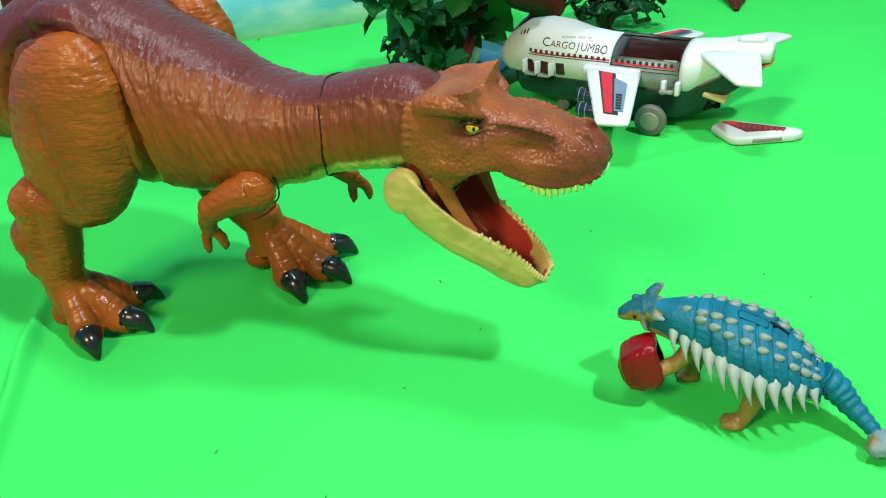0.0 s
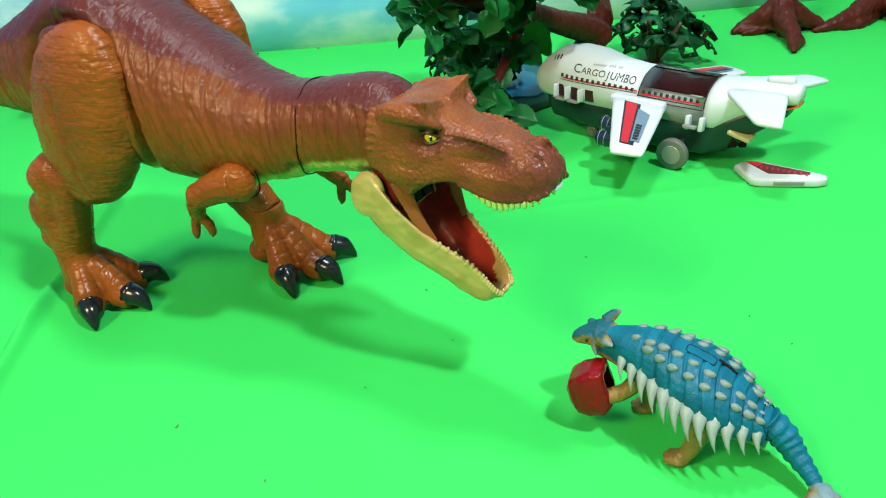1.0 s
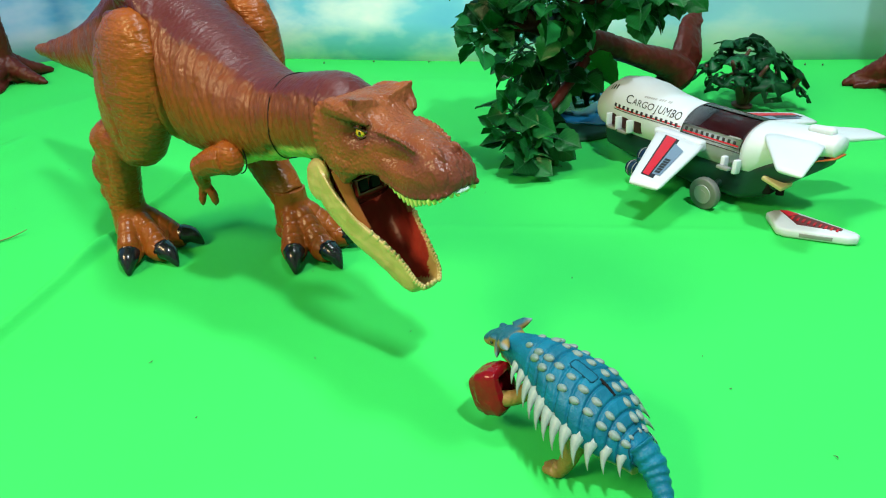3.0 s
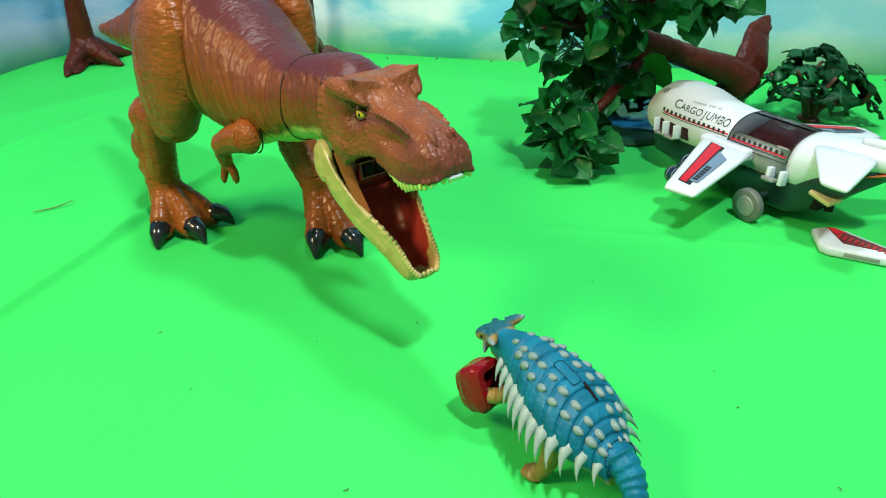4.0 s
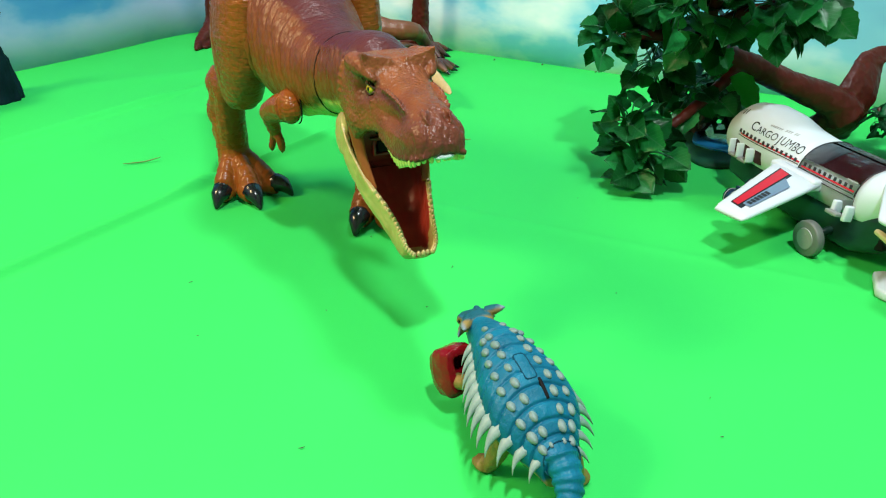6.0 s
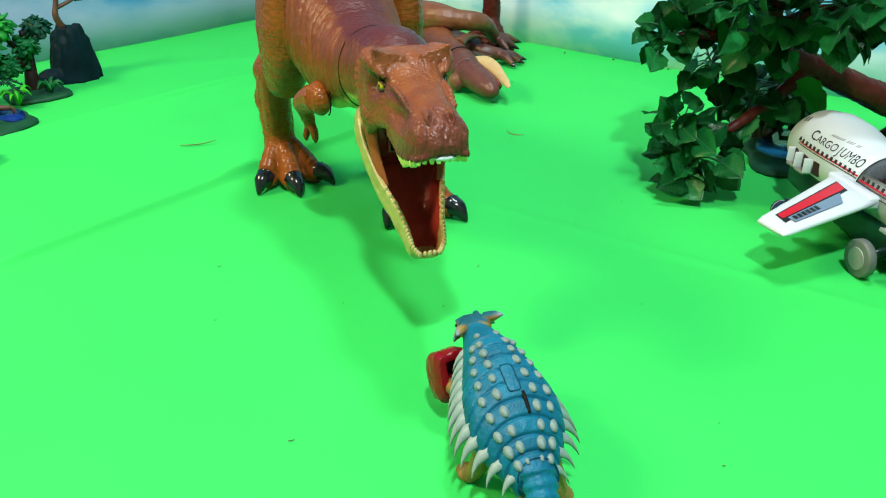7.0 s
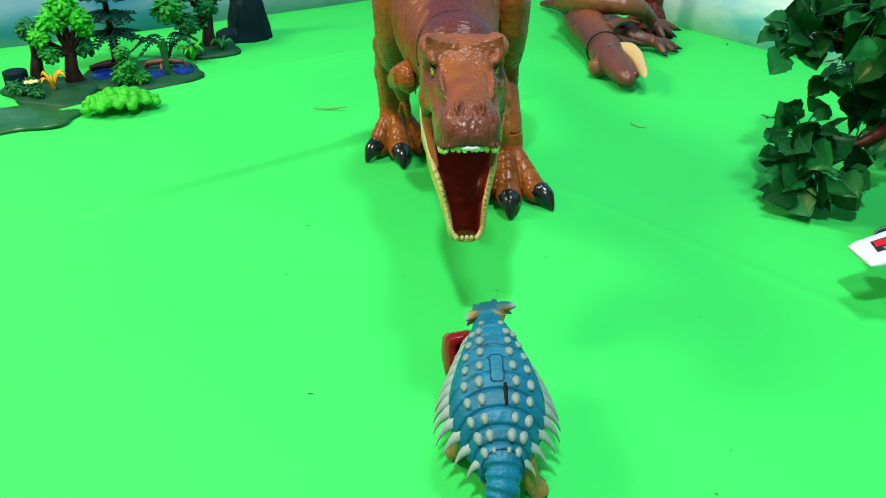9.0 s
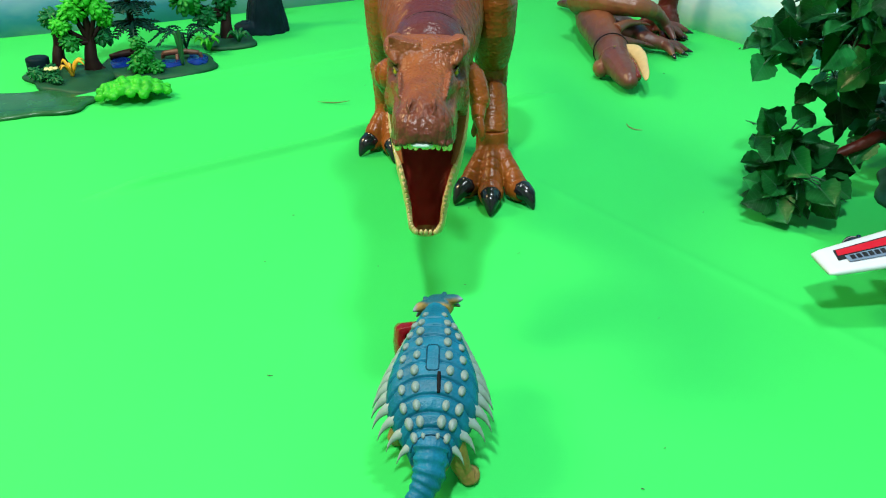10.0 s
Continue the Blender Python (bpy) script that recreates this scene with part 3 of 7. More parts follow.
def trex():
    toy = thing("toy_dinosaur", pose(0.04, 0.595, 0, 0, 0, -20), "large glossy orange-brown toy tyrannosaur roaring with its jaws wide open", "toy dinosaur")
    bm = bmesh.new()
    loft(bm, spine_rings(BODY))
    for y in (-1, 1):
        egg(bm, (-0.345, 0.03 * y, 0.27), (0.06, 0.04, 0.06))
        egg(bm, (-0.2, 0.022 * y, 0.195), (0.04, 0.026, 0.03))
    part_mesh("torso", shape_skin(fuse(bm, 0.0019, 2), hide_push, hide_paint), SKIN_BODY, toy, "maroon-backed body with a cream belly")
    bm = bmesh.new()
    loft(bm, spine_rings(NECK))
    part_mesh("neck", shape_skin(fuse(bm, 0.0017, 2), hide_push, hide_paint), SKIN_BODY, toy)
    bm = bmesh.new()
    limb(bm, neck_joint(), [0.0006] * 49, 6, 1)
    part("neck_seam", bm, DARK, toy, "dark joint line")
    # skull
    rng = random.Random(3)
    bm = bmesh.new()
    rows = spline([(s[0], s[1], s[2]) for s in HEAD], [0] * len(HEAD), 3)[0]
    more = spline([(s[3], s[4], 0) for s in HEAD], [0] * len(HEAD), 3)[0]
    loft(bm, [skull_ring(a.x, a.y, a.z, b.x, b.y) for a, b in zip(rows, more)])
    for y in (-1, 1):
        limb(bm, [(-0.045, 0.023 * y, 0.250), (-0.03, 0.0285 * y, 0.2585), (-0.010, 0.0295 * y, 0.2590), (0.004, 0.0275 * y, 0.2535), (0.010, 0.024 * y, 0.2495)], [0.008, 0.0085, 0.0085, 0.0055, 0.003])
        loft(bm, [[Vector((-0.038, 0.004 * y, 0.260)), Vector((-0.038, 0.031 * y, 0.256)), Vector((0.006, 0.0315 * y, 0.253)), Vector((0.005, 0.004 * y, 0.254))],
                  [Vector((-0.032, 0.005 * y, 0.2655)), Vector((-0.028, 0.0295 * y, 0.2645)), Vector((0.002, 0.0320 * y, 0.2650)), Vector((0.000, 0.006 * y, 0.2650))],
                  [Vector((-0.018, 0.020 * y, 0.2675)), Vector((-0.014, 0.0285 * y, 0.2690)), Vector((0.0025, 0.0320 * y, 0.2725)), Vector((0.000, 0.024 * y, 0.2690))]])
        for i in range(9):
            t = i / 8
            a = math.radians(-60 + 125 * t)
            egg(bm, (-0.049 + 0.004 * t, (0.0365 * math.cos(a * 0.55)) * y, 0.236 + 0.024 * math.sin(a)), (0.0040, 0.0026, 0.0036), seg=8)
        egg(bm, (-0.022, 0.0325 * y, 0.213), (0.020, 0.0065, 0.012))
        for i in range(12):
            p = RIDGE[2 * i]
            egg(bm, (p.x, p.y * y, p.z + 0.0004), (0.0027, 0.0025, 0.0024), seg=8)
        for i in range(11):
            x = rng.uniform(0.012, 0.070)
            egg(bm, (x, rng.uniform(0.002, 0.0065) * y, lerp(x, HEAD_TOP) - 0.0010), (rng.uniform(0.002, 0.0036), rng.uniform(0.0014, 0.0022), 0.0014), seg=8)
        for i in range(6):
            egg(bm, (0.0105 + 0.0012 * (i % 2), (0.0300 - 0.0006 * i) * y, 0.236 - 0.0048 * i), (0.0026, 0.0020, 0.0026), seg=8)
            egg(bm, (-0.018 + 0.0045 * i, (0.0325 - 0.0004 * i) * y, 0.2525 - 0.0009 * i), (0.0026, 0.0026, 0.0024), seg=8)
        for i in range(13):
            x = 0.026 + 0.062 * i / 12
            egg(bm, (x, (lerp(x, HEAD_WIDE) - 0.0012) * y, lerp(x, HEAD_LIP) + 0.0030), (0.0042, 0.0022, 0.0032), seg=8)
        limb(bm, [(0.070, 0.0085 * y, 0.2405), (0.0775, 0.0100 * y, 0.2385), (0.0835, 0.0085 * y, 0.2330)], [0.0022, 0.0028, 0.0020], 8)
    skull = part_mesh("head", shape_skin(fuse(bm, 0.00105, 1), head_push, head_paint), SKIN_HEAD, toy, "brown head with dark-ringed eyes and a scaly brow")
    for y in (-1, 1):
        bm = bmesh.new()
        egg(bm, (0.0012, 0.0252 * y, 0.2430), (0.0050, 0.0038, 0.0041))
        ball = part("eye", bm, EYE, skull, "bright yellow eye")
        bm = bmesh.new()
        egg(bm, (0.0032, 0.0280 * y, 0.2431), (0.0014, 0.0012, 0.0018), seg=10)
        part("pupil", bm, PUPIL, ball)
        bm = bmesh.new()
        limb(bm, [(-0.0060, 0.0265 * y, 0.2466), (0.001, 0.0275 * y, 0.2474), (0.0085, 0.0240 * y, 0.2440)], [0.0010, 0.0015, 0.0010], 8)
        limb(bm, [(-0.0055, 0.0262 * y, 0.2402), (0.001, 0.0270 * y, 0.2386), (0.0080, 0.0240 * y, 0.2415)], [0.0008, 0.0011, 0.0009], 8)
        part("eyelid", bm, LID, skull, "dark folds round the eye")
    # teeth of the upper jaw
    tooth = bmesh.new()
    limb(tooth, [(0, 0, 0.004), (0, 0, 0), (0.0004, 0, -0.004), (0.0008, 0, -0.0075)], [0.0022, 0.0024, 0.0021, 0.0012], 8, 2)
    first = part("tooth", tooth, TOOTH, skull)
    first.matrix_basis = pose(0.0875, 0.0015, 0.2095) @ Matrix.Diagonal((1, 1, 0.5, 1))
    for k in (-3, -2, -1, 1, 2, 3):
        ob = part_mesh("tooth", first.data, TOOTH, skull)
        ob.matrix_basis = pose(0.0895 - 0.0009 * k * k, 0.0044 * k, 0.2095 - 0.0003 * k * k, 0, -8, 0) @ Matrix.Diagonal((1, 1, 0.5 * rng.uniform(0.8, 1.15), 1))
    for y in (-1, 1):
        for i in range(13):
            x = 0.0830 - 0.0047 * i
            size = lerp(x, [(0.026, 0.55), (0.036, 0.8), (0.044, 1.25), (0.056, 1.35), (0.066, 0.9), (0.083, 0.6)]) * rng.uniform(0.85, 1.12)
            ob = part_mesh("tooth", first.data, TOOTH, skull)
            ob.matrix_basis = pose(x, (lerp(x, HEAD_WIDE) * 0.86) * y, lerp(x, HEAD_LIP) + 0.0020, 0, -6, 0) @ Matrix.Diagonal((1, 1, size, 1))
    bm = bmesh.new()
    egg(bm, (0.0895, 0.000, 0.2098), (0.0034, 0.0085, 0.0022))
    egg(bm, (0.0880, 0.0045, 0.2088), (0.0030, 0.0050, 0.0026))
    part("gum", bm, GUM, skull, "pale patch over the front teeth")
    # lower jaw: a trough with a thick rim
    rows = [((-0.072, 0.186), (-0.062, 0.207), 0.034), ((-0.070, 0.162), (-0.045, 0.199), 0.0385), ((-0.056, 0.143), (-0.029, 0.181), 0.0375), ((-0.030, 0.123), (-0.010, 0.161), 0.0315),
            ((-0.004, 0.107), (0.011, 0.145), 0.0235), ((0.013, 0.0965), (0.026, 0.133), 0.0190), ((0.0255, 0.0935), (0.035, 0.123), 0.0176), ((0.0325, 0.0960), (0.0410, 0.1150), 0.0160), ((0.0390, 0.1005), (0.0460, 0.1085), 0.0106)]
    lows = spline([(a[0], 0, a[1]) for a, b, w in rows], [w for a, b, w in rows], 4)
    tops = spline([(b[0], 0, b[1]) for a, b, w in rows], [0] * len(rows), 4)[0]
    rings = []
    for lo, w, hi in zip(lows[0], lows[1], tops):
        up = hi - lo
        ring = []
        for i in range(15):
            a = math.pi * i / 14
            ring.append(lo + Vector((0, -math.cos(a) * w, 0)) + up * (1 - math.sin(a) ** 0.5))
        for i in range(15):
            a = math.pi * (14 - i) / 14
            v = w - 0.0046
            ring.append(lo + Vector((0, -math.cos(a) * v, 0)) + up * (0.98 - (0.98 - 0.0052 / up.length) * math.sin(a) ** 0.55))
        rings.append(ring)
    bm = bmesh.new()
    loft(bm, rings)
    egg(bm, (0.0425, 0, 0.1040), (0.0022, 0.0105, 0.0036), (0, 35, 0))
    for y in (-1, 1):
        egg(bm, (-0.058, 0.0335 * y, 0.188), (0.016, 0.0045, 0.022), (0, 25, 0))

    def jaw_paint(c, n):
        k = min(range(len(tops)), key=lambda i: (tops[i].x - c.x) ** 2 + (tops[i].z - c.z) ** 2 + (lows[0][i].x - c.x) ** 2 + (lows[0][i].z - c.z) ** 2)
        lo, hi, w = lows[0][k], tops[k], lows[1][k]
        up = (hi - lo).normalized()
        inner = abs(c.y) < w - 0.0036 and n.dot(up) > -0.15 and (c - lo).dot(up) > 0.0035 and (n.dot(up) > 0.5 or n.y * c.y < 0 or (n.x < -0.3 and c.x > 0.015))
        if inner and (c - lo).dot(up) < (hi - lo).length - 0.0024:
            return mixed((0.36, 0.042, 0.030), (0.29, 0.032, 0.024), 0.5 + wob(c, 60))
        out = mixed((0.47, 0.37, 0.15), (0.39, 0.30, 0.11), 0.5 + wob(c, 50, 3))
        return mixed(out, (0.28, 0.22, 0.06), 0.5 * step(0.1, 0.5, wob(c, 90, 6)) * step(0.0, 0.02, c.x))

    jaw = part_mesh("lower_jaw", shape_skin(fuse(bm, 0.00105, 2), lambda c, n: 0.0006 * wob(c, 140) + 0.0005 * wob(c, 60, 2), jaw_paint), JAW, toy, "cream lower jaw, dark red inside")
    low_tooth = bmesh.new()
    limb(low_tooth, [(0, 0, -0.003), (0, 0, 0), (-0.0004, 0, 0.0022), (-0.001, 0, 0.0042)], [0.0021, 0.0022, 0.0018, 0.0010], 8, 2)
    seed = part("tooth", low_tooth, LOW_TOOTH, jaw)
    seed.matrix_basis = pose(tops[-1].x - 0.0006, 0, tops[-1].z - 0.0012, 0, 35, 0) @ Matrix.Diagonal((1, 1, 0.7, 1))
    for y in (-0.0084, -0.0042, 0.0042, 0.0084):
        part_mesh("tooth", seed.data, LOW_TOOTH, jaw).matrix_basis = pose(tops[-1].x - 0.0012, y, tops[-1].z - 0.0012, 0, 35, 0) @ Matrix.Diagonal((0.9, 0.9, 0.5, 1))
    for y in (-1, 1):
        for i in range(17):
            t = 14.0 + (len(tops) - 15.2) * i / 16
            k, f = int(t), t - int(t)
            p = tops[k].lerp(tops[k + 1], f)
            w = lows[1][k] + (lows[1][k + 1] - lows[1][k]) * f
            ob = part_mesh("tooth", seed.data, LOW_TOOTH, jaw)
            ob.matrix_basis = pose(p.x, (w - 0.0017) * y, p.z - 0.0012, 0, 35, 0) @ Matrix.Diagonal((0.88, 0.88, rng.uniform(0.55, 0.85), 1))
    # throat with its moulded frame and dark slots, and the brown membranes at the corners of the mouth
    bm = bmesh.new()
    loft(bm, [oval(p, (0, 1, 0), (0.7, 0, 0.7), w, h, 20, 3.5) for p, w, h in [((-0.050, 0, 0.213), 0.030, 0.012), ((-0.036, 0, 0.196), 0.029, 0.016), ((-0.040, 0, 0.175), 0.030, 0.014), ((-0.042, 0, 0.160), 0.029, 0.010)]])
    throat = part_mesh("throat", fuse(bm, 0.0015, 2), MOUTH, toy, "dark red throat wall with slots")
    for y, z, s in [(-0.010, 0.197, 0.0055), (-0.0035, 0.197, 0.0055), (0.0035, 0.197, 0.0055), (0.010, 0.197, 0.0055), (-0.0065, 0.181, 0.0095), (0.0065, 0.181, 0.0095)]:
        bm = bmesh.new()
        box(bm, (-0.0280 if z > 0.19 else -0.0308, y, z), (0.006, s, 0.007 if z > 0.19 else 0.010), (0, -12, 0), 0.0008)
        part("slot", bm, DARK, throat, "dark slot")
    bm = bmesh.new()
    for c, s in [((-0.0280, 0, 0.1895), (0.006, 0.036, 0.0022)), ((-0.0312, 0, 0.1735), (0.006, 0.030, 0.0022)), ((-0.0295, 0.0145, 0.1815), (0.006, 0.0022, 0.016)), ((-0.0295, -0.0145, 0.1815), (0.006, 0.0022, 0.016))]:
        box(bm, c, s, (0, -12, 0), 0.0006)
    part("slot_frame", bm, MOUTH, throat)
    folds = []
    for y in (-1, 1):
        bm = bmesh.new()
        limb(bm, [(-0.028, 0.0315 * y, 0.205), (-0.021, 0.0310 * y, 0.188), (-0.013, 0.0280 * y, 0.168), (-0.004, 0.0235 * y, 0.152)], [0.0075, 0.006, 0.005, 0.003], 10, 4, 0.35)
        folds.append(part_mesh("cheek_membrane", shape_skin(fuse(bm, 0.0009, 1), None, lambda c, n: (0.24, 0.068, 0.02)), SKIN_FOOT, toy, "orange-brown fold at the mouth corner"))
    for ob, turn in [(skull, -1.8), (jaw, -1.4), (throat, -1.6), (folds[0], -1.6), (folds[1], -1.6)]:
        ob.matrix_basis = Matrix.Translation((-0.06, 0, 0)) @ pose(0, 0, 0, 0, 0, turn) @ Matrix.Translation((0.06, 0, 0))
    leg(toy, (-0.339, -0.053, 0.290), (-0.364, -0.055, 0.156), (-0.408, -0.066, 0.154), (-0.432, -0.062, 0.066), [(-0.376, -0.103, 0), (-0.350, -0.052, 0), (-0.377, -0.001, 0)],
        [((-0.421, -0.068, 0.152), (0.023, 0.021, 0.022)), ((-0.437, -0.068, 0.112), (0.024, 0.021, 0.026)), ((-0.440, -0.065, 0.084), (0.021, 0.020, 0.022))])
    leg(toy, (-0.324, 0.073, 0.293), (-0.340, 0.077, 0.162), (-0.340, 0.078, 0.122), (-0.288, 0.078, 0.066), [(-0.222, 0.029, 0), (-0.190, 0.072, 0), (-0.210, 0.127, 0)],
        [((-0.345, 0.078, 0.128), (0.024, 0.021, 0.022)), ((-0.302, 0.078, 0.086), (0.021, 0.021, 0.020))])
    arm(toy, (-0.188, -0.046, 0.180), (-0.225, -0.057, 0.165), (-0.242, -0.050, 0.138), 1)
    arm(toy, (-0.190, 0.044, 0.176), (-0.172, 0.054, 0.155), (-0.150, 0.052, 0.142), 1)
    return toy


trex()

# ---- the blue armoured toy dinosaur with a red glove on its raised forefoot ----
TEAL = material("teal_armour", (1, 1, 1), rough=0.42, vary=0.12, scale=70, fine=1100, bump=0.5, depth=0.0004, attr=True, cells=700, wear=0.1, spec=0.2)
NUB = material("pale_nub", (0.140, 0.215, 0.212), rough=0.5, vary=0.25, scale=220, bump=0.3)
TAN = material("tan_hide", (0.20, 0.13, 0.032), rough=0.5, vary=0.2, scale=90, fine=800, bump=0.5, depth=0.0008, cells=420)
GLOVE = material("red_glove", (0.165, 0.0025, 0.007), rough=0.24, vary=0.18, scale=45, fine=400, bump=0.45, depth=0.0012, wear=0.1, spec=0.25)
GROOVE = material("groove_dark", (0.003, 0.045, 0.08), rough=0.7, bump=0.1, spec=0.1)
SPIKE = material("pale_spike", (0.20, 0.275, 0.265), rough=0.45, vary=0.15, scale=160, bump=0.2)
SHELL = [(0.090, 0.0840, 0.075, 0.0080), (0.078, 0.0885, 0.074, 0.0115), (0.062, 0.0925, 0.071, 0.0170), (0.045, 0.0945, 0.067, 0.0230), (0.035, 0.0935, 0.0645, 0.0268), (0.025, 0.0910, 0.062, 0.0302), (0.012, 0.0880, 0.0585, 0.0338), (0.000, 0.0840, 0.0555, 0.0352),
         (-0.012, 0.0770, 0.052, 0.0342), (-0.0225, 0.0700, 0.048, 0.0300), (-0.0315, 0.0615, 0.044, 0.0240), (-0.0395, 0.0545, 0.040, 0.0182), (-0.0460, 0.0500, 0.036, 0.0145)]
ROWS_AT = [0.0575, 0.0455, 0.0350, 0.0245, 0.0120, -0.0005, -0.0120, -0.0232, -0.0318, -0.0395]
INNER = [(0.0575, 0.0075), (0.0455, 0.0103), (0.0245, 0.0108), (-0.0005, 0.0133), (-0.0232, 0.0106), (-0.0395, 0.0052)]
OUTER = [(0.0455, 0.0150), (0.0350, 0.0185), (0.0245, 0.0212), (-0.0005, 0.0239), (-0.0232, 0.0203), (-0.0395, 0.0118)]


def shell_at(f, r):
    """The height of the armour's top at f ahead and r to the right."""
    top, edge, w = (lerp(-f, [(-s[0], s[k]) for s in SHELL]) for k in (1, 2, 3))
    q = min(1.0, abs(r) / w)
    return edge + (top - edge) * (1 - q ** 2.3) ** (1 / 2.3)


def shell_push(c, n):
    out = 0.0003 * wob(c, 260, 2)
    if n.z > -0.2:
        for a, b in zip(ROWS_AT, ROWS_AT[1:]):
            mid = (a + b) / 2 - 6.0 * c.y * c.y
            if abs(c.y) < 0.005 and -0.003 < mid < 0.022:
                continue
            out -= 0.0020 * math.exp(-((c.x - mid) / 0.0010) ** 2)
    return out


def anky():
    m = Matrix.Translation((0.24, 0.527, 0)) @ pose(0, 0, 0, 0, 0, 158.2)
    toy = thing("toy_dinosaur", m, "small teal armoured toy ankylosaur with white nubs and side spikes", "toy dinosaur")
    blue, dark = (0.004, 0.138, 0.235), (0.003, 0.095, 0.165)

    def armour(c, n):
        out = mixed(blue, dark, 0.5 + 0.9 * wob(c, 70))
        low = lerp(-c.x, [(-s[0], s[2]) for s in SHELL])
        return mixed(out, (0.34, 0.24, 0.07), step(low - 0.004, low - 0.009, c.z))

    bm = bmesh.new()
    pts = spline([(s[0], s[2], 0) for s in SHELL], [0] * len(SHELL), 4)[0]
    dims = spline([(s[1] - s[2], s[3], 0) for s in SHELL], [0] * len(SHELL), 4)[0]
    rings = []
    for p, d in zip(pts, dims):
        ring = []
        for i in range(32):
            a = 2 * math.pi * i / 32
            ca, sa = math.cos(a), math.sin(a)
            up = d.x if sa > 0 else 0.016
            e = 2 / 2.3
            ring.append(Vector((p.x, d.y * math.copysign(abs(ca) ** e, ca), p.y + up * math.copysign(abs(sa) ** e, sa))))
        rings.append(ring)
    loft(bm, rings)
    body = part_mesh("body", shape_skin(fuse(bm, 0.00085, 2), shell_push, armour), TEAL, toy, "teal plated back, tan underneath")
    # a raised button with its groove, and the slot behind it
    def on_shell(f, r, up):
        return Vector((f, r, shell_at(f, r) + up))

    edge = [(0.019, -0.0040), (0.0202, -0.0026), (0.0202, 0.0026), (0.019, 0.0040), (0.017, 0.0046), (0.009, 0.0046), (0.001, 0.0046), (-0.0012, 0.0036), (-0.0016, 0.0), (-0.0012, -0.0036), (0.001, -0.0046), (0.009, -0.0046), (0.017, -0.0046), (0.019, -0.0040)]
    bm = bmesh.new()
    limb(bm, [on_shell(f, r, -0.0002) for f, r in edge], [0.00065] * len(edge), 6, 3)
    part("button_groove", bm, GROOVE, body, "dark groove round the back button")
    bm = bmesh.new()
    limb(bm, [on_shell(f, -0.0050, -0.0002) for f in (-0.0025, -0.006, -0.011, -0.0165)], [0.0013, 0.0016, 0.0016, 0.0013], 6, 3)
    part("slot", bm, DARK, body, "dark slot in the back")
    # nubs along the plates
    bm = bmesh.new()
    egg(bm, (0, 0, 0), (0.0044, 0.0033, 0.0032), seg=12)
    for v in bm.verts:
        if v.co.z > 0:
            v.co.x -= 0.7 * v.co.z
            v.co.y *= 1 - 90 * v.co.z
    me = None
    rng = random.Random(5)
    for k, f in enumerate(ROWS_AT):
        for side in (-1, 1):
            for which, table in enumerate((INNER, OUTER)):
                if k == 0 and which == 1:
                    continue
                size = (0.55 if k == 9 and which == 0 else 0.85 if k in (0, 9) else 1.0) * rng.uniform(0.92, 1.08)
                r = side * lerp(-f, [(-a, b) for a, b in table])
                z = shell_at(f, r)
                dz = (shell_at(f - 0.003, r) - shell_at(f + 0.003, r)) / 0.006
                dy = (shell_at(f, r + 0.002) - shell_at(f, r - 0.002)) / 0.004
                if me is None:
                    ob = part("nub", bm, NUB, body, "cream-white armour nub")
                    me = ob.data
                else:
                    ob = part_mesh("nub", me, NUB, body)
                nrm = Vector((dz, -dy, 1)).normalized()
                x_axis = Vector((1, 0, 0)) - nrm * nrm.x
                y_axis = nrm.cross(x_axis.normalized())
                rot = Matrix((x_axis.normalized(), y_axis, nrm)).transposed().to_4x4()
                ob.matrix_basis = Matrix.Translation((f, r, z - 0.0004)) @ rot @ Matrix.Diagonal((size, size, size * 0.9, 1))
    # side spikes
    bm = bmesh.new()
    blade = [((0, -0.004, 0.002), 0.0060, 0.0046), ((0, 0.001, 0.0005), 0.0060, 0.0040), ((-0.0004, 0.0055, -0.0018), 0.0046, 0.0034), ((-0.0016, 0.0098, -0.0052), 0.0030, 0.0024), ((-0.0036, 0.0135, -0.0096), 0.0016, 0.0014), ((-0.0060, 0.0160, -0.0142), 0.0004, 0.0004)]
    loft(bm, [oval(c, (1, 0, 0), (0, 0.3, 1), w, h, 10) for c, w, h in blade])
    me = None
    for side in (-1, 1):
        for k in range(12):
            f = 0.064 - 0.0094 * k
            w = lerp(-f, [(-s[0], s[3]) for s in SHELL])
            z = lerp(-f, [(-s[0], s[2]) for s in SHELL])
            size = 0.66 + 0.42 * math.sin(math.pi * (k + 1.5) / 13)
            if me is None:
                ob = part("spike", bm, SPIKE, body, "pale curved side spike")
                me = ob.data
            else:
                ob = part_mesh("spike", me, SPIKE, body)
            flip = Matrix.Diagonal((1, side, 1, 1))
            ob.matrix_basis = Matrix.Translation((f, side * (w - 0.0035), z + 0.002)) @ flip @ pose(0, 0, 0, -6, 0, -10 + 1.6 * k) @ Matrix.Diagonal((size, size, size, 1))
    # head, tipped to its left
    bm = bmesh.new()
    loft(bm, [oval((x, 0, z), (0, 1, 0), (0, 0, 1), w, h, 20, 2.4) for x, z, w, h in [(0.076, 0.083, 0.010, 0.008), (0.084, 0.083, 0.0155, 0.0105), (0.094, 0.083, 0.0145, 0.0105), (0.104, 0.080, 0.0105, 0.009), (0.113, 0.0765, 0.0075, 0.0065), (0.1175, 0.0755, 0.004, 0.0035)]])
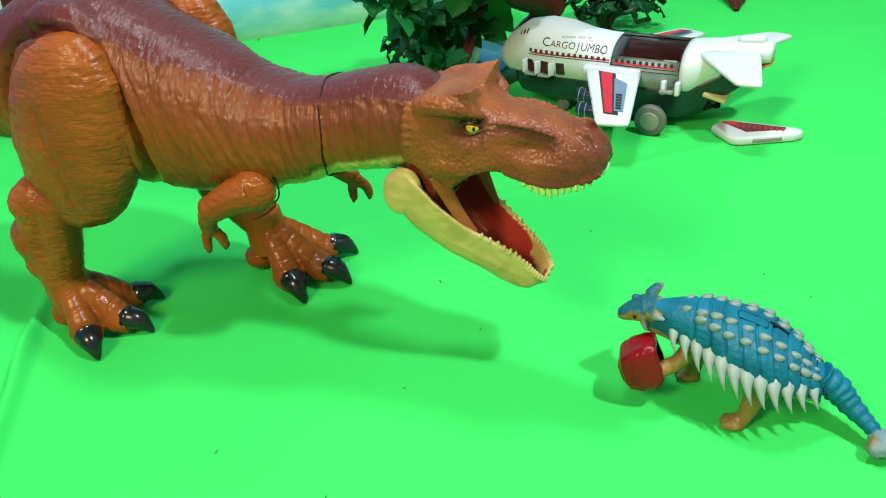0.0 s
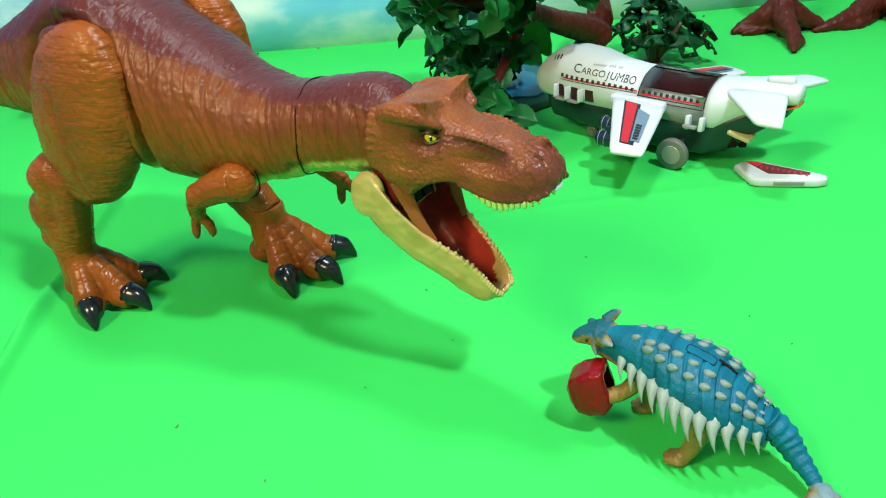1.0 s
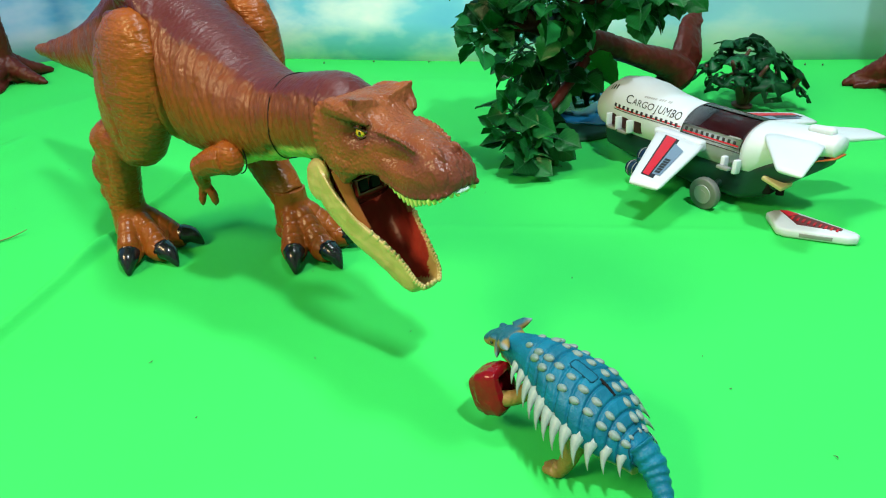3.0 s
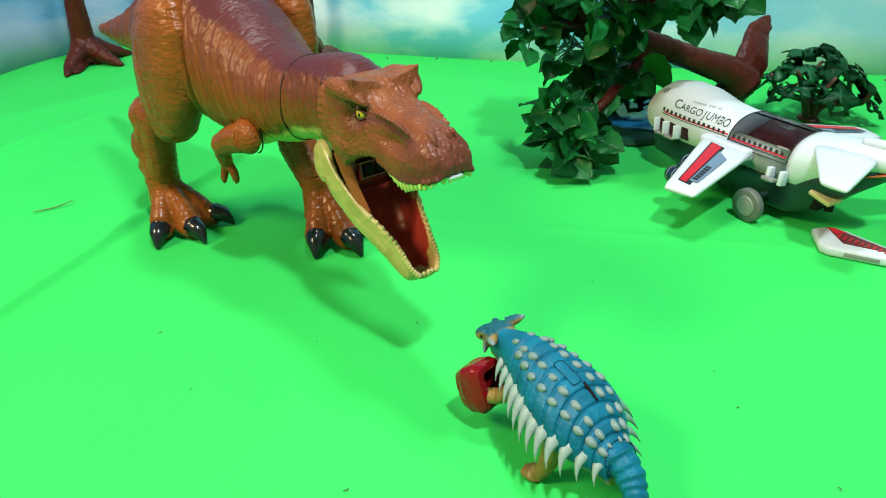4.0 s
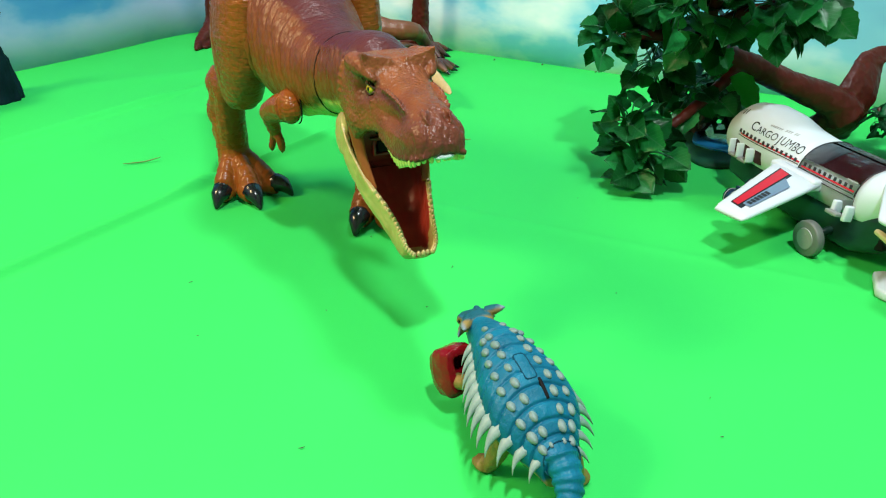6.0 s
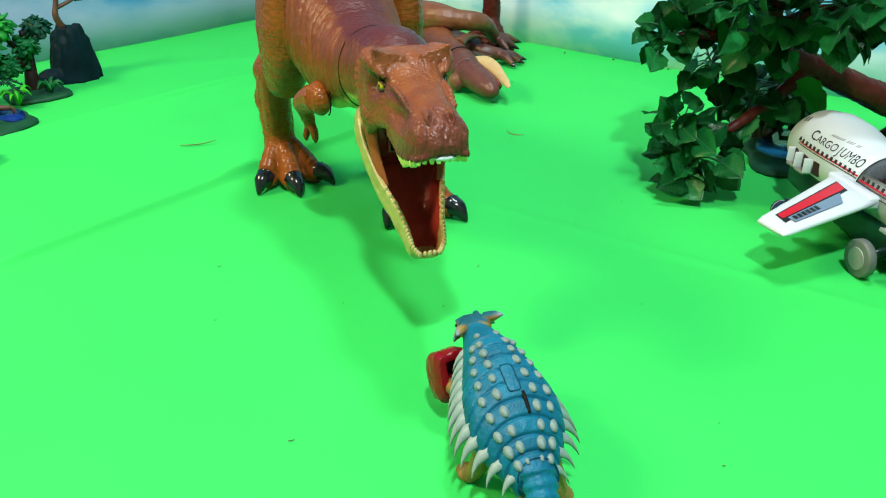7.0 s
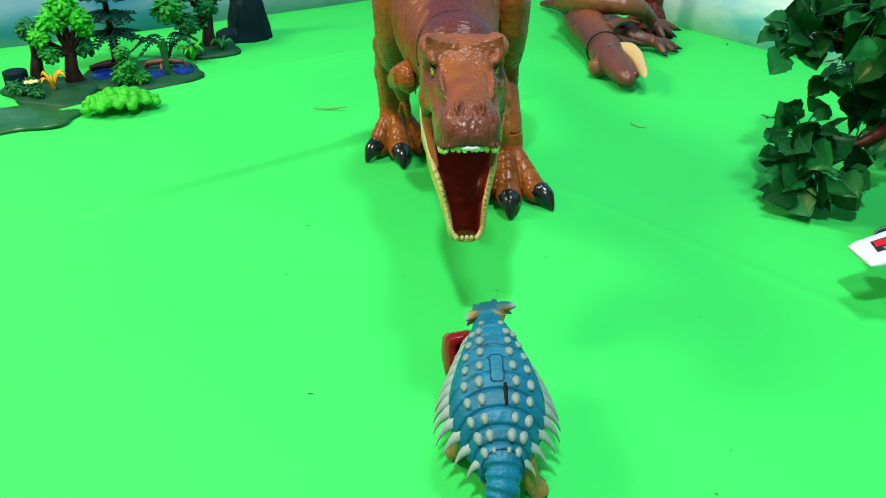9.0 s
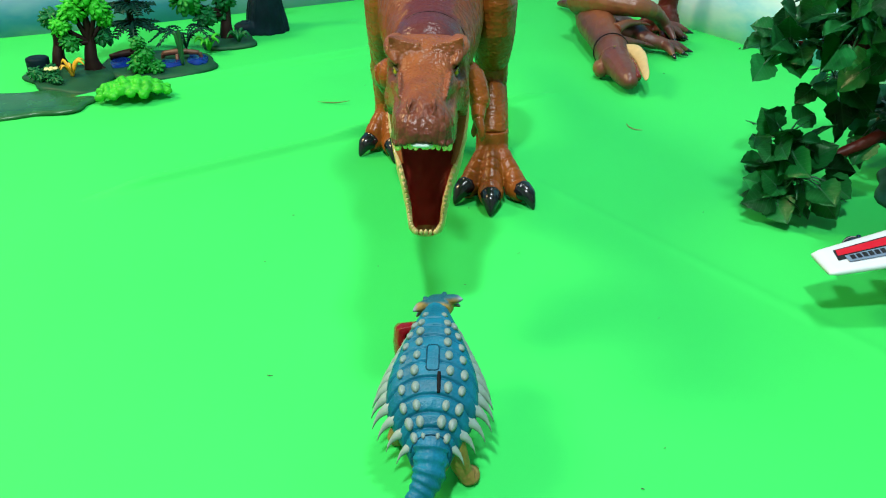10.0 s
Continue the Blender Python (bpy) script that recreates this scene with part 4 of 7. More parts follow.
    for y in (-1, 1):
        limb(bm, [(0.088, 0.011 * y, 0.089), (0.081, 0.0185 * y, 0.0920), (0.075, 0.0245 * y, 0.0935)], [0.0062, 0.0050, 0.0006], 8)
        limb(bm, [(0.094, 0.010 * y, 0.084), (0.093, 0.0165 * y, 0.0795), (0.091, 0.0225 * y, 0.0755)], [0.0050, 0.0038, 0.0006], 8)
        egg(bm, (0.100, 0.0095 * y, 0.088), (0.005, 0.003, 0.003))
    turned(bm, Matrix.Translation((0.0880, -0.0010, 0.0785)) @ pose(0, 0, 0, -9, 4, 11) @ Matrix.Diagonal((0.86, 0.86, 0.80, 1)) @ Matrix.Translation((-0.09, 0, -0.082)))

    def head_tint(c, n):
        t = step(0.05, 0.6, n.z + 0.5 * wob(c, 130)) * step(0.078, 0.083, c.x)
        out = mixed((0.23, 0.165, 0.045), (0.010, 0.085, 0.120), t)
        far = abs(c.y + 0.001)
        return mixed(out, (0.15, 0.22, 0.28), step(0.0150, 0.0195, far))

    head = part_mesh("head", shape_skin(fuse(bm, 0.0008, 1), lambda c, n: 0.0004 * wob(c, 260), head_tint), TEAL, toy, "teal and tan wedge-shaped head with four horns")
    for y in (-1, 1):
        bm = bmesh.new()
        egg(bm, (0.0975 - 0.0015 * y, 0.0105 * y + 0.0008, 0.0790 - 0.0016 * y), (0.0014, 0.001, 0.0014), seg=10)
        part("eye", bm, PUPIL, head, "small dark eye")
    # ringed tail with its club
    bm = bmesh.new()
    path, rad = spline([(-0.042, -0.001, 0.0435), (-0.056, 0.0003, 0.034), (-0.066, 0.0050, 0.026), (-0.078, 0.0132, 0.0195), (-0.086, 0.0208, 0.0160)], [0.0140, 0.0128, 0.0102, 0.0075, 0.0058], 8)
    ring_r = [r * (1 + 0.06 * (1 if i % 4 < 2 else -1)) for i, r in enumerate(rad)]
    tube(bm, path, ring_r, 20, 0.85)
    for i in range(2, len(path) - 2, 4):
        for y in (-1, 1):
            egg(bm, (path[i].x - 0.001, path[i].y + y * rad[i] * 0.8, path[i].z + rad[i] * 0.25), (0.0022, 0.0016, 0.0016), seg=8)
    tail = part_mesh("tail", shape_skin(fuse(bm, 0.0008, 1), lambda c, n: 0.0003 * wob(c, 260), lambda c, n: mixed(mixed(blue, dark, 0.5 + wob(c, 80)), (0.34, 0.24, 0.07), step(-0.5, -0.85, n.z))), TEAL, toy, "teal ringed tail")
    bm = bmesh.new()
    egg(bm, (-0.0910, 0.0266, 0.0135), (0.0135, 0.0095, 0.009), (0, 0, -57))
    egg(bm, (-0.0867, 0.0318, 0.0125), (0.007, 0.007, 0.0075))
    egg(bm, (-0.0975, 0.0253, 0.0125), (0.006, 0.006, 0.007))
    part_mesh("tail_club", shape_skin(fuse(bm, 0.0009, 2), lambda c, n: 0.0008 * wob(c, 200), lambda c, n: mixed((0.13, 0.22, 0.27), (0.19, 0.15, 0.07), step(0.0, 0.5, wob(c, 70, 2)))), TEAL, tail, "pale blue-grey knobbly tail club")
    bm = bmesh.new()
    limb(bm, oval((-0.0455, -0.0008, 0.0425), (0, 1, 0), (0.45, 0, 0.9), 0.0146, 0.0135, 24) , [0.0006] * 24, 6, 1)
    part("tail_seam", bm, GROOVE, body, "dark joint line before the tail")
    # legs
    def stump(hip, foot, lift=0.0):
        h, f = Vector(hip), Vector(foot)
        bm = bmesh.new()
        limb(bm, [h, h.lerp(f, 0.35) + Vector((-0.004, 0, 0.002)), h.lerp(f, 0.75) + Vector((-0.003, 0, 0)), f + Vector((0, 0, 0.006))], [0.012, 0.009, 0.0064, 0.007], 12)
        egg(bm, f + Vector((0.002, 0, 0.0045)), (0.010, 0.0085, 0.0052))
        for y in (-1, 0, 1):
            egg(bm, f + Vector((0.0095 - abs(y) * 0.002, 0.0052 * y, 0.0034)), (0.0042, 0.0028, 0.0036), seg=8)
        me = shape_skin(fuse(bm, 0.00085, 2), lambda c, n: 0.0004 * wob(c, 200), None)
        part_mesh("leg", me, TAN, toy, "tan scaly leg")

    stump((0.000, 0.017, 0.048), (0.010, 0.0285, 0))
    stump((-0.022, -0.012, 0.044), (-0.030, -0.0285, 0))
    stump((0.055, -0.010, 0.066), (0.052, -0.0160, 0))
    bm = bmesh.new()
    limb(bm, [(0.050, 0.010, 0.058), (0.060, 0.017, 0.044), (0.073, 0.0230, 0.038)], [0.008, 0.0065, 0.007], 12)
    part_mesh("leg", fuse(bm, 0.0009, 2), TAN, toy, "tan scaly leg")
    # glove: a hollow rounded box, open at the back
    bm = bmesh.new()
    rings = []
    for x, w, h, c in [(0.066, 0.0105, 0.0125, 0.046), (0.067, 0.0140, 0.0180, 0.044), (0.075, 0.0165, 0.0215, 0.0415), (0.088, 0.0165, 0.0205, 0.040), (0.098, 0.0140, 0.0165, 0.039), (0.1025, 0.008, 0.009, 0.0385)]:
        rings.append(oval((x, 0.021, c), (0, 1, 0), (0, 0, 1), w, h, 28, 4.6))
    inner = [oval((x, 0.021, c), (0, 1, 0), (0, 0, 1), w - 0.0026, h - 0.0026, 28, 4.6) for x, w, h, c in [(0.066, 0.0105, 0.0125, 0.046), (0.070, 0.0140, 0.0180, 0.044), (0.082, 0.0130, 0.0165, 0.041)]]
    loft(bm, inner[::-1] + rings)
    glove = part_mesh("glove", shape_skin(fuse(bm, 0.0010, 2), lambda c, n: 0.0008 * wob(c, 90, 3) + 0.0004 * wob(c, 220)), GLOVE, toy, "glossy dark red hollow glove on the forefoot")
    glove.matrix_basis = Matrix.Translation((0.0865, 0.0205, 0.0405)) @ pose(0, 0, 0, 0, 18, 10) @ Matrix.Diagonal((0.92, 0.95, 1.0, 1)) @ Matrix.Translation((-0.083, -0.021, -0.041))
    return toy


anky()

# ---- the white toy cargo plane with its tail fin off ----
WHITE = material("white_plastic", (0.50, 0.565, 0.63), rough=0.38, vary=0.04, scale=30, fine=500, bump=0.06, wear=0.06, spec=0.35)
UNDER = material("dark_green_plastic", (0.006, 0.030, 0.026), rough=0.35, vary=0.15, scale=40, bump=0.1)
NAVY = material("navy_plastic", (0.008, 0.022, 0.05), rough=0.2, vary=0.15, scale=60, bump=0.05)
GREY = material("grey_wheel", (0.10, 0.115, 0.11), rough=0.5, vary=0.12, scale=120, bump=0.15)
PALE = material("pale_grey_plastic", (0.20, 0.22, 0.22), rough=0.4, vary=0.08, bump=0.05)
DOORWAY = material("dark_doorway", (0.030, 0.007, 0.012), rough=0.4, vary=0.2, bump=0.05)
MAROON_IN = material("maroon_interior", (0.11, 0.013, 0.018), rough=0.35, vary=0.12, bump=0.05)
RED_INK = material("red_sticker", (0.46, 0.009, 0.026), rough=0.35, vary=0.08, scale=200, bump=0.02)
BLUE_INK = material("slate_sticker", (0.13, 0.20, 0.30), rough=0.35, vary=0.08, scale=200, bump=0.02)
BLACK_INK = material("black_print", (0.012, 0.014, 0.02), rough=0.4, vary=0.1, bump=0.0)
GREY_INK = material("grey_print", (0.28, 0.30, 0.32), rough=0.4, vary=0.1, bump=0.0)
CREAM_P = material("cream_plastic", (0.55, 0.45, 0.25), rough=0.45, vary=0.1, bump=0.1)
ORANGE_P = material("orange_trim", (0.55, 0.11, 0.03), rough=0.4, vary=0.1, bump=0.1)


def smoke_glass():
    mat = bpy.data.materials.new("smoked_clear_plastic")
    mat.use_nodes = True
    b = mat.node_tree.nodes["Principled BSDF"]
    b.inputs["Base Color"].default_value = (0.10, 0.115, 0.12, 1)
    b.inputs["Transmission Weight"].default_value = 1.0
    b.inputs["Roughness"].default_value = 0.06
    b.inputs["IOR"].default_value = 1.2
    return mat


GLASS = smoke_glass()
HULL = [(0.372, 0.064, 0.004, 0.005), (0.364, 0.066, 0.017, 0.0185), (0.348, 0.0705, 0.029, 0.031), (0.325, 0.0765, 0.0375, 0.0405), (0.295, 0.0785, 0.0425, 0.0435), (0.265, 0.0765, 0.0440, 0.0430), (0.235, 0.0730, 0.0440, 0.0375),
        (0.205, 0.0715, 0.0440, 0.0350), (0.187, 0.0715, 0.0440, 0.0350), (0.098, 0.0715, 0.0440, 0.0350), (0.085, 0.0730, 0.0430, 0.0355), (0.060, 0.0835, 0.0330, 0.0285), (0.030, 0.0955, 0.0245, 0.0180), (0.004, 0.1010, 0.0175, 0.0140), (-0.006, 0.1010, 0.015, 0.012)]
KEEL = 0.050


def hull_dims(x):
    return tuple(lerp(-x, [(-s[0], s[k]) for s in HULL]) for k in (1, 2, 3))


def hull_y(x, z):
    """How far out the near side of the hull lies at x and z."""
    c, w, h = hull_dims(x)
    q = min(0.999, abs(z - c) / h)
    return w * (1 - q ** 2.2) ** (1 / 2.2)


def hull_ring(x, lo=0.0, hi=2 * math.pi, n=48, grow=0.0):
    c, w, h = hull_dims(x)
    out = []
    for i in range(n):
        a = lo + (hi - lo) * i / (n if hi - lo > 6.2 else n - 1)
        ca, sa = math.cos(a), math.sin(a)
        e = 2 / 2.2
        z = c + (h + grow) * math.copysign(abs(sa) ** e, sa)
        keel = KEEL + 0.030 * step(0.085, 0.02, x) + 0.0
        out.append(Vector((x, (w + grow) * math.copysign(abs(ca) ** e, ca), max(z, keel if x < 0.345 else z))))
    return out


def on_hull(points, lift):
    return [Vector((p[0], hull_y(p[0], p[1]) + lift, p[1])) for p in points]


def hull_patch(bm, x0, x1, z0, z1, lift, nx=8, nz=2):
    """A thin sticker that follows the hull."""
    grid = [[bm.verts.new(on_hull([(x0 + (x1 - x0) * i / nx, z0 + (z1 - z0) * j / nz)], lift)[0]) for i in range(nx + 1)] for j in range(nz + 1)]
    for j in range(nz):
        for i in range(nx):
            bm.faces.new((grid[j][i], grid[j][i + 1], grid[j + 1][i + 1], grid[j + 1][i]))


def hull_text(words, x, z, size, owner, mat, lift=0.0006, wider=1.13):
    cu = bpy.data.curves.new("lettering", "FONT")
    cu.body, cu.size, cu.resolution_u = words, size, 3
    ob = new("lettering", cu)
    me = bpy.data.meshes.new_from_object(ob.evaluated_get(bpy.context.evaluated_depsgraph_get()))
    bpy.data.objects.remove(ob)
    wide = max(v.co.x for v in me.vertices)
    for v in me.vertices:
        px, pz = x - v.co.x * wider, z + v.co.y - 0.06 * v.co.x
        v.co = (px, hull_y(px, pz) + lift, pz)
    me.flip_normals()
    ob = part_mesh("lettering", me, mat, owner, "dark printed lettering", smooth=False)
    return wide


def swept(bm, root, tip, thick, round_off=0.003):
    """A wing panel: root and tip are pairs of points (leading, trailing)."""
    rings = []
    for t in (0, 0.25, 0.5, 0.75, 0.94, 1.0):
        a, b = Vector(root[0]).lerp(Vector(tip[0]), t), Vector(root[1]).lerp(Vector(tip[1]), t)
        th = (thick[0] + (thick[1] - thick[0]) * t) * (1.0 if t < 0.99 else 0.55)
        if t > 0.99:
            m = (a + b) / 2
            a, b = m + (a - m) * 0.92, m + (b - m) * 0.92
        rings.append(oval((a + b) / 2, (a - b).normalized(), (0, 0, 1), (a - b).length / 2, th, 24, 3.0))
    loft(bm, rings)


def wheel(owner, c, r, w, label=""):
    bm = bmesh.new()
    disc(bm, c, (0, 1, 0), r, w, 32, 0.002)
    tyre = part("wheel", bm, GREY, owner, label)
    bm = bmesh.new()
    for rr, d in [(0.62, 0.5), (0.30, 1.4)]:
        bmesh.ops.create_cone(bm, cap_ends=True, segments=28, radius1=r * rr, radius2=r * rr * 0.93, depth=0.0016, matrix=Matrix.Translation((c[0], c[1] + w / 2 + 0.0002 * d, c[2])) @ pose(0, 0, 0, -90, 0, 0))
    part("hub", bm, PALE if r > 0.015 else GREY, tyre, "paler ridged hub", smooth=False)


def plane():
    m = Matrix.Translation((0.392, 1.03, 0)) @ pose(0.0, 0, 0, 0, 0, 151) @ Matrix.Translation((0, 0.005, 0))
    toy = thing("toy_airplane", m, "white toy cargo jet with striped sides, its tail fin missing", "toy airplane")
    # hull, front and rear
    xs = [0.372, 0.370, 0.366, 0.360, 0.352, 0.344, 0.335, 0.325, 0.31, 0.295, 0.28, 0.265, 0.25, 0.235, 0.22, 0.205, 0.189]
    bm = bmesh.new()
    loft(bm, [hull_ring(x) for x in xs])
    nose = part("fuselage_front", bm, WHITE, toy, "white rounded nose section with a raised flight deck")
    bm = bmesh.new()
    loft(bm, [hull_ring(x) for x in (0.0965, 0.09, 0.085, 0.075, 0.06, 0.045, 0.03, 0.015, 0.004, -0.003, -0.006)])
    rear = part("fuselage_rear", bm, WHITE, toy)
    bm = bmesh.new()
    rows = []
    lo = math.radians(33)
    for x in (0.1885, 0.15, 0.12, 0.097):
        rows.append([bm.verts.new(p) for p in hull_ring(x, math.radians(147), math.radians(393), 34)])
    for a, b in zip(rows, rows[1:]):
        for i in range(33):
            bm.faces.new((a[i], a[i + 1], b[i + 1], b[i]))
    bmesh.ops.solidify(bm, geom=bm.faces[:], thickness=0.0022)
    part("fuselage_middle", bm, WHITE, toy)
    bm = bmesh.new()
    rows = []
    for x in (0.1875, 0.165, 0.142, 0.12, 0.098):
        rows.append([bm.verts.new(p) for p in hull_ring(x, lo, math.radians(147), 26, 0.0004)])
    for a, b in zip(rows, rows[1:]):
        for i in range(25):
            bm.faces.new((a[i], a[i + 1], b[i + 1], b[i]))
    bmesh.ops.solidify(bm, geom=bm.faces[:], thickness=0.0012)
    cover = part("hatch_window", bm, GLASS, toy, "smoked clear cargo hatch")
    cover.visible_shadow = False
    bm = bmesh.new()
    box(bm, (0.1425, 0, 0.071), (0.090, 0.080, 0.004))
    box(bm, (0.1425, -0.0375, 0.080), (0.090, 0.003, 0.020))
    box(bm, (0.1425, 0.0370, 0.080), (0.090, 0.003, 0.020))
    part("cargo_bay", bm, MAROON_IN, toy, "dark red cargo bay", smooth=False)
    bm = bmesh.new()
    for x in (0.188, 0.0975):
        ring = hull_ring(x, math.radians(10), math.radians(170), 30, 0.0006)
        limb(bm, ring, [0.0006] * len(ring), 6, 1)
    limb(bm, [Vector((x, hull_y(x, 0.0765) + 0.0006, 0.0765)) for x in (0.188, 0.15, 0.0975)], [0.0006] * 3, 6, 1)
    part("hatch_seam", bm, BLACK_INK, toy, "black outline of the hatch")
    # cabin windows and stripes
    win = None
    for k in range(14):
        x = 0.306 - 0.0083 * k
        z = 0.0890 - 0.0002 * k
        n = Vector((0, hull_y(x, z), (z - 0.075) * 1.3)).normalized()
        if win is None:
            bm = bmesh.new()
            box(bm, (0, 0, 0), (0.0040, 0.0012, 0.0048), (0, 0, 0), 0.0004, 1)
            win = part("window", bm, BLACK_INK, toy)
            ob = win
        else:
            ob = part_mesh("window", win.data, BLACK_INK, toy)
        ob.matrix_basis = Matrix.Translation((x, hull_y(x, z) + 0.0003, z)) @ pose(0, 0, 0, math.degrees(math.atan2(n.z, n.y)) * 0.8, 0, 0)
    for k in range(10):
        x = 0.181 - 0.0082 * k
        ob = part_mesh("window", win.data, BLACK_INK, toy)
        ob.matrix_basis = Matrix.Translation((x, hull_y(x, 0.0865) + 0.0003, 0.0865)) @ pose(0, 0, 0, 12, 0, 0)
    for x0, x1, z in [(0.305, 0.1905, 0.0858), (0.185, 0.1005, 0.0835)]:
        bm = bmesh.new()
        hull_patch(bm, x0, x1, z - 0.0009, z + 0.0009, 0.0004, 12)
        part("red_stripe", bm, RED_INK, toy, "thin red stripe")
        bm = bmesh.new()
        hull_patch(bm, x0 + 0.004, x1, z - 0.0032, z - 0.0022, 0.0004, 12)
        part("black_stripe", bm, BLACK_INK, toy, "thin black line")
    hull_text("C", 0.2890, 0.0968, 0.0150, nose, BLACK_INK)
    hull_text("ARGO", 0.2765, 0.0965, 0.0112, nose, BLACK_INK)
    hull_text("J", 0.2388, 0.0936, 0.0122, nose, BLACK_INK)
    hull_text("UMBO", 0.2340, 0.0940, 0.0117, nose, BLACK_INK)
    bm = bmesh.new()
    for k in range(13):
        if k not in (6, 10):
            hull_patch(bm, 0.2620 - 0.0030 * k, 0.2598 - 0.0030 * k, 0.1072 - 0.00018 * k, 0.1090 - 0.00018 * k, 0.0004, 1, 1)
    part("small_print", bm, GREY_INK, nose, "row of small grey print", smooth=False)
    bm = bmesh.new()
    for k in range(6):
        hull_patch(bm, 0.1180 - 0.0028 * k, 0.1160 - 0.0028 * k, 0.0912, 0.0928, 0.0006, 1, 1)
    part("small_print", bm, GREY_INK, toy, "row of small grey print", smooth=False)
    for k in range(3):
        bm = bmesh.new()
        x, z = 0.3275 - 0.0052 * k, 0.1070 + 0.0014 * k
        hull_patch(bm, x, x - 0.0024, z - 0.0026, z + 0.0026, 0.0005, 1, 2)
        part("cockpit_window", bm, BLACK_INK, nose, smooth=False)
    # forward door bays with their flaps and steps
    for k, x in enumerate((0.305, 0.284, 0.261)):
        bm = bmesh.new()
        box(bm, (x, hull_y(x, 0.067) - 0.002, 0.067), (0.013, 0.006, 0.017), (0, 0, 0), 0.001)
        part("door_opening", bm, DOORWAY, nose, "dark doorway", smooth=False)
    for k, x in enumerate((0.3145, 0.2945, 0.2730)):
        bm = bmesh.new()
        box(bm, (x, hull_y(x, 0.066) + 0.004, 0.066), (0.0032, 0.010, 0.019), (0, 0, -25), 0.0012)
        flap = part("door_flap", bm, WHITE, nose)
    for x in (0.305, 0.284):
        bm = bmesh.new()
        box(bm, (x, hull_y(x, 0.056) + 0.006, 0.0555), (0.018, 0.012, 0.004), (6, 0, 0), 0.001)
        part("step", bm, PALE, nose, "grey fold-out step")
    # belly
    bm = bmesh.new()
    loft(bm, [oval((x, 0, z), (0, 1, 0), (0, 0, 1), w, h, 28, 4.5) for x, z, w, h in [(0.340, 0.044, 0.022, 0.014), (0.325, 0.040, 0.034, 0.020), (0.27, 0.037, 0.039, 0.022), (0.20, 0.034, 0.040, 0.024), (0.16, 0.033, 0.041, 0.026), (0.10, 0.035, 0.040, 0.026), (0.07, 0.045, 0.036, 0.026), (0.04, 0.066, 0.026, 0.020), (0.005, 0.083, 0.015, 0.009)]])
    part("underbody", bm, UNDER, toy, "dark green lower hull")
    bm = bmesh.new()
    loft(bm, [oval((x, 0, z), (0, 1, 0), (0, 0, 1), w, 0.0016, 16, 3.0) for x, z, w in [(0.05, 0.0655, 0.026), (0.025, 0.079, 0.0215), (0.0, 0.0875, 0.016), (-0.007, 0.090, 0.012)]])
    part("tail_trim", bm, ORANGE_P, toy, "orange-red edge under the tail")
    bm = bmesh.new()
    box(bm, (0.052, 0.026, 0.048), (0.030, 0.024, 0.006), (0, -14, 0), 0.002)
    part("ramp", bm, CREAM_P, toy, "cream loading ramp tongue")
    bm = bmesh.new()
    box(bm, (0.062, 0.024, 0.036), (0.012, 0.018, 0.014), (0, 20, 0), 0.002)
    box(bm, (0.054, 0.012, 0.030), (0.010, 0.010, 0.010), (0, 0, 30), 0.002)
    part("tow_hook", bm, DARK, toy, "black hinge and hook")
    # wings, stickers, engines, wheels
    for side in (1, -1):
        bm = bmesh.new()
        swept(bm, ((0.228, 0.036 * side, 0.0755), (0.148, 0.036 * side, 0.0745)), ((0.157, 0.176 * side, 0.0585), (0.118, 0.166 * side, 0.0575)), (0.0060, 0.0042))
        box(bm, (0.185, 0.047 * side, 0.072), (0.078, 0.018, 0.015), (6 * side, 0, 0), 0.004)
        wing = part("wing", bm, WHITE, toy)

        def wing_top(u, v):
            """u from the leading to the trailing edge, v from root to tip."""
            a = Vector((0.228, 0.036 * side, 0.0755)).lerp(Vector((0.157, 0.176 * side, 0.0585)), v)
            b = Vector((0.148, 0.036 * side, 0.0745)).lerp(Vector((0.118, 0.166 * side, 0.0575)), v)
            return a.lerp(b, u) + Vector((0, 0, (0.0060 - 0.0018 * v) * 0.97 + 0.0006))

        def sticker(corners, mat, label):
            bm = bmesh.new()
            q = [wing_top(*c) for c in corners]
            n = 6
            g = [[bm.verts.new(q[0].lerp(q[1], i / n).lerp(q[3].lerp(q[2], i / n), j / n)) for i in range(n + 1)] for j in range(n + 1)]
            for j in range(n):
                for i in range(n):
                    bm.faces.new((g[j][i], g[j][i + 1], g[j + 1][i + 1], g[j + 1][i]))
            part("sticker", bm, mat, wing, label)

        sticker([(0.24, 0.18), (0.56, 0.20), (0.66, 0.90), (0.26, 0.88)], BLACK_INK, "dark edge of the wing sticker")
        for c, mat, label in [([(0.28, 0.19), (0.50, 0.21), (0.50, 0.88), (0.30, 0.87)], RED_INK, "red wing flash"), ([(0.54, 0.28), (0.80, 0.36), (0.78, 0.84), (0.54, 0.84)], BLUE_INK, "slate blue wing flash")]:
            bm = bmesh.new()
            q = [wing_top(*p) + Vector((0, 0, 0.0005)) for p in c]
            bm.faces.new([bm.verts.new(p) for p in q])
            part("sticker", bm, mat, wing, label, smooth=False)
        bm = bmesh.new()
        for k in range(6):
            v0, v1 = 0.56 + 0.044 * k, 0.56 + 0.044 * k + 0.032
            bm.faces.new([bm.verts.new(wing_top(u, v) + Vector((0, 0, 0.0010))) for u, v in ((0.58, v0), (0.72, v0), (0.72, v1), (0.58, v1))])
        part("logo_bars", bm, BLACK_INK, wing, "dark bars on the slate flash", smooth=False)
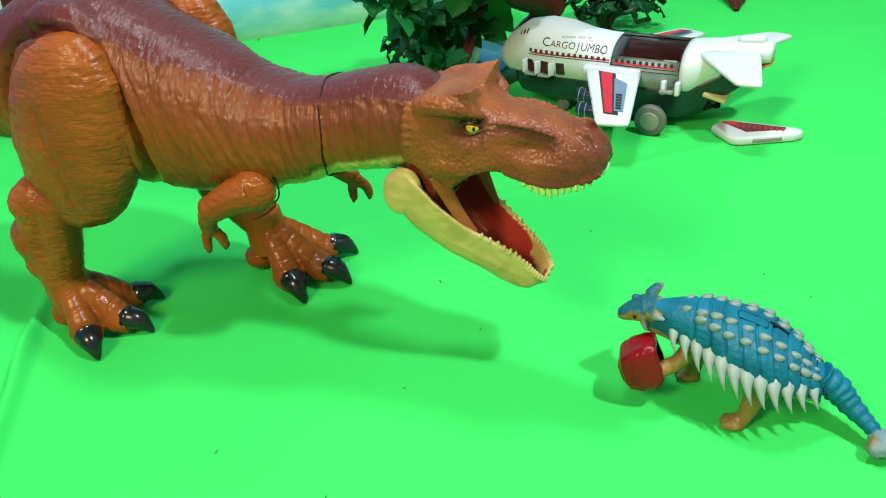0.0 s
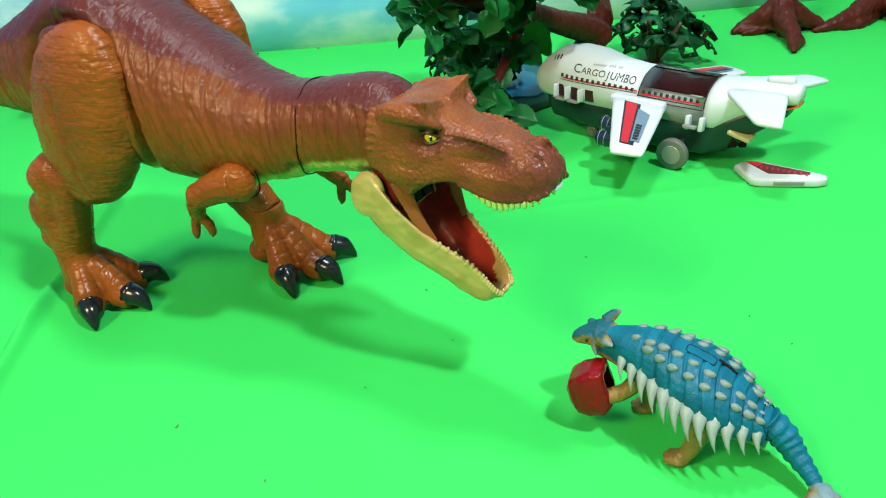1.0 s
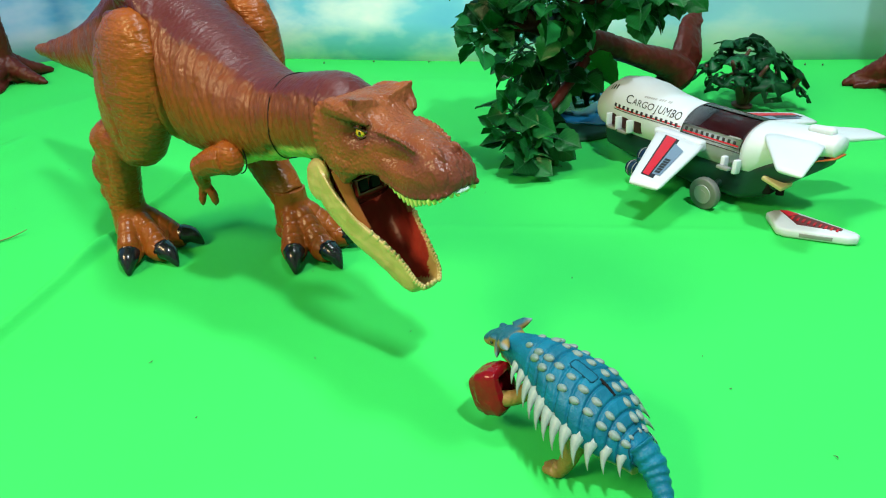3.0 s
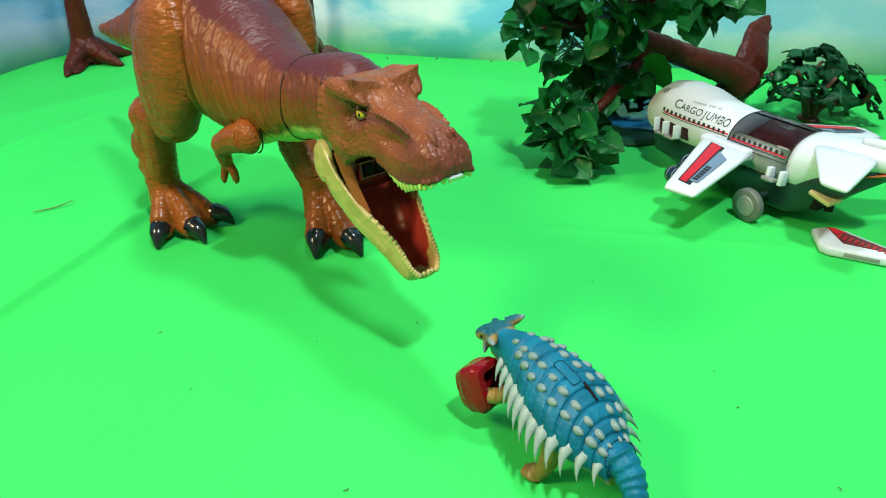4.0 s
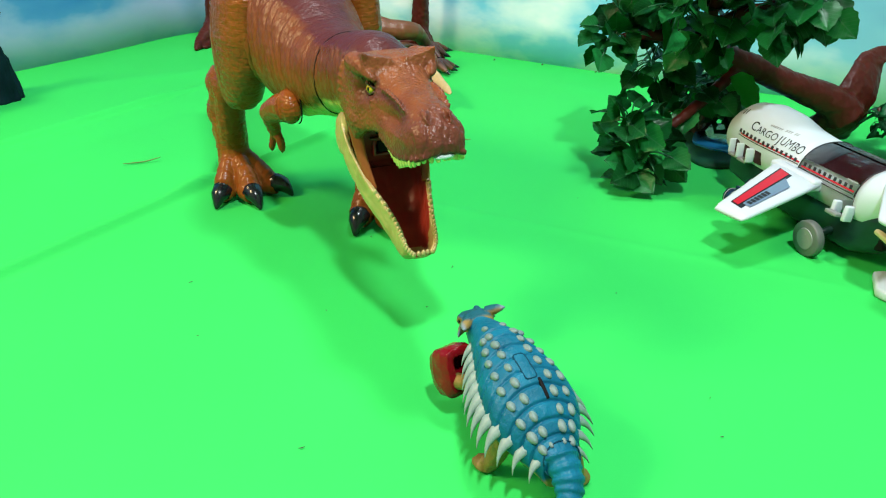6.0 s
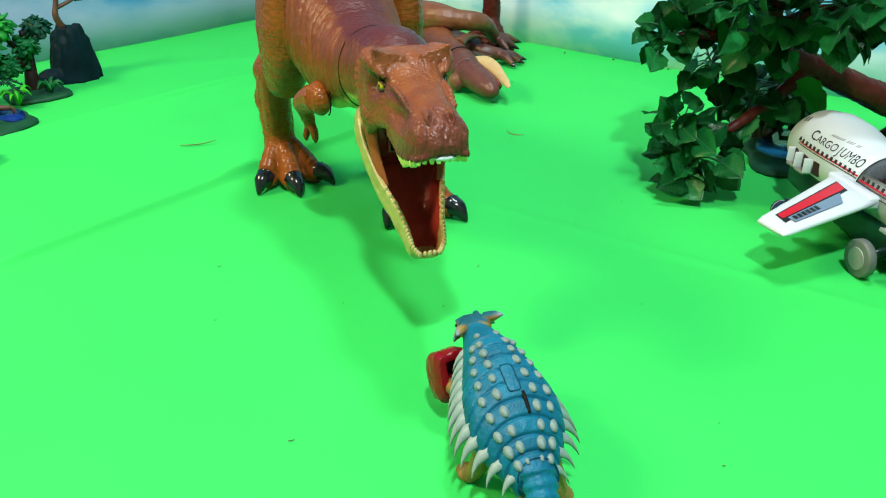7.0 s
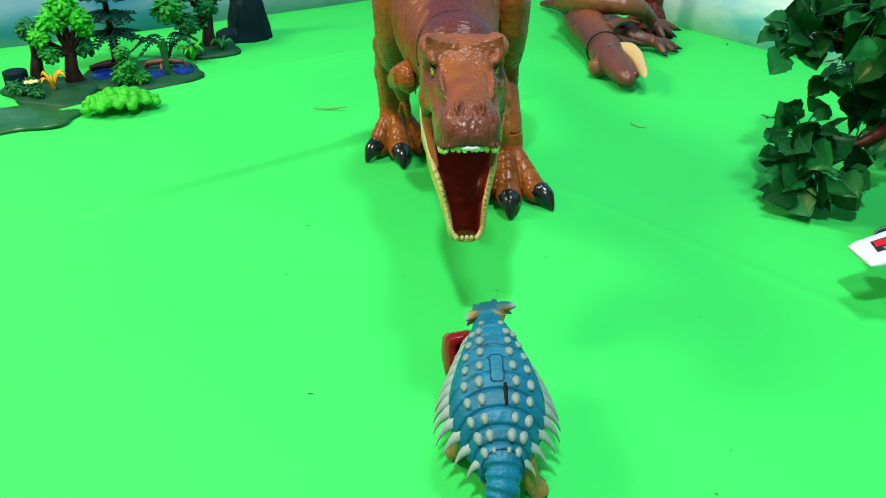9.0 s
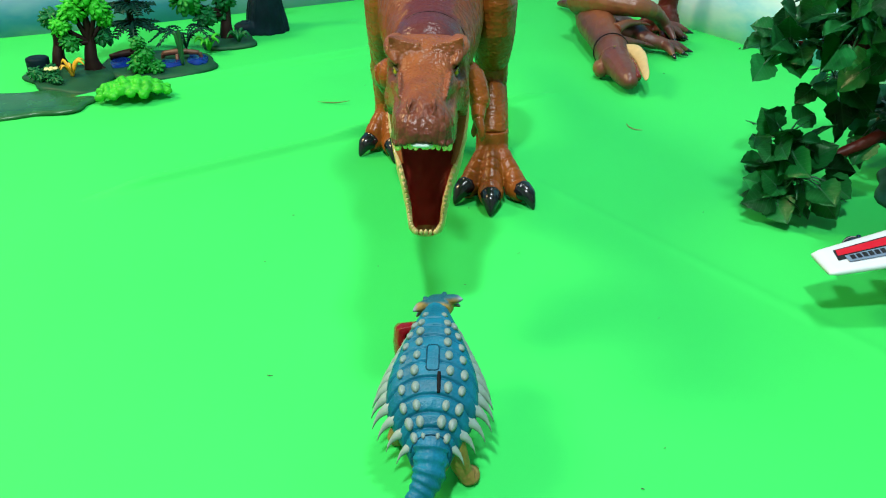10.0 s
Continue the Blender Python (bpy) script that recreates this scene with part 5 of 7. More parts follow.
        for y, x in ((0.082, 0.200), (0.124, 0.182)):
            bm = bmesh.new()
            loft(bm, [oval((x + dx, y * side, 0.0500), (0, 1, 0), (0, 0, 1), r, r, 20) for dx, r in [(0.020, 0.0075), (0.018, 0.0095), (0.008, 0.0105), (-0.010, 0.0095), (-0.022, 0.006)]])
            box(bm, (x - 0.004, y * side, 0.0610), (0.022, 0.004, 0.012), (0, 0, 0), 0.001)
            pod = part("engine", bm, NAVY, toy, "glossy navy engine pod")
            bm = bmesh.new()
            for dx in (0.014, 0.006):
                ring = oval((x + dx, y * side, 0.0500), (0, 1, 0), (0, 0, 1), 0.0105, 0.0105, 20)
                limb(bm, ring + ring[:1], [0.0006] * 21, 5, 1)
            part("engine_band", bm, PALE, pod, "thin pale band")
        c = (0.123, 0.068 * side, 0.0212)
        wheel(toy, c, 0.0210, 0.010, "grey main wheel")
        bm = bmesh.new()
        limb(bm, [(0.123, 0.066 * side, 0.0212), (0.123, 0.030 * side, 0.030)], [0.0045, 0.0055], 12, 1)
        part("axle", bm, UNDER, toy)
        bm = bmesh.new()
        swept(bm, ((0.086, 0.018 * side, 0.100), (0.006, 0.010 * side, 0.103)), ((0.016, 0.092 * side, 0.093), (-0.014, 0.088 * side, 0.092)), (0.0060, 0.0038))
        part("tailplane", bm, WHITE, toy)
    wheel(toy, (0.262, 0.030, 0.009), 0.009, 0.006, "small nose wheel")
    wheel(toy, (0.262, -0.030, 0.009), 0.009, 0.006, "small nose wheel")
    bm = bmesh.new()
    limb(bm, [(0.262, -0.03, 0.009), (0.262, 0.03, 0.009)], [0.003, 0.003], 8, 1)
    box(bm, (0.262, 0, 0.014), (0.014, 0.03, 0.014), (0, 0, 0), 0.002)
    part("nose_gear", bm, UNDER, toy)
    bm = bmesh.new()
    box(bm, (0.020, 0, 0.1145), (0.034, 0.013, 0.013), (0, 6, 0), 0.0055, 4)
    part("fin_socket", bm, WHITE, toy, "white stub where the tail fin plugs in")
    for x in (0.112, 0.094):
        bm = bmesh.new()
        box(bm, (x + 0.002, 0.0475, 0.060), (0.006, 0.012, 0.018), (10, 0, 0), 0.0015)
        part("hinge_lug", bm, WHITE, toy)
    bm = bmesh.new()
    box(bm, (0.108, 0.056, 0.0575), (0.017, 0.010, 0.0045), (12, 0, 0), 0.001)
    part("latch", bm, PALE, toy, "grey side latch")
    return toy


def tail_fin():
    fin = thing("tail_fin", Matrix.Identity(4), "detached white toy tail fin with a dark red sticker, lying flat", "toy part")
    out = [(0.3255, 1.0135), (0.333, 1.0225), (0.345, 1.0275), (0.362, 1.0215), (0.425, 0.9920), (0.4305, 0.9855), (0.4285, 0.9775), (0.418, 0.9735), (0.350, 0.9725), (0.3405, 0.9770)]
    bm = bmesh.new()
    slab(bm, out, 0.0012, 0.0125, 0.0030)
    body = part("fin_body", bm, WHITE, fin)
    bm = bmesh.new()
    slab(bm, [(0.341, 1.0215), (0.349, 1.0225), (0.412, 0.9925), (0.410, 0.9865), (0.362, 0.9885)], 0.0122, 0.0131)
    dark = part("sticker", bm, MAROON_IN, fin, "dark maroon sticker", smooth=False)
    bm = bmesh.new()
    slab(bm, [(0.340, 1.0220), (0.349, 1.0232), (0.362, 1.0165), (0.352, 1.0080)], 0.0126, 0.0135)
    part("sticker", bm, RED_INK, fin, "bright red corner of the sticker", smooth=False)
    bm = bmesh.new()
    for k in range(9):
        x, y = 0.356 + 0.0062 * k, 1.0085 - 0.0025 * k
        w = 0.0042 - 0.00015 * k
        slab(bm, [(x, y), (x + 0.0024, y + 0.0005), (x + 0.0024 - w * 0.5, y - w * 2.0), (x - w * 0.5, y - w * 2.0)], 0.0130, 0.0139)
    part("sticker_bars", bm, RED_INK, fin, "row of red marks", smooth=False)
    bm = bmesh.new()
    box(bm, (0.3840, 0.9738, 0.0068), (0.036, 0.003, 0.0050), (0, 0, 0.5), 0.0006)
    part("slot", bm, PALE, fin, "grey mounting slot")


plane()
tail_fin()

# ---- trees: brown root-footed trunks, and one that has toppled with its ivy crown ----
BARK = material("maroon_bark", (0.062, 0.0100, 0.006), rough=0.42, vary=0.2, scale=60, fine=500, bump=0.6, depth=0.0012, stretch=(60, 60, 18), wear=0.1, spec=0.20)
TWIG = material("brown_twig", (0.085, 0.032, 0.018), rough=0.5, vary=0.2, scale=80, bump=0.4)


def leaf_material():
    """Waxy ivy: dark green blades with paler midrib and side veins, each blade a little different."""
    mat = material("ivy_leaf", (0.009, 0.135, 0.030), rough=0.30, vary=0.2, scale=2.2, fine=11, bump=0.25, depth=0.0008, jitter=0.4, wear=0.06, spec=0.17)
    nodes, link = mat.node_tree.nodes, mat.node_tree.links.new
    bsdf = nodes["Principled BSDF"]
    base = bsdf.inputs["Base Color"].links[0].from_socket
    sep = nodes.new("ShaderNodeSeparateXYZ")
    link(nodes.new("ShaderNodeTexCoord").outputs["Object"], sep.inputs[0])

    def maths(op, a, b=0.0):
        n = nodes.new("ShaderNodeMath")
        n.operation = op
        for sock, v in zip(n.inputs, (a, b)):
            if isinstance(v, (int, float)):
                sock.default_value = v
            else:
                link(v, sock)
        return n.outputs[0]

    side = maths("ABSOLUTE", sep.outputs[1])
    rib = maths("LESS_THAN", side, 0.022)
    wave = maths("SINE", maths("MULTIPLY", maths("SUBTRACT", sep.outputs[0], maths("MULTIPLY", side, 0.8)), 38.0))
    vein = maths("MULTIPLY", maths("GREATER_THAN", wave, 0.90), 0.6)
    mix = nodes.new("ShaderNodeMix")
    mix.data_type = "RGBA"
    link(maths("MULTIPLY", maths("MAXIMUM", rib, vein), 0.55), mix.inputs[0])
    link(base, mix.inputs[6])
    mix.inputs[7].default_value = (0.045, 0.20, 0.085, 1)
    link(mix.outputs[2], bsdf.inputs["Base Color"])
    return mat


LEAF = leaf_material()
LEAF_LIGHT = material("ivy_leaf_light", (0.03, 0.30, 0.03), rough=0.4, vary=0.25, scale=70, bump=0.3)
STALK = material("leaf_stalk", (0.012, 0.10, 0.04), rough=0.45, vary=0.15, bump=0.1)
SHRUB = material("dark_shrub", (0.008, 0.090, 0.028), rough=0.38, vary=0.25, scale=3, fine=16, bump=0.3, depth=0.0010, spec=0.25, jitter=0.3)


def trunk_mesh(height, r, roots, lean=(0, 0), seed=0):
    """A ridged trunk that spreads into pointed roots on the floor."""
    rng = random.Random(seed)
    bm = bmesh.new()
    top = Vector((lean[0], lean[1], height))
    limb(bm, [(0, 0, 0.008), top * 0.12, top * 0.4 + Vector((0.006, -0.004, 0)), top * 0.7 + Vector((-0.004, 0.004, 0)), top], [r * 1.75, r * 1.2, r * 0.95, r * 0.85, r * 0.75], 16)
    for dx, dy in roots:
        d = Vector((dx, dy, 0))
        side = Vector((-dy, dx, 0)).normalized()
        bend = side * rng.uniform(-0.012, 0.012)
        limb(bm, [(0, 0, 0.050), d * 0.25 + Vector((0, 0, 0.034)), d * 0.6 + bend + Vector((0, 0, 0.017)), d * 0.88 + bend * 0.5 + Vector((0, 0, 0.007)), d + Vector((0, 0, 0.004))], [r * 1.25, r * 1.0, r * 0.68, r * 0.40, 0.003], 12)
        limb(bm, [d * 0.2 + Vector((0, 0, 0.010)), d * 0.55 + bend + side * 0.016 + Vector((0, 0, 0.006)), d * 0.82 + side * 0.012 + Vector((0, 0, 0.004))], [r * 0.6, r * 0.42, 0.004], 10)
    me = fuse(bm, 0.0032, 1)
    return shape_skin(me, lambda c, n: 0.002 * wob((c.x, c.y, c.z * 0.35), 75, seed) + 0.0016 * wob(c, 190, seed + 2))


def standing_tree(x, y, height, r, roots, lean=(0, 0), seed=0):
    ob = part_mesh("tree_trunk", trunk_mesh(height, r, roots, lean, seed), BARK)
    ob.matrix_world = pose(x, y, 0)
    return tagged(ob, "reddish-brown plastic tree trunk standing on spread roots", "toy tree", "root-footed tree trunks")


standing_tree(0.482, 1.620, 0.42, 0.021, [(-0.085, -0.018), (0.002, -0.135), (0.095, -0.005), (0.03, 0.07)], (0.012, 0.02), 1)
standing_tree(0.705, 1.725, 0.42, 0.025, [(-0.165, -0.118), (-0.02, -0.14), (0.095, -0.03), (-0.03, 0.07)], (0.0, 0.02), 2)
standing_tree(-1.235, 1.185, 0.42, 0.021, [(0.065, -0.10), (0.105, 0.015), (0.03, 0.10), (-0.07, 0.02)], (0.02, 0.0), 3)
standing_tree(-0.775, 1.415, 0.42, 0.017, [(0.072, 0.006), (0.125, -0.062), (-0.03, -0.085), (-0.08, 0.02)], (0.0, 0.015), 4)


def leaf_mesh(seed, long=1.0):
    """One heart-shaped ivy leaf with a scalloped rim, folded along its midrib, stem at the origin, pointing along x."""
    rng = random.Random(seed)
    wide = [(0, 0.12), (0.05, 0.36), (0.13, 0.48), (0.25, 0.52), (0.4, 0.50), (0.55, 0.42), (0.7, 0.30), (0.83, 0.17), (0.93, 0.07), (1, 0.004)]
    bm = bmesh.new()
    curl, fold, twist = rng.uniform(0.15, 0.5), rng.uniform(0.1, 0.3), rng.uniform(-0.25, 0.25)
    n = 14
    rows = []
    for i in range(n + 1):
        u = i / n
        row = []
        for q in (-1, -0.66, -0.33, 0, 0.33, 0.66, 1):
            w = lerp(u, wide) * (1 + 0.06 * math.sin(u * 26 + seed + 2 * q))
            x = (u - 0.17 * abs(q) * (1 - u) ** 3) * long
            y = q * w
            z = fold * abs(y) - curl * u * u * 0.45 + twist * y * u + 0.018 * math.sin(11 * x + 5 * abs(q) + seed) * abs(q) - 0.02 * (q == 0)
            row.append(bm.verts.new((x, y, z)))
        rows.append(row)
    for a, b in zip(rows, rows[1:]):
        for k in range(6):
            bm.faces.new((a[k], b[k], b[k + 1], a[k + 1]))
    bmesh.ops.solidify(bm, geom=bm.faces[:], thickness=0.012)
    me = bpy.data.meshes.new("leaf")
    bm.to_mesh(me)
    bm.free()
    me.polygons.foreach_set("use_smooth", [True] * len(me.polygons))
    me.set_sharp_from_angle(angle=0.9)
    return me


LEAVES = [leaf_mesh(k) for k in range(5)]
HUBS = [((-0.076, 1.099, 0.189), 12, 0.052, 0.046), ((-0.004, 1.083, 0.046), 11, 0.050, 0.048), ((-0.030, 1.086, 0.036), 7, 0.044, 0.048), ((-0.020, 1.070, 0.085), 9, 0.046, 0.050), ((0.002, 1.056, 0.024), 5, 0.034, 0.050),
        ((0.000, 1.195, 0.112), 10, 0.05, 0.05), ((-0.045, 1.150, 0.150), 13, 0.055, 0.048), ((0.030, 1.160, 0.200), 7, 0.05, 0.048), ((-0.060, 1.130, 0.245), 12, 0.055, 0.048), ((0.005, 1.120, 0.235), 12, 0.055, 0.05),
        ((0.060, 1.165, 0.235), 12, 0.055, 0.05), ((0.115, 1.150, 0.245), 12, 0.056, 0.05), ((0.150, 1.175, 0.262), 10, 0.052, 0.05), ((0.040, 1.110, 0.285), 12, 0.06, 0.05), ((0.100, 1.130, 0.300), 12, 0.06, 0.05), ((-0.030, 1.130, 0.300), 12, 0.06, 0.05)]


def fallen_tree():
    tree = thing("fallen_tree", Matrix.Identity(4), "toppled toy tree with dark green ivy leaves and reddish-brown trunk", "toy tree")
    bm = bmesh.new()
    limb(bm, [(0.150, 1.390, 0.060), (0.132, 1.372, 0.084), (0.085, 1.312, 0.115), (0.039, 1.255, 0.147), (-0.005, 1.200, 0.172), (-0.030, 1.165, 0.190)], [0.029, 0.024, 0.0185, 0.0172, 0.016, 0.013], 16)
    for tip, up in [((0.158, 1.487, 0.150), 0.02), ((0.135, 1.470, 0.004), 0), ((0.085, 1.400, 0.004), 0)]:
        a, b = Vector((0.146, 1.386, 0.066)), Vector(tip)
        limb(bm, [a, a.lerp(b, 0.3) + Vector((0.004, 0, up * 0.4)), a.lerp(b, 0.65) + Vector((-0.004, 0, up * 0.4)), b], [0.030, 0.033, 0.024, 0.002], 10, 4, 0.45)
        for f, off in ((0.45, (0.012, 0.026, -0.008)), (0.7, (0.010, 0.020, 0.010)), (0.35, (-0.014, -0.020, 0.006))):
            p = a.lerp(b, f)
            q = p + Vector(off)
            if q.z > 0.006:
                limb(bm, [p, p.lerp(q, 0.6), q], [0.012, 0.008, 0.001], 8, 3, 0.6)
    limb(bm, [(0.039, 1.255, 0.147), (0.030, 1.215, 0.120), (0.012, 1.155, 0.085), (-0.008, 1.100, 0.055)], [0.011, 0.009, 0.0075, 0.005], 10)
    limb(bm, [(-0.005, 1.200, 0.172), (0.020, 1.165, 0.205), (0.050, 1.130, 0.255), (0.070, 1.120, 0.290)], [0.012, 0.010, 0.008, 0.005], 10)
    limb(bm, [(-0.020, 1.175, 0.186), (-0.050, 1.135, 0.190), (-0.070, 1.105, 0.190)], [0.010, 0.007, 0.004], 10)
    limb(bm, [(0.020, 1.165, 0.205), (0.080, 1.160, 0.235), (0.140, 1.170, 0.255)], [0.009, 0.007, 0.004], 10)
    limb(bm, [(-0.020, 1.175, 0.186), (-0.045, 1.140, 0.230), (-0.045, 1.130, 0.280)], [0.009, 0.007, 0.004], 10)
    part_mesh("trunk", shape_skin(fuse(bm, 0.0028, 1), lambda c, n: 0.0010 * wob((c.x, c.y, c.z), 90, 4) + 0.0009 * wob(c, 210, 6)), BARK, tree, "reddish-brown trunk and root spurs")
    rng = random.Random(11)
    for k, (hub, count, reach, size) in enumerate(HUBS):
        hub = Vector(hub)
        bm = bmesh.new()
        egg(bm, hub, (0.006, 0.006, 0.005), seg=8)
        made = []
        for i in range(round(count * 1.85)):
            for _ in range(30):
                d = Vector((rng.gauss(0, 1), rng.gauss(0, 1), rng.gauss(0, 0.8))).normalized()
                base = hub + d * reach * rng.uniform(0.3, 1.0)
                tip = base + (d * 1.0 + Vector((rng.uniform(-0.4, 0.4), rng.uniform(-0.4, 0.4), -0.35))).normalized() * size
                if min(base.z, tip.z) > 0.007:
                    break
            else:
                continue
            go = (tip - base).normalized()
            up = Vector((0.2 + rng.uniform(-1.0, 1.0), -0.45 + rng.uniform(-0.9, 0.9), 1.0 + rng.uniform(-0.4, 0.4))).normalized()
            y_ax = up.cross(go).normalized()
            z_ax = go.cross(y_ax)
            m = Matrix((go, y_ax, z_ax)).transposed().to_4x4()
            s = size * rng.uniform(0.5, 0.76)
            ob = part_mesh("leaf", LEAVES[rng.randrange(5)], LEAF, tree)
            ob.matrix_basis = Matrix.Translation(base) @ m @ Matrix.Diagonal((s, s * 1.15, s, 1))
            limb(bm, [hub, hub.lerp(base, 0.5) + Vector((0, 0, 0.004)), base + go * s * 0.1], [0.0014, 0.0011, 0.0009], 5, 2)
        part("stalk", bm, STALK, tree, "thin green branching leaf stalk")
    bm = bmesh.new()
    bm.from_mesh(LEAVES[2])
    ob = part("leaf", bm, LEAF_LIGHT, tree, "one bright green leaf")
    ob.matrix_basis = Matrix.Translation((0.042, 1.225, 0.122)) @ pose(0, 0, 0, -50, 35, 20) @ Matrix.Diagonal((0.055, 0.055, 0.055, 1))


fallen_tree()


def curl_mesh(seed):
    """One moulded sheet of curly foliage: a lobed, cupped plate with holes in it, one unit in radius."""
    rng = random.Random(seed)
    bm = bmesh.new()
    n, radii = 22, (0.12, 0.35, 0.58, 0.8, 1.0)
    p1, p2, p3 = (rng.uniform(0, 6.3) for _ in range(3))
    rows = []
    for q in radii:
        row = []
        for i in range(n):
            a = 2 * math.pi * i / n
            r = q * (1 + q * (0.20 * math.sin(4 * a + p1) + 0.14 * math.sin(7 * a + p2)))
            row.append(bm.verts.new((r * math.cos(a), r * math.sin(a), -0.42 * q * q + 0.13 * q * math.sin(5 * a + p3) + rng.uniform(-0.03, 0.03))))
        rows.append(row)
    bm.faces.new(rows[0])
    for k, (a, b) in enumerate(zip(rows, rows[1:])):
        for i in range(n):
            if k in (1, 2) and (i + 7 * k + seed) % 8 < 2:
                continue
            bm.faces.new((a[i], b[i], b[(i + 1) % n], a[(i + 1) % n]))
    bmesh.ops.solidify(bm, geom=bm.faces[:], thickness=0.07)
    me = bpy.data.meshes.new("curly_leaf")
    bm.to_mesh(me)
    bm.free()
    return me


CURLS = [curl_mesh(k) for k in range(5)]


def curly_shrub(x, y, radius, height, seed, label, turn=(0, 0, 0)):
    """Twisted brown stems under a dome of curly holed leaves."""
    shrub = thing("shrub", pose(x, y, 0, *turn), label, "toy plant")
    rng = random.Random(seed)
    bm = bmesh.new()
    for k in range(7):
        a = 2 * math.pi * k / 7 + rng.uniform(-0.3, 0.3)
        e = Vector((math.cos(a) * radius * rng.uniform(0.5, 0.95), math.sin(a) * radius * rng.uniform(0.5, 0.95), height * rng.uniform(0.55, 0.85)))
        limb(bm, [(0, 0, 0.002), e * 0.35 + Vector((rng.uniform(-0.016, 0.016), rng.uniform(-0.016, 0.016), 0.004)), e * 0.7 + Vector((rng.uniform(-0.018, 0.018), rng.uniform(-0.018, 0.018), -0.006)), e], [0.0085, 0.0058, 0.0044, 0.0026], 8)
        limb(bm, [e * 0.6, e * 0.75 + Vector((rng.uniform(-0.02, 0.02), rng.uniform(-0.02, 0.02), -0.01)), e * 0.9 + Vector((rng.uniform(-0.02, 0.02), rng.uniform(-0.02, 0.02), -0.012))], [0.0038, 0.0030, 0.0020], 7)
    egg(bm, (0, 0, 0.004), (0.018, 0.016, 0.006))
    part("stem", bm, TWIG, shrub, "twisted brown branching stem")
    for k in range(22):
        a, q = 2.4 * k + rng.uniform(-0.3, 0.3), math.sqrt((k + 0.5) / 22)
        tilt = Vector((math.cos(a) * q * 0.9, math.sin(a) * q * 0.9, 1.0)).normalized()
        ob = part_mesh("leaf", CURLS[k % 5], SHRUB, shrub)
        s = rng.uniform(0.020, 0.031)
        ob.matrix_basis = Matrix.Translation((math.cos(a) * radius * q * 0.86, math.sin(a) * radius * q * 0.86, height * (1 - 0.5 * q ** 2.2) + rng.uniform(-0.010, 0.006))) @ tilt.to_track_quat("Z", "Y").to_matrix().to_4x4() @ pose(0, 0, 0, rng.uniform(-25, 25), rng.uniform(-25, 25), rng.uniform(0, 360)) @ Matrix.Diagonal((s, s, s, 1))
    return shrub


curly_shrub(0.246, 1.440, 0.100, 0.112, 21, "low dark green toy shrub on twisted brown stems beside the plane", (0, 6, 0))
curly_shrub(-0.050, 1.325, 0.085, 0.100, 22, "dark green toy shrub with brown stems under the fallen tree")

POND_BLUE = material("pond_blue", (0.012, 0.14, 0.30), rough=0.18, vary=0.15, scale=30, bump=0.15, depth=0.001)
BANK = material("bank_green_grey", (0.010, 0.065, 0.030), spec=0.15, rough=0.5, vary=0.2, scale=40, fine=300, bump=0.3, wear=0.1)


def blob_outline(cx, cy, rx, ry, seed, n=40, rough=0.12, turn=0.0):
    out = []
    for i in range(n):
        a = 2 * math.pi * i / n
        k = 1 + rough * noise.noise(Vector((math.cos(a) * 1.6 + seed * 5, math.sin(a) * 1.6, seed)))* 1.6
        x, y = math.cos(a) * rx * k, math.sin(a) * ry * k
        out.append((cx + x * math.cos(turn) - y * math.sin(turn), cy + x * math.sin(turn) + y * math.cos(turn)))
    return out


def pad(owner, outline, h, mat, name="base", label=""):
    """A low moulded base with a sloping edge."""
    bm = bmesh.new()
    cx = sum(p[0] for p in outline) / len(outline)
    cy = sum(p[1] for p in outline) / len(outline)
    rings = []
    for k, z in [(1.0, 0.0), (0.995, h * 0.45), (0.95, h * 0.85), (0.88, h), (0.5, h * 1.15), (0.05, h * 1.2)]:
        rings.append([Vector((cx + (x - cx) * k, cy + (y - cy) * k, z)) for x, y in outline])
    loft(bm, rings)
    return part(name, bm, mat, owner, label)


def pond(cx, cy, rx, ry, seed, turn, label):
    ob = thing("toy_pond", Matrix.Identity(4), label, "toy pond")
    pad(ob, blob_outline(cx, cy, rx, ry, seed, turn=turn), 0.009, BANK, "bank", "grey-green moulded bank")
    bm = bmesh.new()
    slab(bm, blob_outline(cx, cy, rx * 0.74, ry * 0.70, seed + 0.5, turn=turn), 0.004, 0.0125, 0.001)
    part("water", bm, POND_BLUE, ob, "glossy blue water")
    return ob


pond(0.020, 1.330, 0.088, 0.112, 1.3, 0.1, "small blue toy pond with a grey-green bank")

# ---- the little grove of moulded toy plants by the side wall ----
BRIGHT = material("bright_foliage", (0.030, 0.40, 0.022), rough=0.45, vary=0.2, scale=60, fine=260, bump=0.5, depth=0.001, spec=0.2)
MIDGREEN = material("mid_foliage", (0.006, 0.120, 0.034), rough=0.45, vary=0.25, scale=60, fine=260, bump=0.5, depth=0.001, spec=0.2)
MIDBRIGHT = material("leaf_green_foliage", (0.012, 0.21, 0.030), rough=0.45, vary=0.2, scale=60, fine=260, bump=0.5, depth=0.001, spec=0.2)
CONIFER = material("blue_green_foliage", (0.0035, 0.045, 0.030), rough=0.5, vary=0.25, scale=60, fine=260, bump=0.5, depth=0.002, cells=140, spec=0.15)
ROCK = material("slate_rock", (0.0035, 0.014, 0.020), rough=0.5, vary=0.3, scale=40, fine=300, bump=0.6, depth=0.003, stretch=(50, 50, 14), spec=0.06)
TRUNK = material("dark_brown_trunk", (0.016, 0.007, 0.006), rough=0.5, vary=0.25, scale=60, bump=0.5, depth=0.001, spec=0.15)
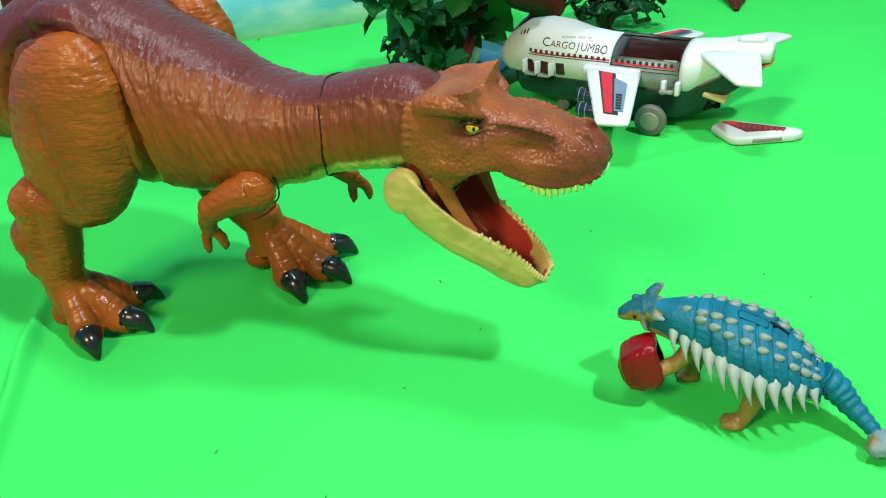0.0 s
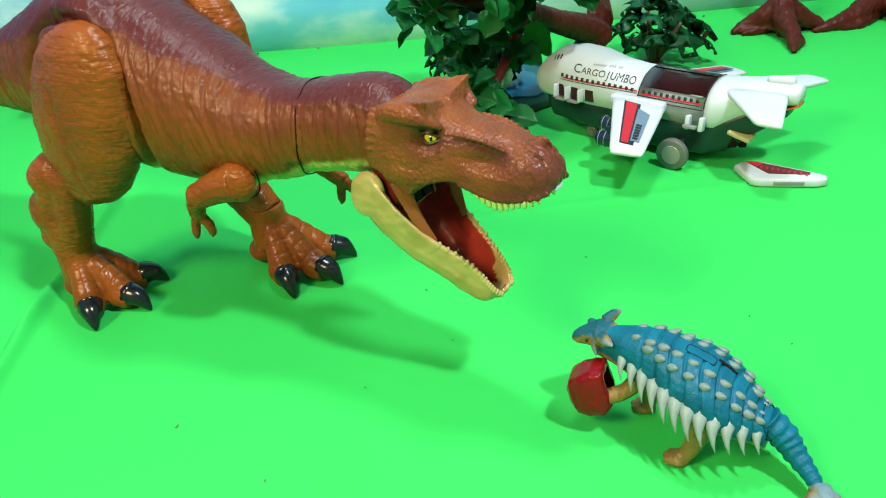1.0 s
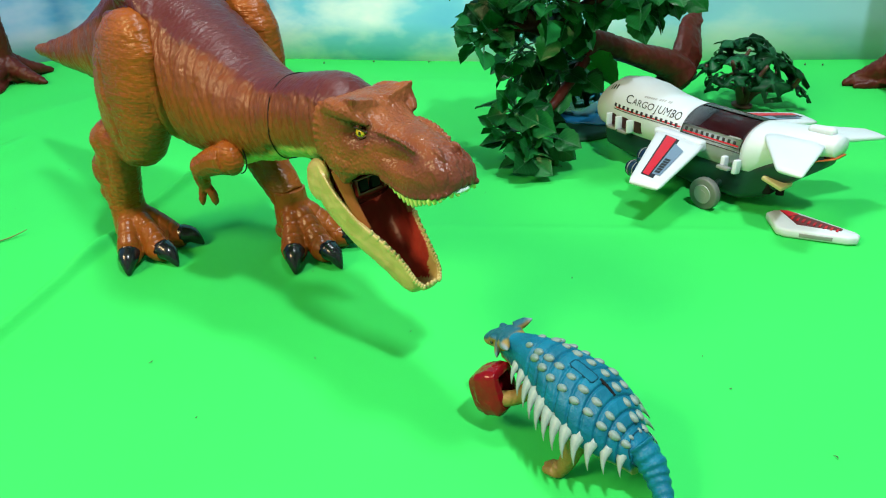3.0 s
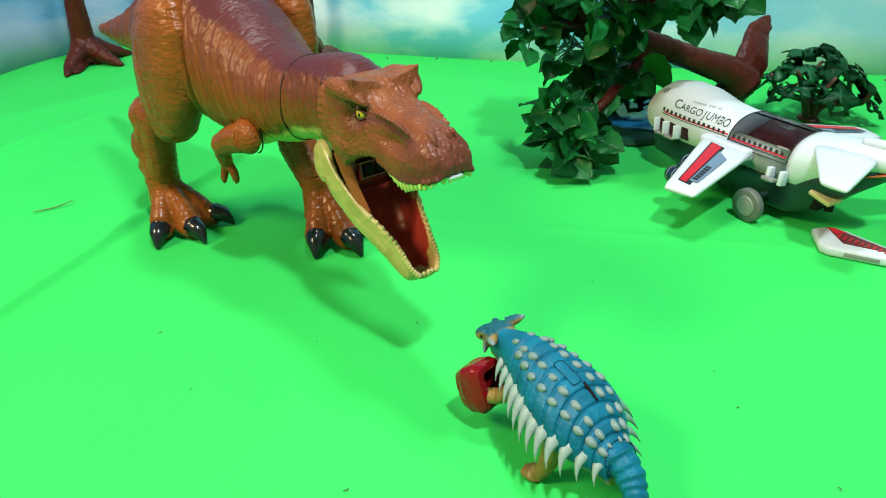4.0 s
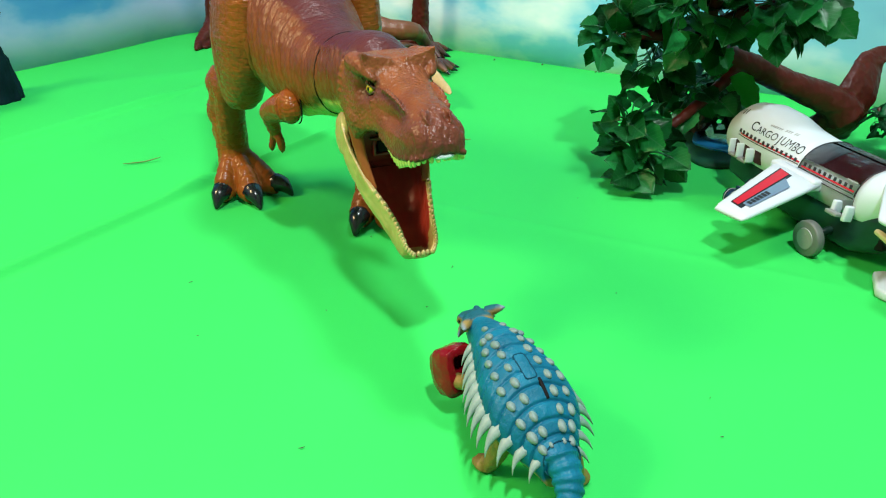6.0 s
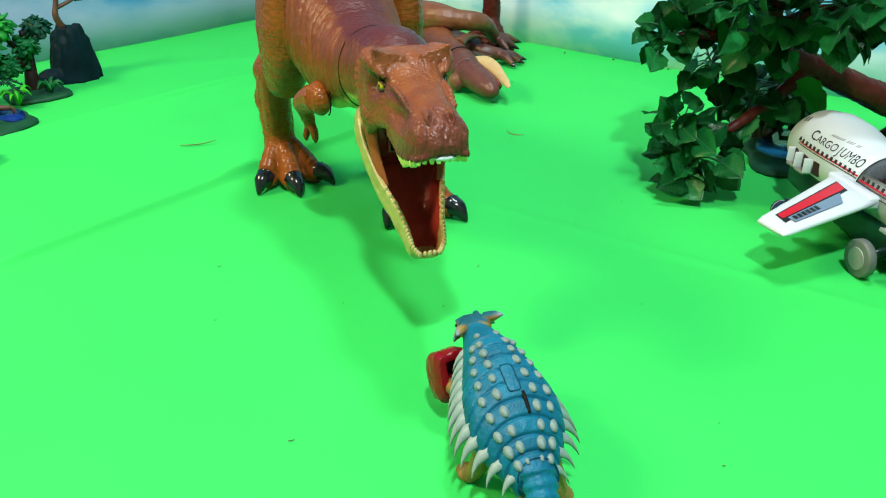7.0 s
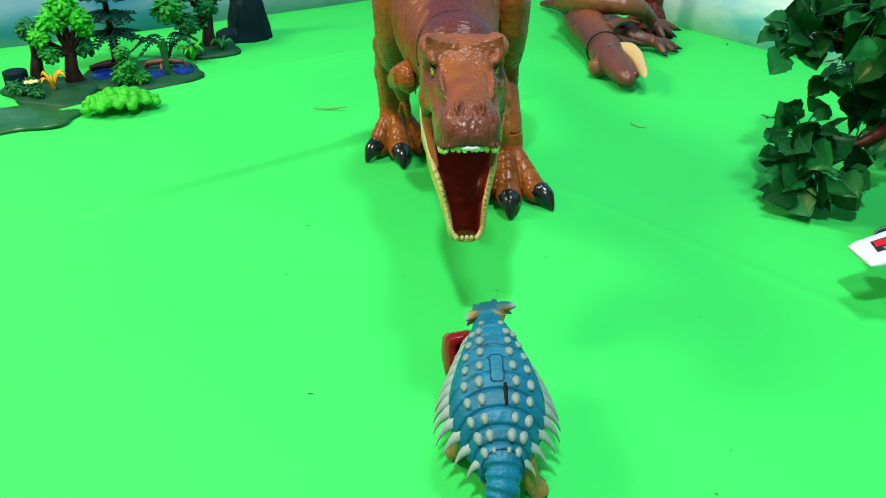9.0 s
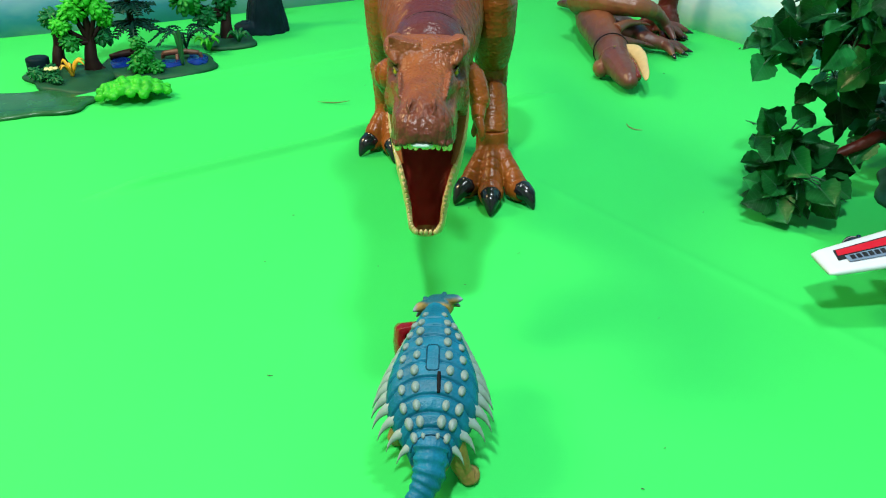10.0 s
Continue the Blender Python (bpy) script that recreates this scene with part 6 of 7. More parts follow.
POOL = material("deep_blue_pool", (0.004, 0.025, 0.20), rough=0.2, vary=0.1, bump=0.05)
YELLOW = material("yellow_flower", (0.62, 0.36, 0.02), rough=0.45, vary=0.15, bump=0.1)
PETAL = material("cream_flower", (0.65, 0.62, 0.28), rough=0.45, vary=0.1, bump=0.1)
GRASSY = material("olive_pad", (0.016, 0.098, 0.034), rough=0.24, vary=0.2, scale=35, fine=300, bump=0.2, spec=0.35)


def foliage(name, clumps, mat, owner, seed, density=1.0, label=""):
    """Clumps of overlapping moulded leaflets round a solid core."""
    rng = random.Random(seed)
    bm = bmesh.new()
    for c, r in clumps:
        c = Vector(c)
        egg(bm, c, (r * 0.72, r * 0.70, r * 0.58), seg=10)
        count = round(44 * density)
        for k in range(count):
            z = 1 - 2 * (k + 0.5) / count
            a = 2.39996 * k + rng.uniform(-0.4, 0.4)
            d = Vector((math.cos(a) * math.sqrt(1 - z * z), math.sin(a) * math.sqrt(1 - z * z), z))
            p = c + Vector((d.x * r * 0.74, d.y * r * 0.72, d.z * r * 0.60)) * rng.uniform(0.85, 1.12)
            go = (d + Vector((rng.uniform(-0.7, 0.7), rng.uniform(-0.7, 0.7), -0.45))).normalized()
            up = (d - go * d.dot(go) + Vector((0, 0, 0.3))).normalized()
            side = up.cross(go).normalized()
            rot = Matrix((go, side, go.cross(side))).transposed().to_4x4()
            s = r * rng.uniform(0.26, 0.42)
            bmesh.ops.create_uvsphere(bm, u_segments=7, v_segments=4, radius=1, matrix=Matrix.Translation(p) @ rot @ Matrix.Diagonal((s, s * 0.62, s * 0.24, 1)))
    return part(name, bm, mat, owner, label)


def lobed_tree(x, y, height, clumps, mat, seed, label, group=""):
    tree = thing("toy_tree", pose(x, y, 0), label, "toy tree", group)
    rng = random.Random(seed)
    bm = bmesh.new()
    limb(bm, [(0, 0, 0), (0.003, -0.002, height * 0.2), (-0.004, 0.003, height * 0.45), (0.002, 0, height * 0.75)], [0.020, 0.0115, 0.0085, 0.005], 10)
    for a in range(5):
        d = Vector((math.cos(a * 1.26), math.sin(a * 1.26), 0))
        limb(bm, [d * 0.004 + Vector((0, 0, 0.012)), d * 0.017 + Vector((0, 0, 0.005)), d * 0.026 + Vector((0, 0, 0.002))], [0.008, 0.005, 0.002], 7)
    for c, r in clumps:
        limb(bm, [(0, 0, height * 0.38), (c[0] * 0.5, c[1] * 0.5, (c[2] + height * 0.36) * 0.5), c], [0.006, 0.0045, 0.003], 7)
    part("trunk", bm, TRUNK, tree, "dark brown branching trunk")
    for k, (c, r) in enumerate(clumps):
        foliage("foliage", [(c, r)], mat[k % len(mat)], tree, seed * 10 + k)
    return tree


def conifer(x, y, height, label):
    tree = thing("toy_conifer", pose(x, y, 0), label, "toy tree")
    bm = bmesh.new()
    limb(bm, [(0, 0, 0), (0.002, 0, height * 0.5), (0, 0, height)], [0.009, 0.006, 0.003], 10)
    part("trunk", bm, TRUNK, tree)
    rng = random.Random(31)
    for k in range(4):
        z = height * (0.30 + 0.20 * k)
        r = 0.058 * (1 - 0.17 * k)
        bm = bmesh.new()
        for i in range(9):
            a = 2 * math.pi * (i + 0.4 * k) / 9
            d = Vector((math.cos(a), math.sin(a), 0))
            reach = r * rng.uniform(0.85, 1.1)
            drop = rng.uniform(-0.010, 0.006)
            limb(bm, [(0, 0, z + 0.010), d * reach * 0.5 + Vector((0, 0, z + 0.009)), d * reach + Vector((0, 0, z + drop))], [0.007, 0.006, 0.002], 7, 3, 0.35)
            for q in (0.35, 0.5, 0.65, 0.8, 0.93):
                for sgn in (-1, 1):
                    side = Vector((-d.y, d.x, 0)) * sgn
                    p = d * reach * q + Vector((0, 0, z + 0.009 + (drop - 0.009) * q * q))
                    long = 0.017 * (1.15 - 0.6 * q)
                    limb(bm, [p, p + side * long * 0.6 + d * 0.004 + Vector((0, 0, 0.001)), p + side * long + d * 0.008 + Vector((0, 0, -0.002))], [0.0030, 0.0036, 0.0008], 6, 2, 0.4)
        part("branch_tier", bm, CONIFER, tree)


conifer(-0.992, 0.348, 0.175, "blue-green tiered toy conifer")
lobed_tree(-0.893, 0.272, 0.15, [((0.004, -0.018, 0.116), 0.027), ((0.0, 0.022, 0.116), 0.026), ((0.01, -0.040, 0.092), 0.022), ((-0.006, 0.032, 0.096), 0.020), ((0.0, 0.004, 0.140), 0.027), ((0.012, -0.030, 0.062), 0.021), ((-0.012, 0.024, 0.062), 0.022)], [BRIGHT, BRIGHT, BRIGHT, BRIGHT, BRIGHT, MIDBRIGHT, MIDGREEN], 41, "bright lime green lobed toy tree on a brown trunk")
# lighter green clumps put the crown's lit left side into the leaf colour
lobed_tree(-1.030, 0.530, 0.15, [((0.03, -0.072, 0.092), 0.034), ((0.028, -0.042, 0.060), 0.026), ((0.0, 0.000, 0.085), 0.028), ((0.0, 0.026, 0.115), 0.028), ((0.012, -0.040, 0.125), 0.032), ((-0.005, -0.010, 0.056), 0.020)], [MIDBRIGHT, MIDGREEN, MIDGREEN, CONIFER, MIDBRIGHT, MIDGREEN], 42, "mid green lobed toy tree in full leaf")
lobed_tree(-0.930, 0.215, 0.12, [((0.0, 0.0, 0.095), 0.024), ((0.012, 0.022, 0.060), 0.017)], [MIDGREEN, BRIGHT], 43, "small dark toy tree behind the brighter one")


def bases():
    ob = pad(None, blob_outline(-0.735, 0.170, 0.062, 0.100, 2.1, rough=0.25, turn=-0.25), 0.007, GRASSY, "ground_pad")
    tagged(ob, "glossy olive green moulded base plate", "toy base", "moulded base plates")
    ob = pad(None, blob_outline(-0.862, 0.232, 0.092, 0.072, 3.3, rough=0.16, turn=0.5), 0.008, BANK, "ground_pad")
    tagged(ob, "dark green moulded base plate under small plants", "toy base", "moulded base plates")
    ob = pad(None, blob_outline(-1.015, 0.528, 0.060, 0.056, 4.4, rough=0.14), 0.008, BANK, "ground_pad")
    tagged(ob, "dark green moulded base plate under a tree", "toy base", "moulded base plates")
    pool = thing("toy_pool", Matrix.Identity(4), "grey-green moulded base with deep blue pools of water", "toy pond")
    pad(pool, blob_outline(-0.893, 0.385, 0.112, 0.092, 5.2, rough=0.14, turn=1.0), 0.009, BANK, "bank")
    for cx, cy, rx, ry in [(-0.905, 0.318, 0.032, 0.020), (-0.868, 0.400, 0.026, 0.030), (-0.880, 0.455, 0.036, 0.020)]:
        bm = bmesh.new()
        slab(bm, blob_outline(cx, cy, rx, ry, cx * 9), 0.006, 0.0118, 0.0008)
        part("water", bm, POOL, pool, "deep blue water")
    # cushion bush
    rng = random.Random(51)
    bm = bmesh.new()
    for k in range(46):
        a, q = 2.4 * k, math.sqrt((k + 0.5) / 46)
        p = (-0.722 + 0.034 * q * math.cos(a), 0.335 + 0.058 * q * math.sin(a), 0.010 + 0.020 * (1 - q * q) + rng.uniform(-0.002, 0.003))
        egg(bm, p, (rng.uniform(0.006, 0.009), rng.uniform(0.008, 0.012), rng.uniform(0.006, 0.009)), (rng.uniform(-20, 20), rng.uniform(-20, 20), rng.uniform(0, 180)), 8)
    ob = part_mesh("bush", shape_skin(fuse(bm, 0.0019, 1), lambda c, n: 0.0006 * wob(c, 200, 2)), BRIGHT)
    tagged(ob, "bright green low cushion-shaped toy bush", "toy bush")
    # small upright bush by the pool
    bush = thing("toy_bush", pose(-0.838, 0.352, 0.006), "green leafy cone-shaped toy bush standing by the pool", "toy bush")
    foliage("foliage", [((0, 0, 0.018), 0.025), ((0.004, 0.010, 0.036), 0.020), ((0, 0.002, 0.056), 0.016), ((0.012, 0.026, 0.014), 0.017)], MIDBRIGHT, bush, 61)
    # rock with a tree stem on it
    bm = bmesh.new()
    rng = random.Random(71)
    for k in range(11):
        a = 2 * math.pi * k / 11
        hh = 0.085 + 0.03 * math.sin(a * 2 + 1) * rng.uniform(0.5, 1)
        x, y = 0.020 * math.cos(a), 0.026 * math.sin(a)
        loft(bm, [oval((x * k2, y * k2, z), (1, 0, 0), (0, 1, 0), r, r, 7, 3) for z, r, k2 in [(0, 0.017, 1.25), (hh * 0.5, 0.014, 1.08), (hh * 0.9, 0.011, 0.95), (hh, 0.007, 0.9)]])
    loft(bm, [oval((0, 0, z), (1, 0, 0), (0, 1, 0), r, r * 1.2, 12) for z, r in [(0, 0.032), (0.05, 0.026), (0.1, 0.018)]])
    loft(bm, [oval((0.012, -0.045, z), (1, 0, 0), (0, 1, 0), r, r * 1.3, 9, 3) for z, r in [(0, 0.022), (0.018, 0.020), (0.026, 0.014)]])
    rock = part_mesh("rock", shape_skin(fuse(bm, 0.0026, 0), lambda c, n: 0.002 * wob((c.x, c.y, c.z * 0.4), 90)), ROCK)
    rock.matrix_world = pose(-1.082, 0.620, 0, 0, 0, 0)
    tagged(rock, "dark slate blue ribbed toy rock", "toy rock")
    tree = thing("toy_tree", pose(-1.082, 0.612, 0.098), "small toy tree with a crooked brown stem growing on the rock", "toy tree")
    bm = bmesh.new()
    limb(bm, [(0, 0, 0), (0.002, -0.008, 0.022), (0, -0.004, 0.04), (0, 0.004, 0.07)], [0.007, 0.006, 0.005, 0.004], 8)
    limb(bm, [(0, -0.004, 0.036), (0.004, 0.02, 0.046), (0.004, 0.034, 0.052)], [0.004, 0.0035, 0.002], 7)
    part("trunk", bm, TWIG, tree, "crooked brown stem")
    foliage("foliage", [((0.004, 0.036, 0.056), 0.014), ((0, 0.004, 0.08), 0.02)], CONIFER, tree, 62)


bases()


def tuft(x, y, n, length, mat, name, label, category, spread=0.6, width=0.0022, seed=0, z=0.008):
    """A tuft of pointed curved blades."""
    rng = random.Random(seed)
    bm = bmesh.new()
    for k in range(n):
        a = 2 * math.pi * k / n + rng.uniform(-0.3, 0.3)
        d = Vector((math.cos(a), math.sin(a), 0))
        L = length * rng.uniform(0.75, 1.1)
        limb(bm, [(0, 0, 0), d * L * 0.25 * spread + Vector((0, 0, L * 0.5)), d * L * 0.65 * spread + Vector((0, 0, L * 0.8)), d * L * spread + Vector((0, 0, L * (0.9 - 0.45 * spread)))], [width, width * 1.4, width * 1.2, 0.0004], 6, 3, 0.4)
    ob = part(name, bm, mat)
    ob.matrix_world = pose(x, y, z)
    return tagged(ob, label, category)



def fern(x, y):
    rng = random.Random(1)
    bm = bmesh.new()
    for k in range(9):
        a = 2 * math.pi * k / 9 + rng.uniform(-0.3, 0.3)
        d = Vector((math.cos(a), math.sin(a), 0))
        side = Vector((-d.y, d.x, 0))
        ps, _ = spline([(0, 0, 0), d * 0.016 + Vector((0, 0, 0.032)), d * 0.040 + Vector((0, 0, 0.038)), d * rng.uniform(0.058, 0.070) + Vector((0, 0, 0.022))], [0] * 4, 4)
        tube(bm, ps, [0.0016] * len(ps), 5)
        for i, p in enumerate(ps[3:]):
            long = 0.013 * (1 - i / 12)
            for sgn in (-1, 1):
                limb(bm, [p, p + side * sgn * long * 0.6 + d * 0.002, p + side * sgn * long + d * 0.004 - Vector((0, 0, 0.003))], [0.0012, 0.0022, 0.0005], 5, 2, 0.4)
    ob = part("fern", bm, CONIFER)
    ob.matrix_world = pose(x, y, 0.008)
    tagged(ob, "dark green arching toy fern", "toy plant")


fern(-0.972, 0.442)
tuft(-0.852, 0.425, 3, 0.075, GRASSY, "reed", "pale green upright toy reeds", "toy plant", 0.12, 0.0035, 2)
tuft(-0.945, 0.482, 8, 0.034, BRIGHT, "grass_tuft", "bright green toy grass tuft", "toy plant", 0.9, 0.003, 3)
tuft(-0.985, 0.545, 8, 0.028, MIDGREEN, "grass_tuft", "green toy grass tuft on a base plate", "toy plant", 1.0, 0.003, 4)
tuft(-0.850, 0.236, 7, 0.036, YELLOW, "flower", "yellow-orange spiky toy flower", "toy plant", 0.7, 0.003, 5)


def ground_plants():
    for k, (x, y, r, mat, label) in enumerate([(-0.858, 0.178, 0.016, MIDGREEN, "dark green low leafy toy plant"), (-0.830, 0.206, 0.015, MIDGREEN, "dark green low leafy toy plant with a cream flower"), (-0.880, 0.200, 0.014, MIDGREEN, "dark green low leafy toy plant")]):
        plant = thing("ground_plant", pose(x, y, 0.008), label, "toy plant", "low leafy plants")
        foliage("foliage", [((0, 0, r * 0.7), r), ((r, r * 0.5, r * 0.5), r * 0.7)], mat, plant, 80 + k, 0.7)
        if k == 1:
            bm = bmesh.new()
            for i in range(6):
                a = i * math.pi / 3
                egg(bm, (0.006 * math.cos(a), 0.008 * math.sin(a), 0.0245), (0.005, 0.004, 0.0018), (0, 0, math.degrees(a)), 8)
            part("flower", bm, PETAL, plant, "cream flower head")
    log = bmesh.new()
    limb(log, [(-0.935, 0.300, 0.014), (-0.945, 0.335, 0.017), (-0.950, 0.372, 0.015)], [0.006, 0.0075, 0.006], 10)
    limb(log, [(-0.945, 0.335, 0.017), (-0.935, 0.345, 0.030)], [0.004, 0.002], 7)
    tagged(part("log", log, TRUNK), "short dark brown toy log", "toy log")
    log = bmesh.new()
    limb(log, [(-0.905, 0.395, 0.020), (-0.895, 0.425, 0.024), (-0.890, 0.460, 0.020)], [0.005, 0.006, 0.004], 10)
    limb(log, [(-0.897, 0.420, 0.022), (-0.885, 0.418, 0.010)], [0.004, 0.003], 7)
    limb(log, [(-0.905, 0.395, 0.020), (-0.910, 0.393, 0.009)], [0.004, 0.003], 7)
    limb(log, [(-0.890, 0.460, 0.020), (-0.888, 0.464, 0.009)], [0.004, 0.003], 7)
    tagged(part("log", log, TWIG), "brown forked toy log lying across the pool", "toy log")
    stump = bmesh.new()
    disc(stump, (-0.915, 0.178, 0.016), (0, 0, 1), 0.020, 0.032, 20, 0.003)
    tagged(part("stump", stump, ROCK), "dark slate toy stump", "toy stump")


ground_plants()

# ---- the smaller toy dinosaur that lies on its side by the back wall ----
HIDE = material("brown_hide", (1, 1, 1), rough=0.42, vary=0.15, scale=60, fine=600, bump=0.5, depth=0.001, attr=True, stretch=(90, 90, 60), wear=0.12)


def fallen_dino():
    toy = thing("toy_dinosaur", Matrix.Identity(4), "smaller brown toy tyrannosaur lying on its side", "toy dinosaur")
    brown, dusk, olive = (0.105, 0.029, 0.018), (0.062, 0.021, 0.018), (0.20, 0.10, 0.02)

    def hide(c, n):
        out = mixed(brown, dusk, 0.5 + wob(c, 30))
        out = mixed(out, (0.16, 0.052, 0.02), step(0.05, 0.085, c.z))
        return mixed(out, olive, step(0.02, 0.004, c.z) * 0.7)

    bm = bmesh.new()
    limb(bm, [(-0.585, 1.172, 0.036), (-0.625, 1.184, 0.042), (-0.685, 1.204, 0.048), (-0.750, 1.228, 0.052), (-0.825, 1.262, 0.052), (-0.905, 1.295, 0.042), (-0.985, 1.31, 0.028), (-1.06, 1.31, 0.012)], [0.029, 0.030, 0.034, 0.039, 0.037, 0.027, 0.017, 0.006], 20, 5, 0.82)
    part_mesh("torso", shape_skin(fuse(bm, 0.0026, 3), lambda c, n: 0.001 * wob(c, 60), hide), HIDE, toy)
    bm = bmesh.new()
    limb(bm, [(-0.592, 1.174, 0.036), (-0.570, 1.164, 0.035), (-0.545, 1.152, 0.034)], [0.0325, 0.031, 0.028], 18, 3, 0.9)
    part_mesh("neck", shape_skin(fuse(bm, 0.0022, 2), None, hide), HIDE, toy)
    bm = bmesh.new()
    ring = oval((-0.589, 1.1725, 0.036), (0.42, 0.9, 0), (0, 0, 1), 0.0325, 0.0325, 24)
    limb(bm, ring + ring[:1], [0.0013] * 25, 6, 1)
    part("neck_seam", bm, DARK, toy, "dark joint line")
    bm = bmesh.new()
    limb(bm, [(-0.562, 1.160, 0.034), (-0.535, 1.150, 0.034), (-0.505, 1.142, 0.032), (-0.472, 1.134, 0.028), (-0.452, 1.129, 0.025)], [0.026, 0.0270, 0.0235, 0.0205, 0.0150], 18, 4, 0.95)
    egg(bm, (-0.545, 1.126, 0.020), (0.018, 0.012, 0.016))
    egg(bm, (-0.454, 1.1295, 0.0245), (0.016, 0.0145, 0.0142))
    head = part_mesh("head", shape_skin(fuse(bm, 0.0019, 2), lambda c, n: 0.001 * wob(c, 90), lambda c, n: mixed((0.11, 0.030, 0.020), olive, step(-0.53, -0.555, c.x) * step(0.05, 0.02, c.z))), HIDE, toy)
    bm = bmesh.new()
    egg(bm, (-0.531, 1.142, 0.0622), (0.0026, 0.0026, 0.0016), seg=10)
    part("eye", bm, material("dull_eye", (0.16, 0.09, 0.03), rough=0.3, bump=0.1), head, "small dull yellow-brown eye")
    bm = bmesh.new()
    limb(bm, [(-0.562, 1.178, 0.048), (-0.535, 1.185, 0.050), (-0.500, 1.178, 0.047), (-0.465, 1.163, 0.042), (-0.437, 1.150, 0.038), (-0.420, 1.141, 0.035)], [0.008, 0.0125, 0.0115, 0.0090, 0.0070, 0.0030], 14, 4, 0.45)
    part_mesh("lower_jaw", shape_skin(fuse(bm, 0.0016, 2), None, lambda c, n: (0.50, 0.37, 0.17)), HIDE, toy, "pale cream lower jaw")
    bm = bmesh.new()
    limb(bm, [(-0.512, 1.164, 0.038), (-0.478, 1.152, 0.035), (-0.446, 1.141, 0.031)], [0.009, 0.009, 0.006], 10)
    part("mouth", bm, MOUTH, toy, "dark red open mouth")
    bm = bmesh.new()
    for k in range(7):
        x, y, z = -0.496 + 0.0074 * k, 1.1560 - 0.0026 * k, 0.0445 - 0.0016 * k
        limb(bm, [(x, y, z), (x + 0.002, y + 0.007, z - 0.001)], [0.0018, 0.0004], 6, 1)
    part("teeth", bm, TOOTH, toy, "row of small pale teeth")
    # both legs thrown out towards the wall
    for z, pts, rad in [(0.09, [(-0.800, 1.222, 0.085), (-0.730, 1.225, 0.094), (-0.690, 1.250, 0.092), (-0.668, 1.290, 0.086), (-0.690, 1.335, 0.064), (-0.700, 1.362, 0.040)], [0.036, 0.030, 0.021, 0.018, 0.014, 0.013]),
                        (0.03, [(-0.800, 1.245, 0.038), (-0.745, 1.275, 0.034), (-0.700, 1.300, 0.030), (-0.665, 1.300, 0.026), (-0.645, 1.325, 0.020)], [0.036, 0.030, 0.020, 0.016, 0.012])]:
        bm = bmesh.new()
        limb(bm, pts, rad, 16)
        end = Vector(pts[-1])
        for d in ((0.035, 0.025, -0.018), (0.02, 0.045, -0.012), (0.045, -0.004, -0.02)):
            q = end + Vector(d)
            q.z = max(q.z, 0.008)
            limb(bm, [end, end.lerp(q, 0.5) + Vector((0, 0, 0.004)), q], [0.011, 0.009, 0.004], 9)
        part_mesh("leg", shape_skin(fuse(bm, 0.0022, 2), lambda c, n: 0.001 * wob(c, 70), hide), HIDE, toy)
        for d in ((0.035, 0.025, -0.018), (0.02, 0.045, -0.012), (0.045, -0.004, -0.02)):
            q = end + Vector(d)
            q.z = max(q.z, 0.008)
            bm = bmesh.new()
            limb(bm, [end.lerp(q, 0.9), q, q + (q - end) * 0.22], [0.005, 0.0045, 0.0006], 8)
            part("claw", bm, CLAW, toy, "black claw")
    for pts in ([(-0.632, 1.205, 0.062), (-0.650, 1.240, 0.066), (-0.662, 1.275, 0.062)], [(-0.632, 1.212, 0.040), (-0.630, 1.245, 0.034), (-0.640, 1.275, 0.026)]):
        bm = bmesh.new()
        limb(bm, pts, [0.012, 0.008, 0.005], 10)
        end = Vector(pts[-1])
        for dx in (-0.006, 0.006):
            limb(bm, [end, end + Vector((dx, 0.012, -0.002)), end + Vector((dx * 1.4, 0.022, -0.006))], [0.004, 0.003, 0.001], 7)
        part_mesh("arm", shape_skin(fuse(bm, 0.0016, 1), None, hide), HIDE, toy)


fallen_dino()

# ---- small litter on the sheet ----
STRAW = material("dry_straw", (0.16, 0.19, 0.05), rough=0.6, vary=0.2, scale=200, bump=0.2)
LINT = material("dark_lint", (0.05, 0.06, 0.04), rough=0.8, vary=0.2, bump=0.1)


def straw(points, r, label):
    bm = bmesh.new()
    limb(bm, points, [r * 0.4, r, r, r * 0.4][: len(points)], 6, 4, 0.5)
    tagged(part("straw", bm, STRAW), label, "straw")


straw([(-0.590, 0.620, 0.003), (-0.583, 0.634, 0.0025), (-0.575, 0.650, 0.003), (-0.566, 0.668, 0.007)], 0.0016, "short dry green-brown grass stalk lying on the sheet")
straw([(-0.325, 1.048, 0.005), (-0.319, 1.0485, 0.0015), (-0.306, 1.052, 0.0012), (-0.298, 1.060, 0.002)], 0.0009, "short curved dry grass stalk lying on the sheet")


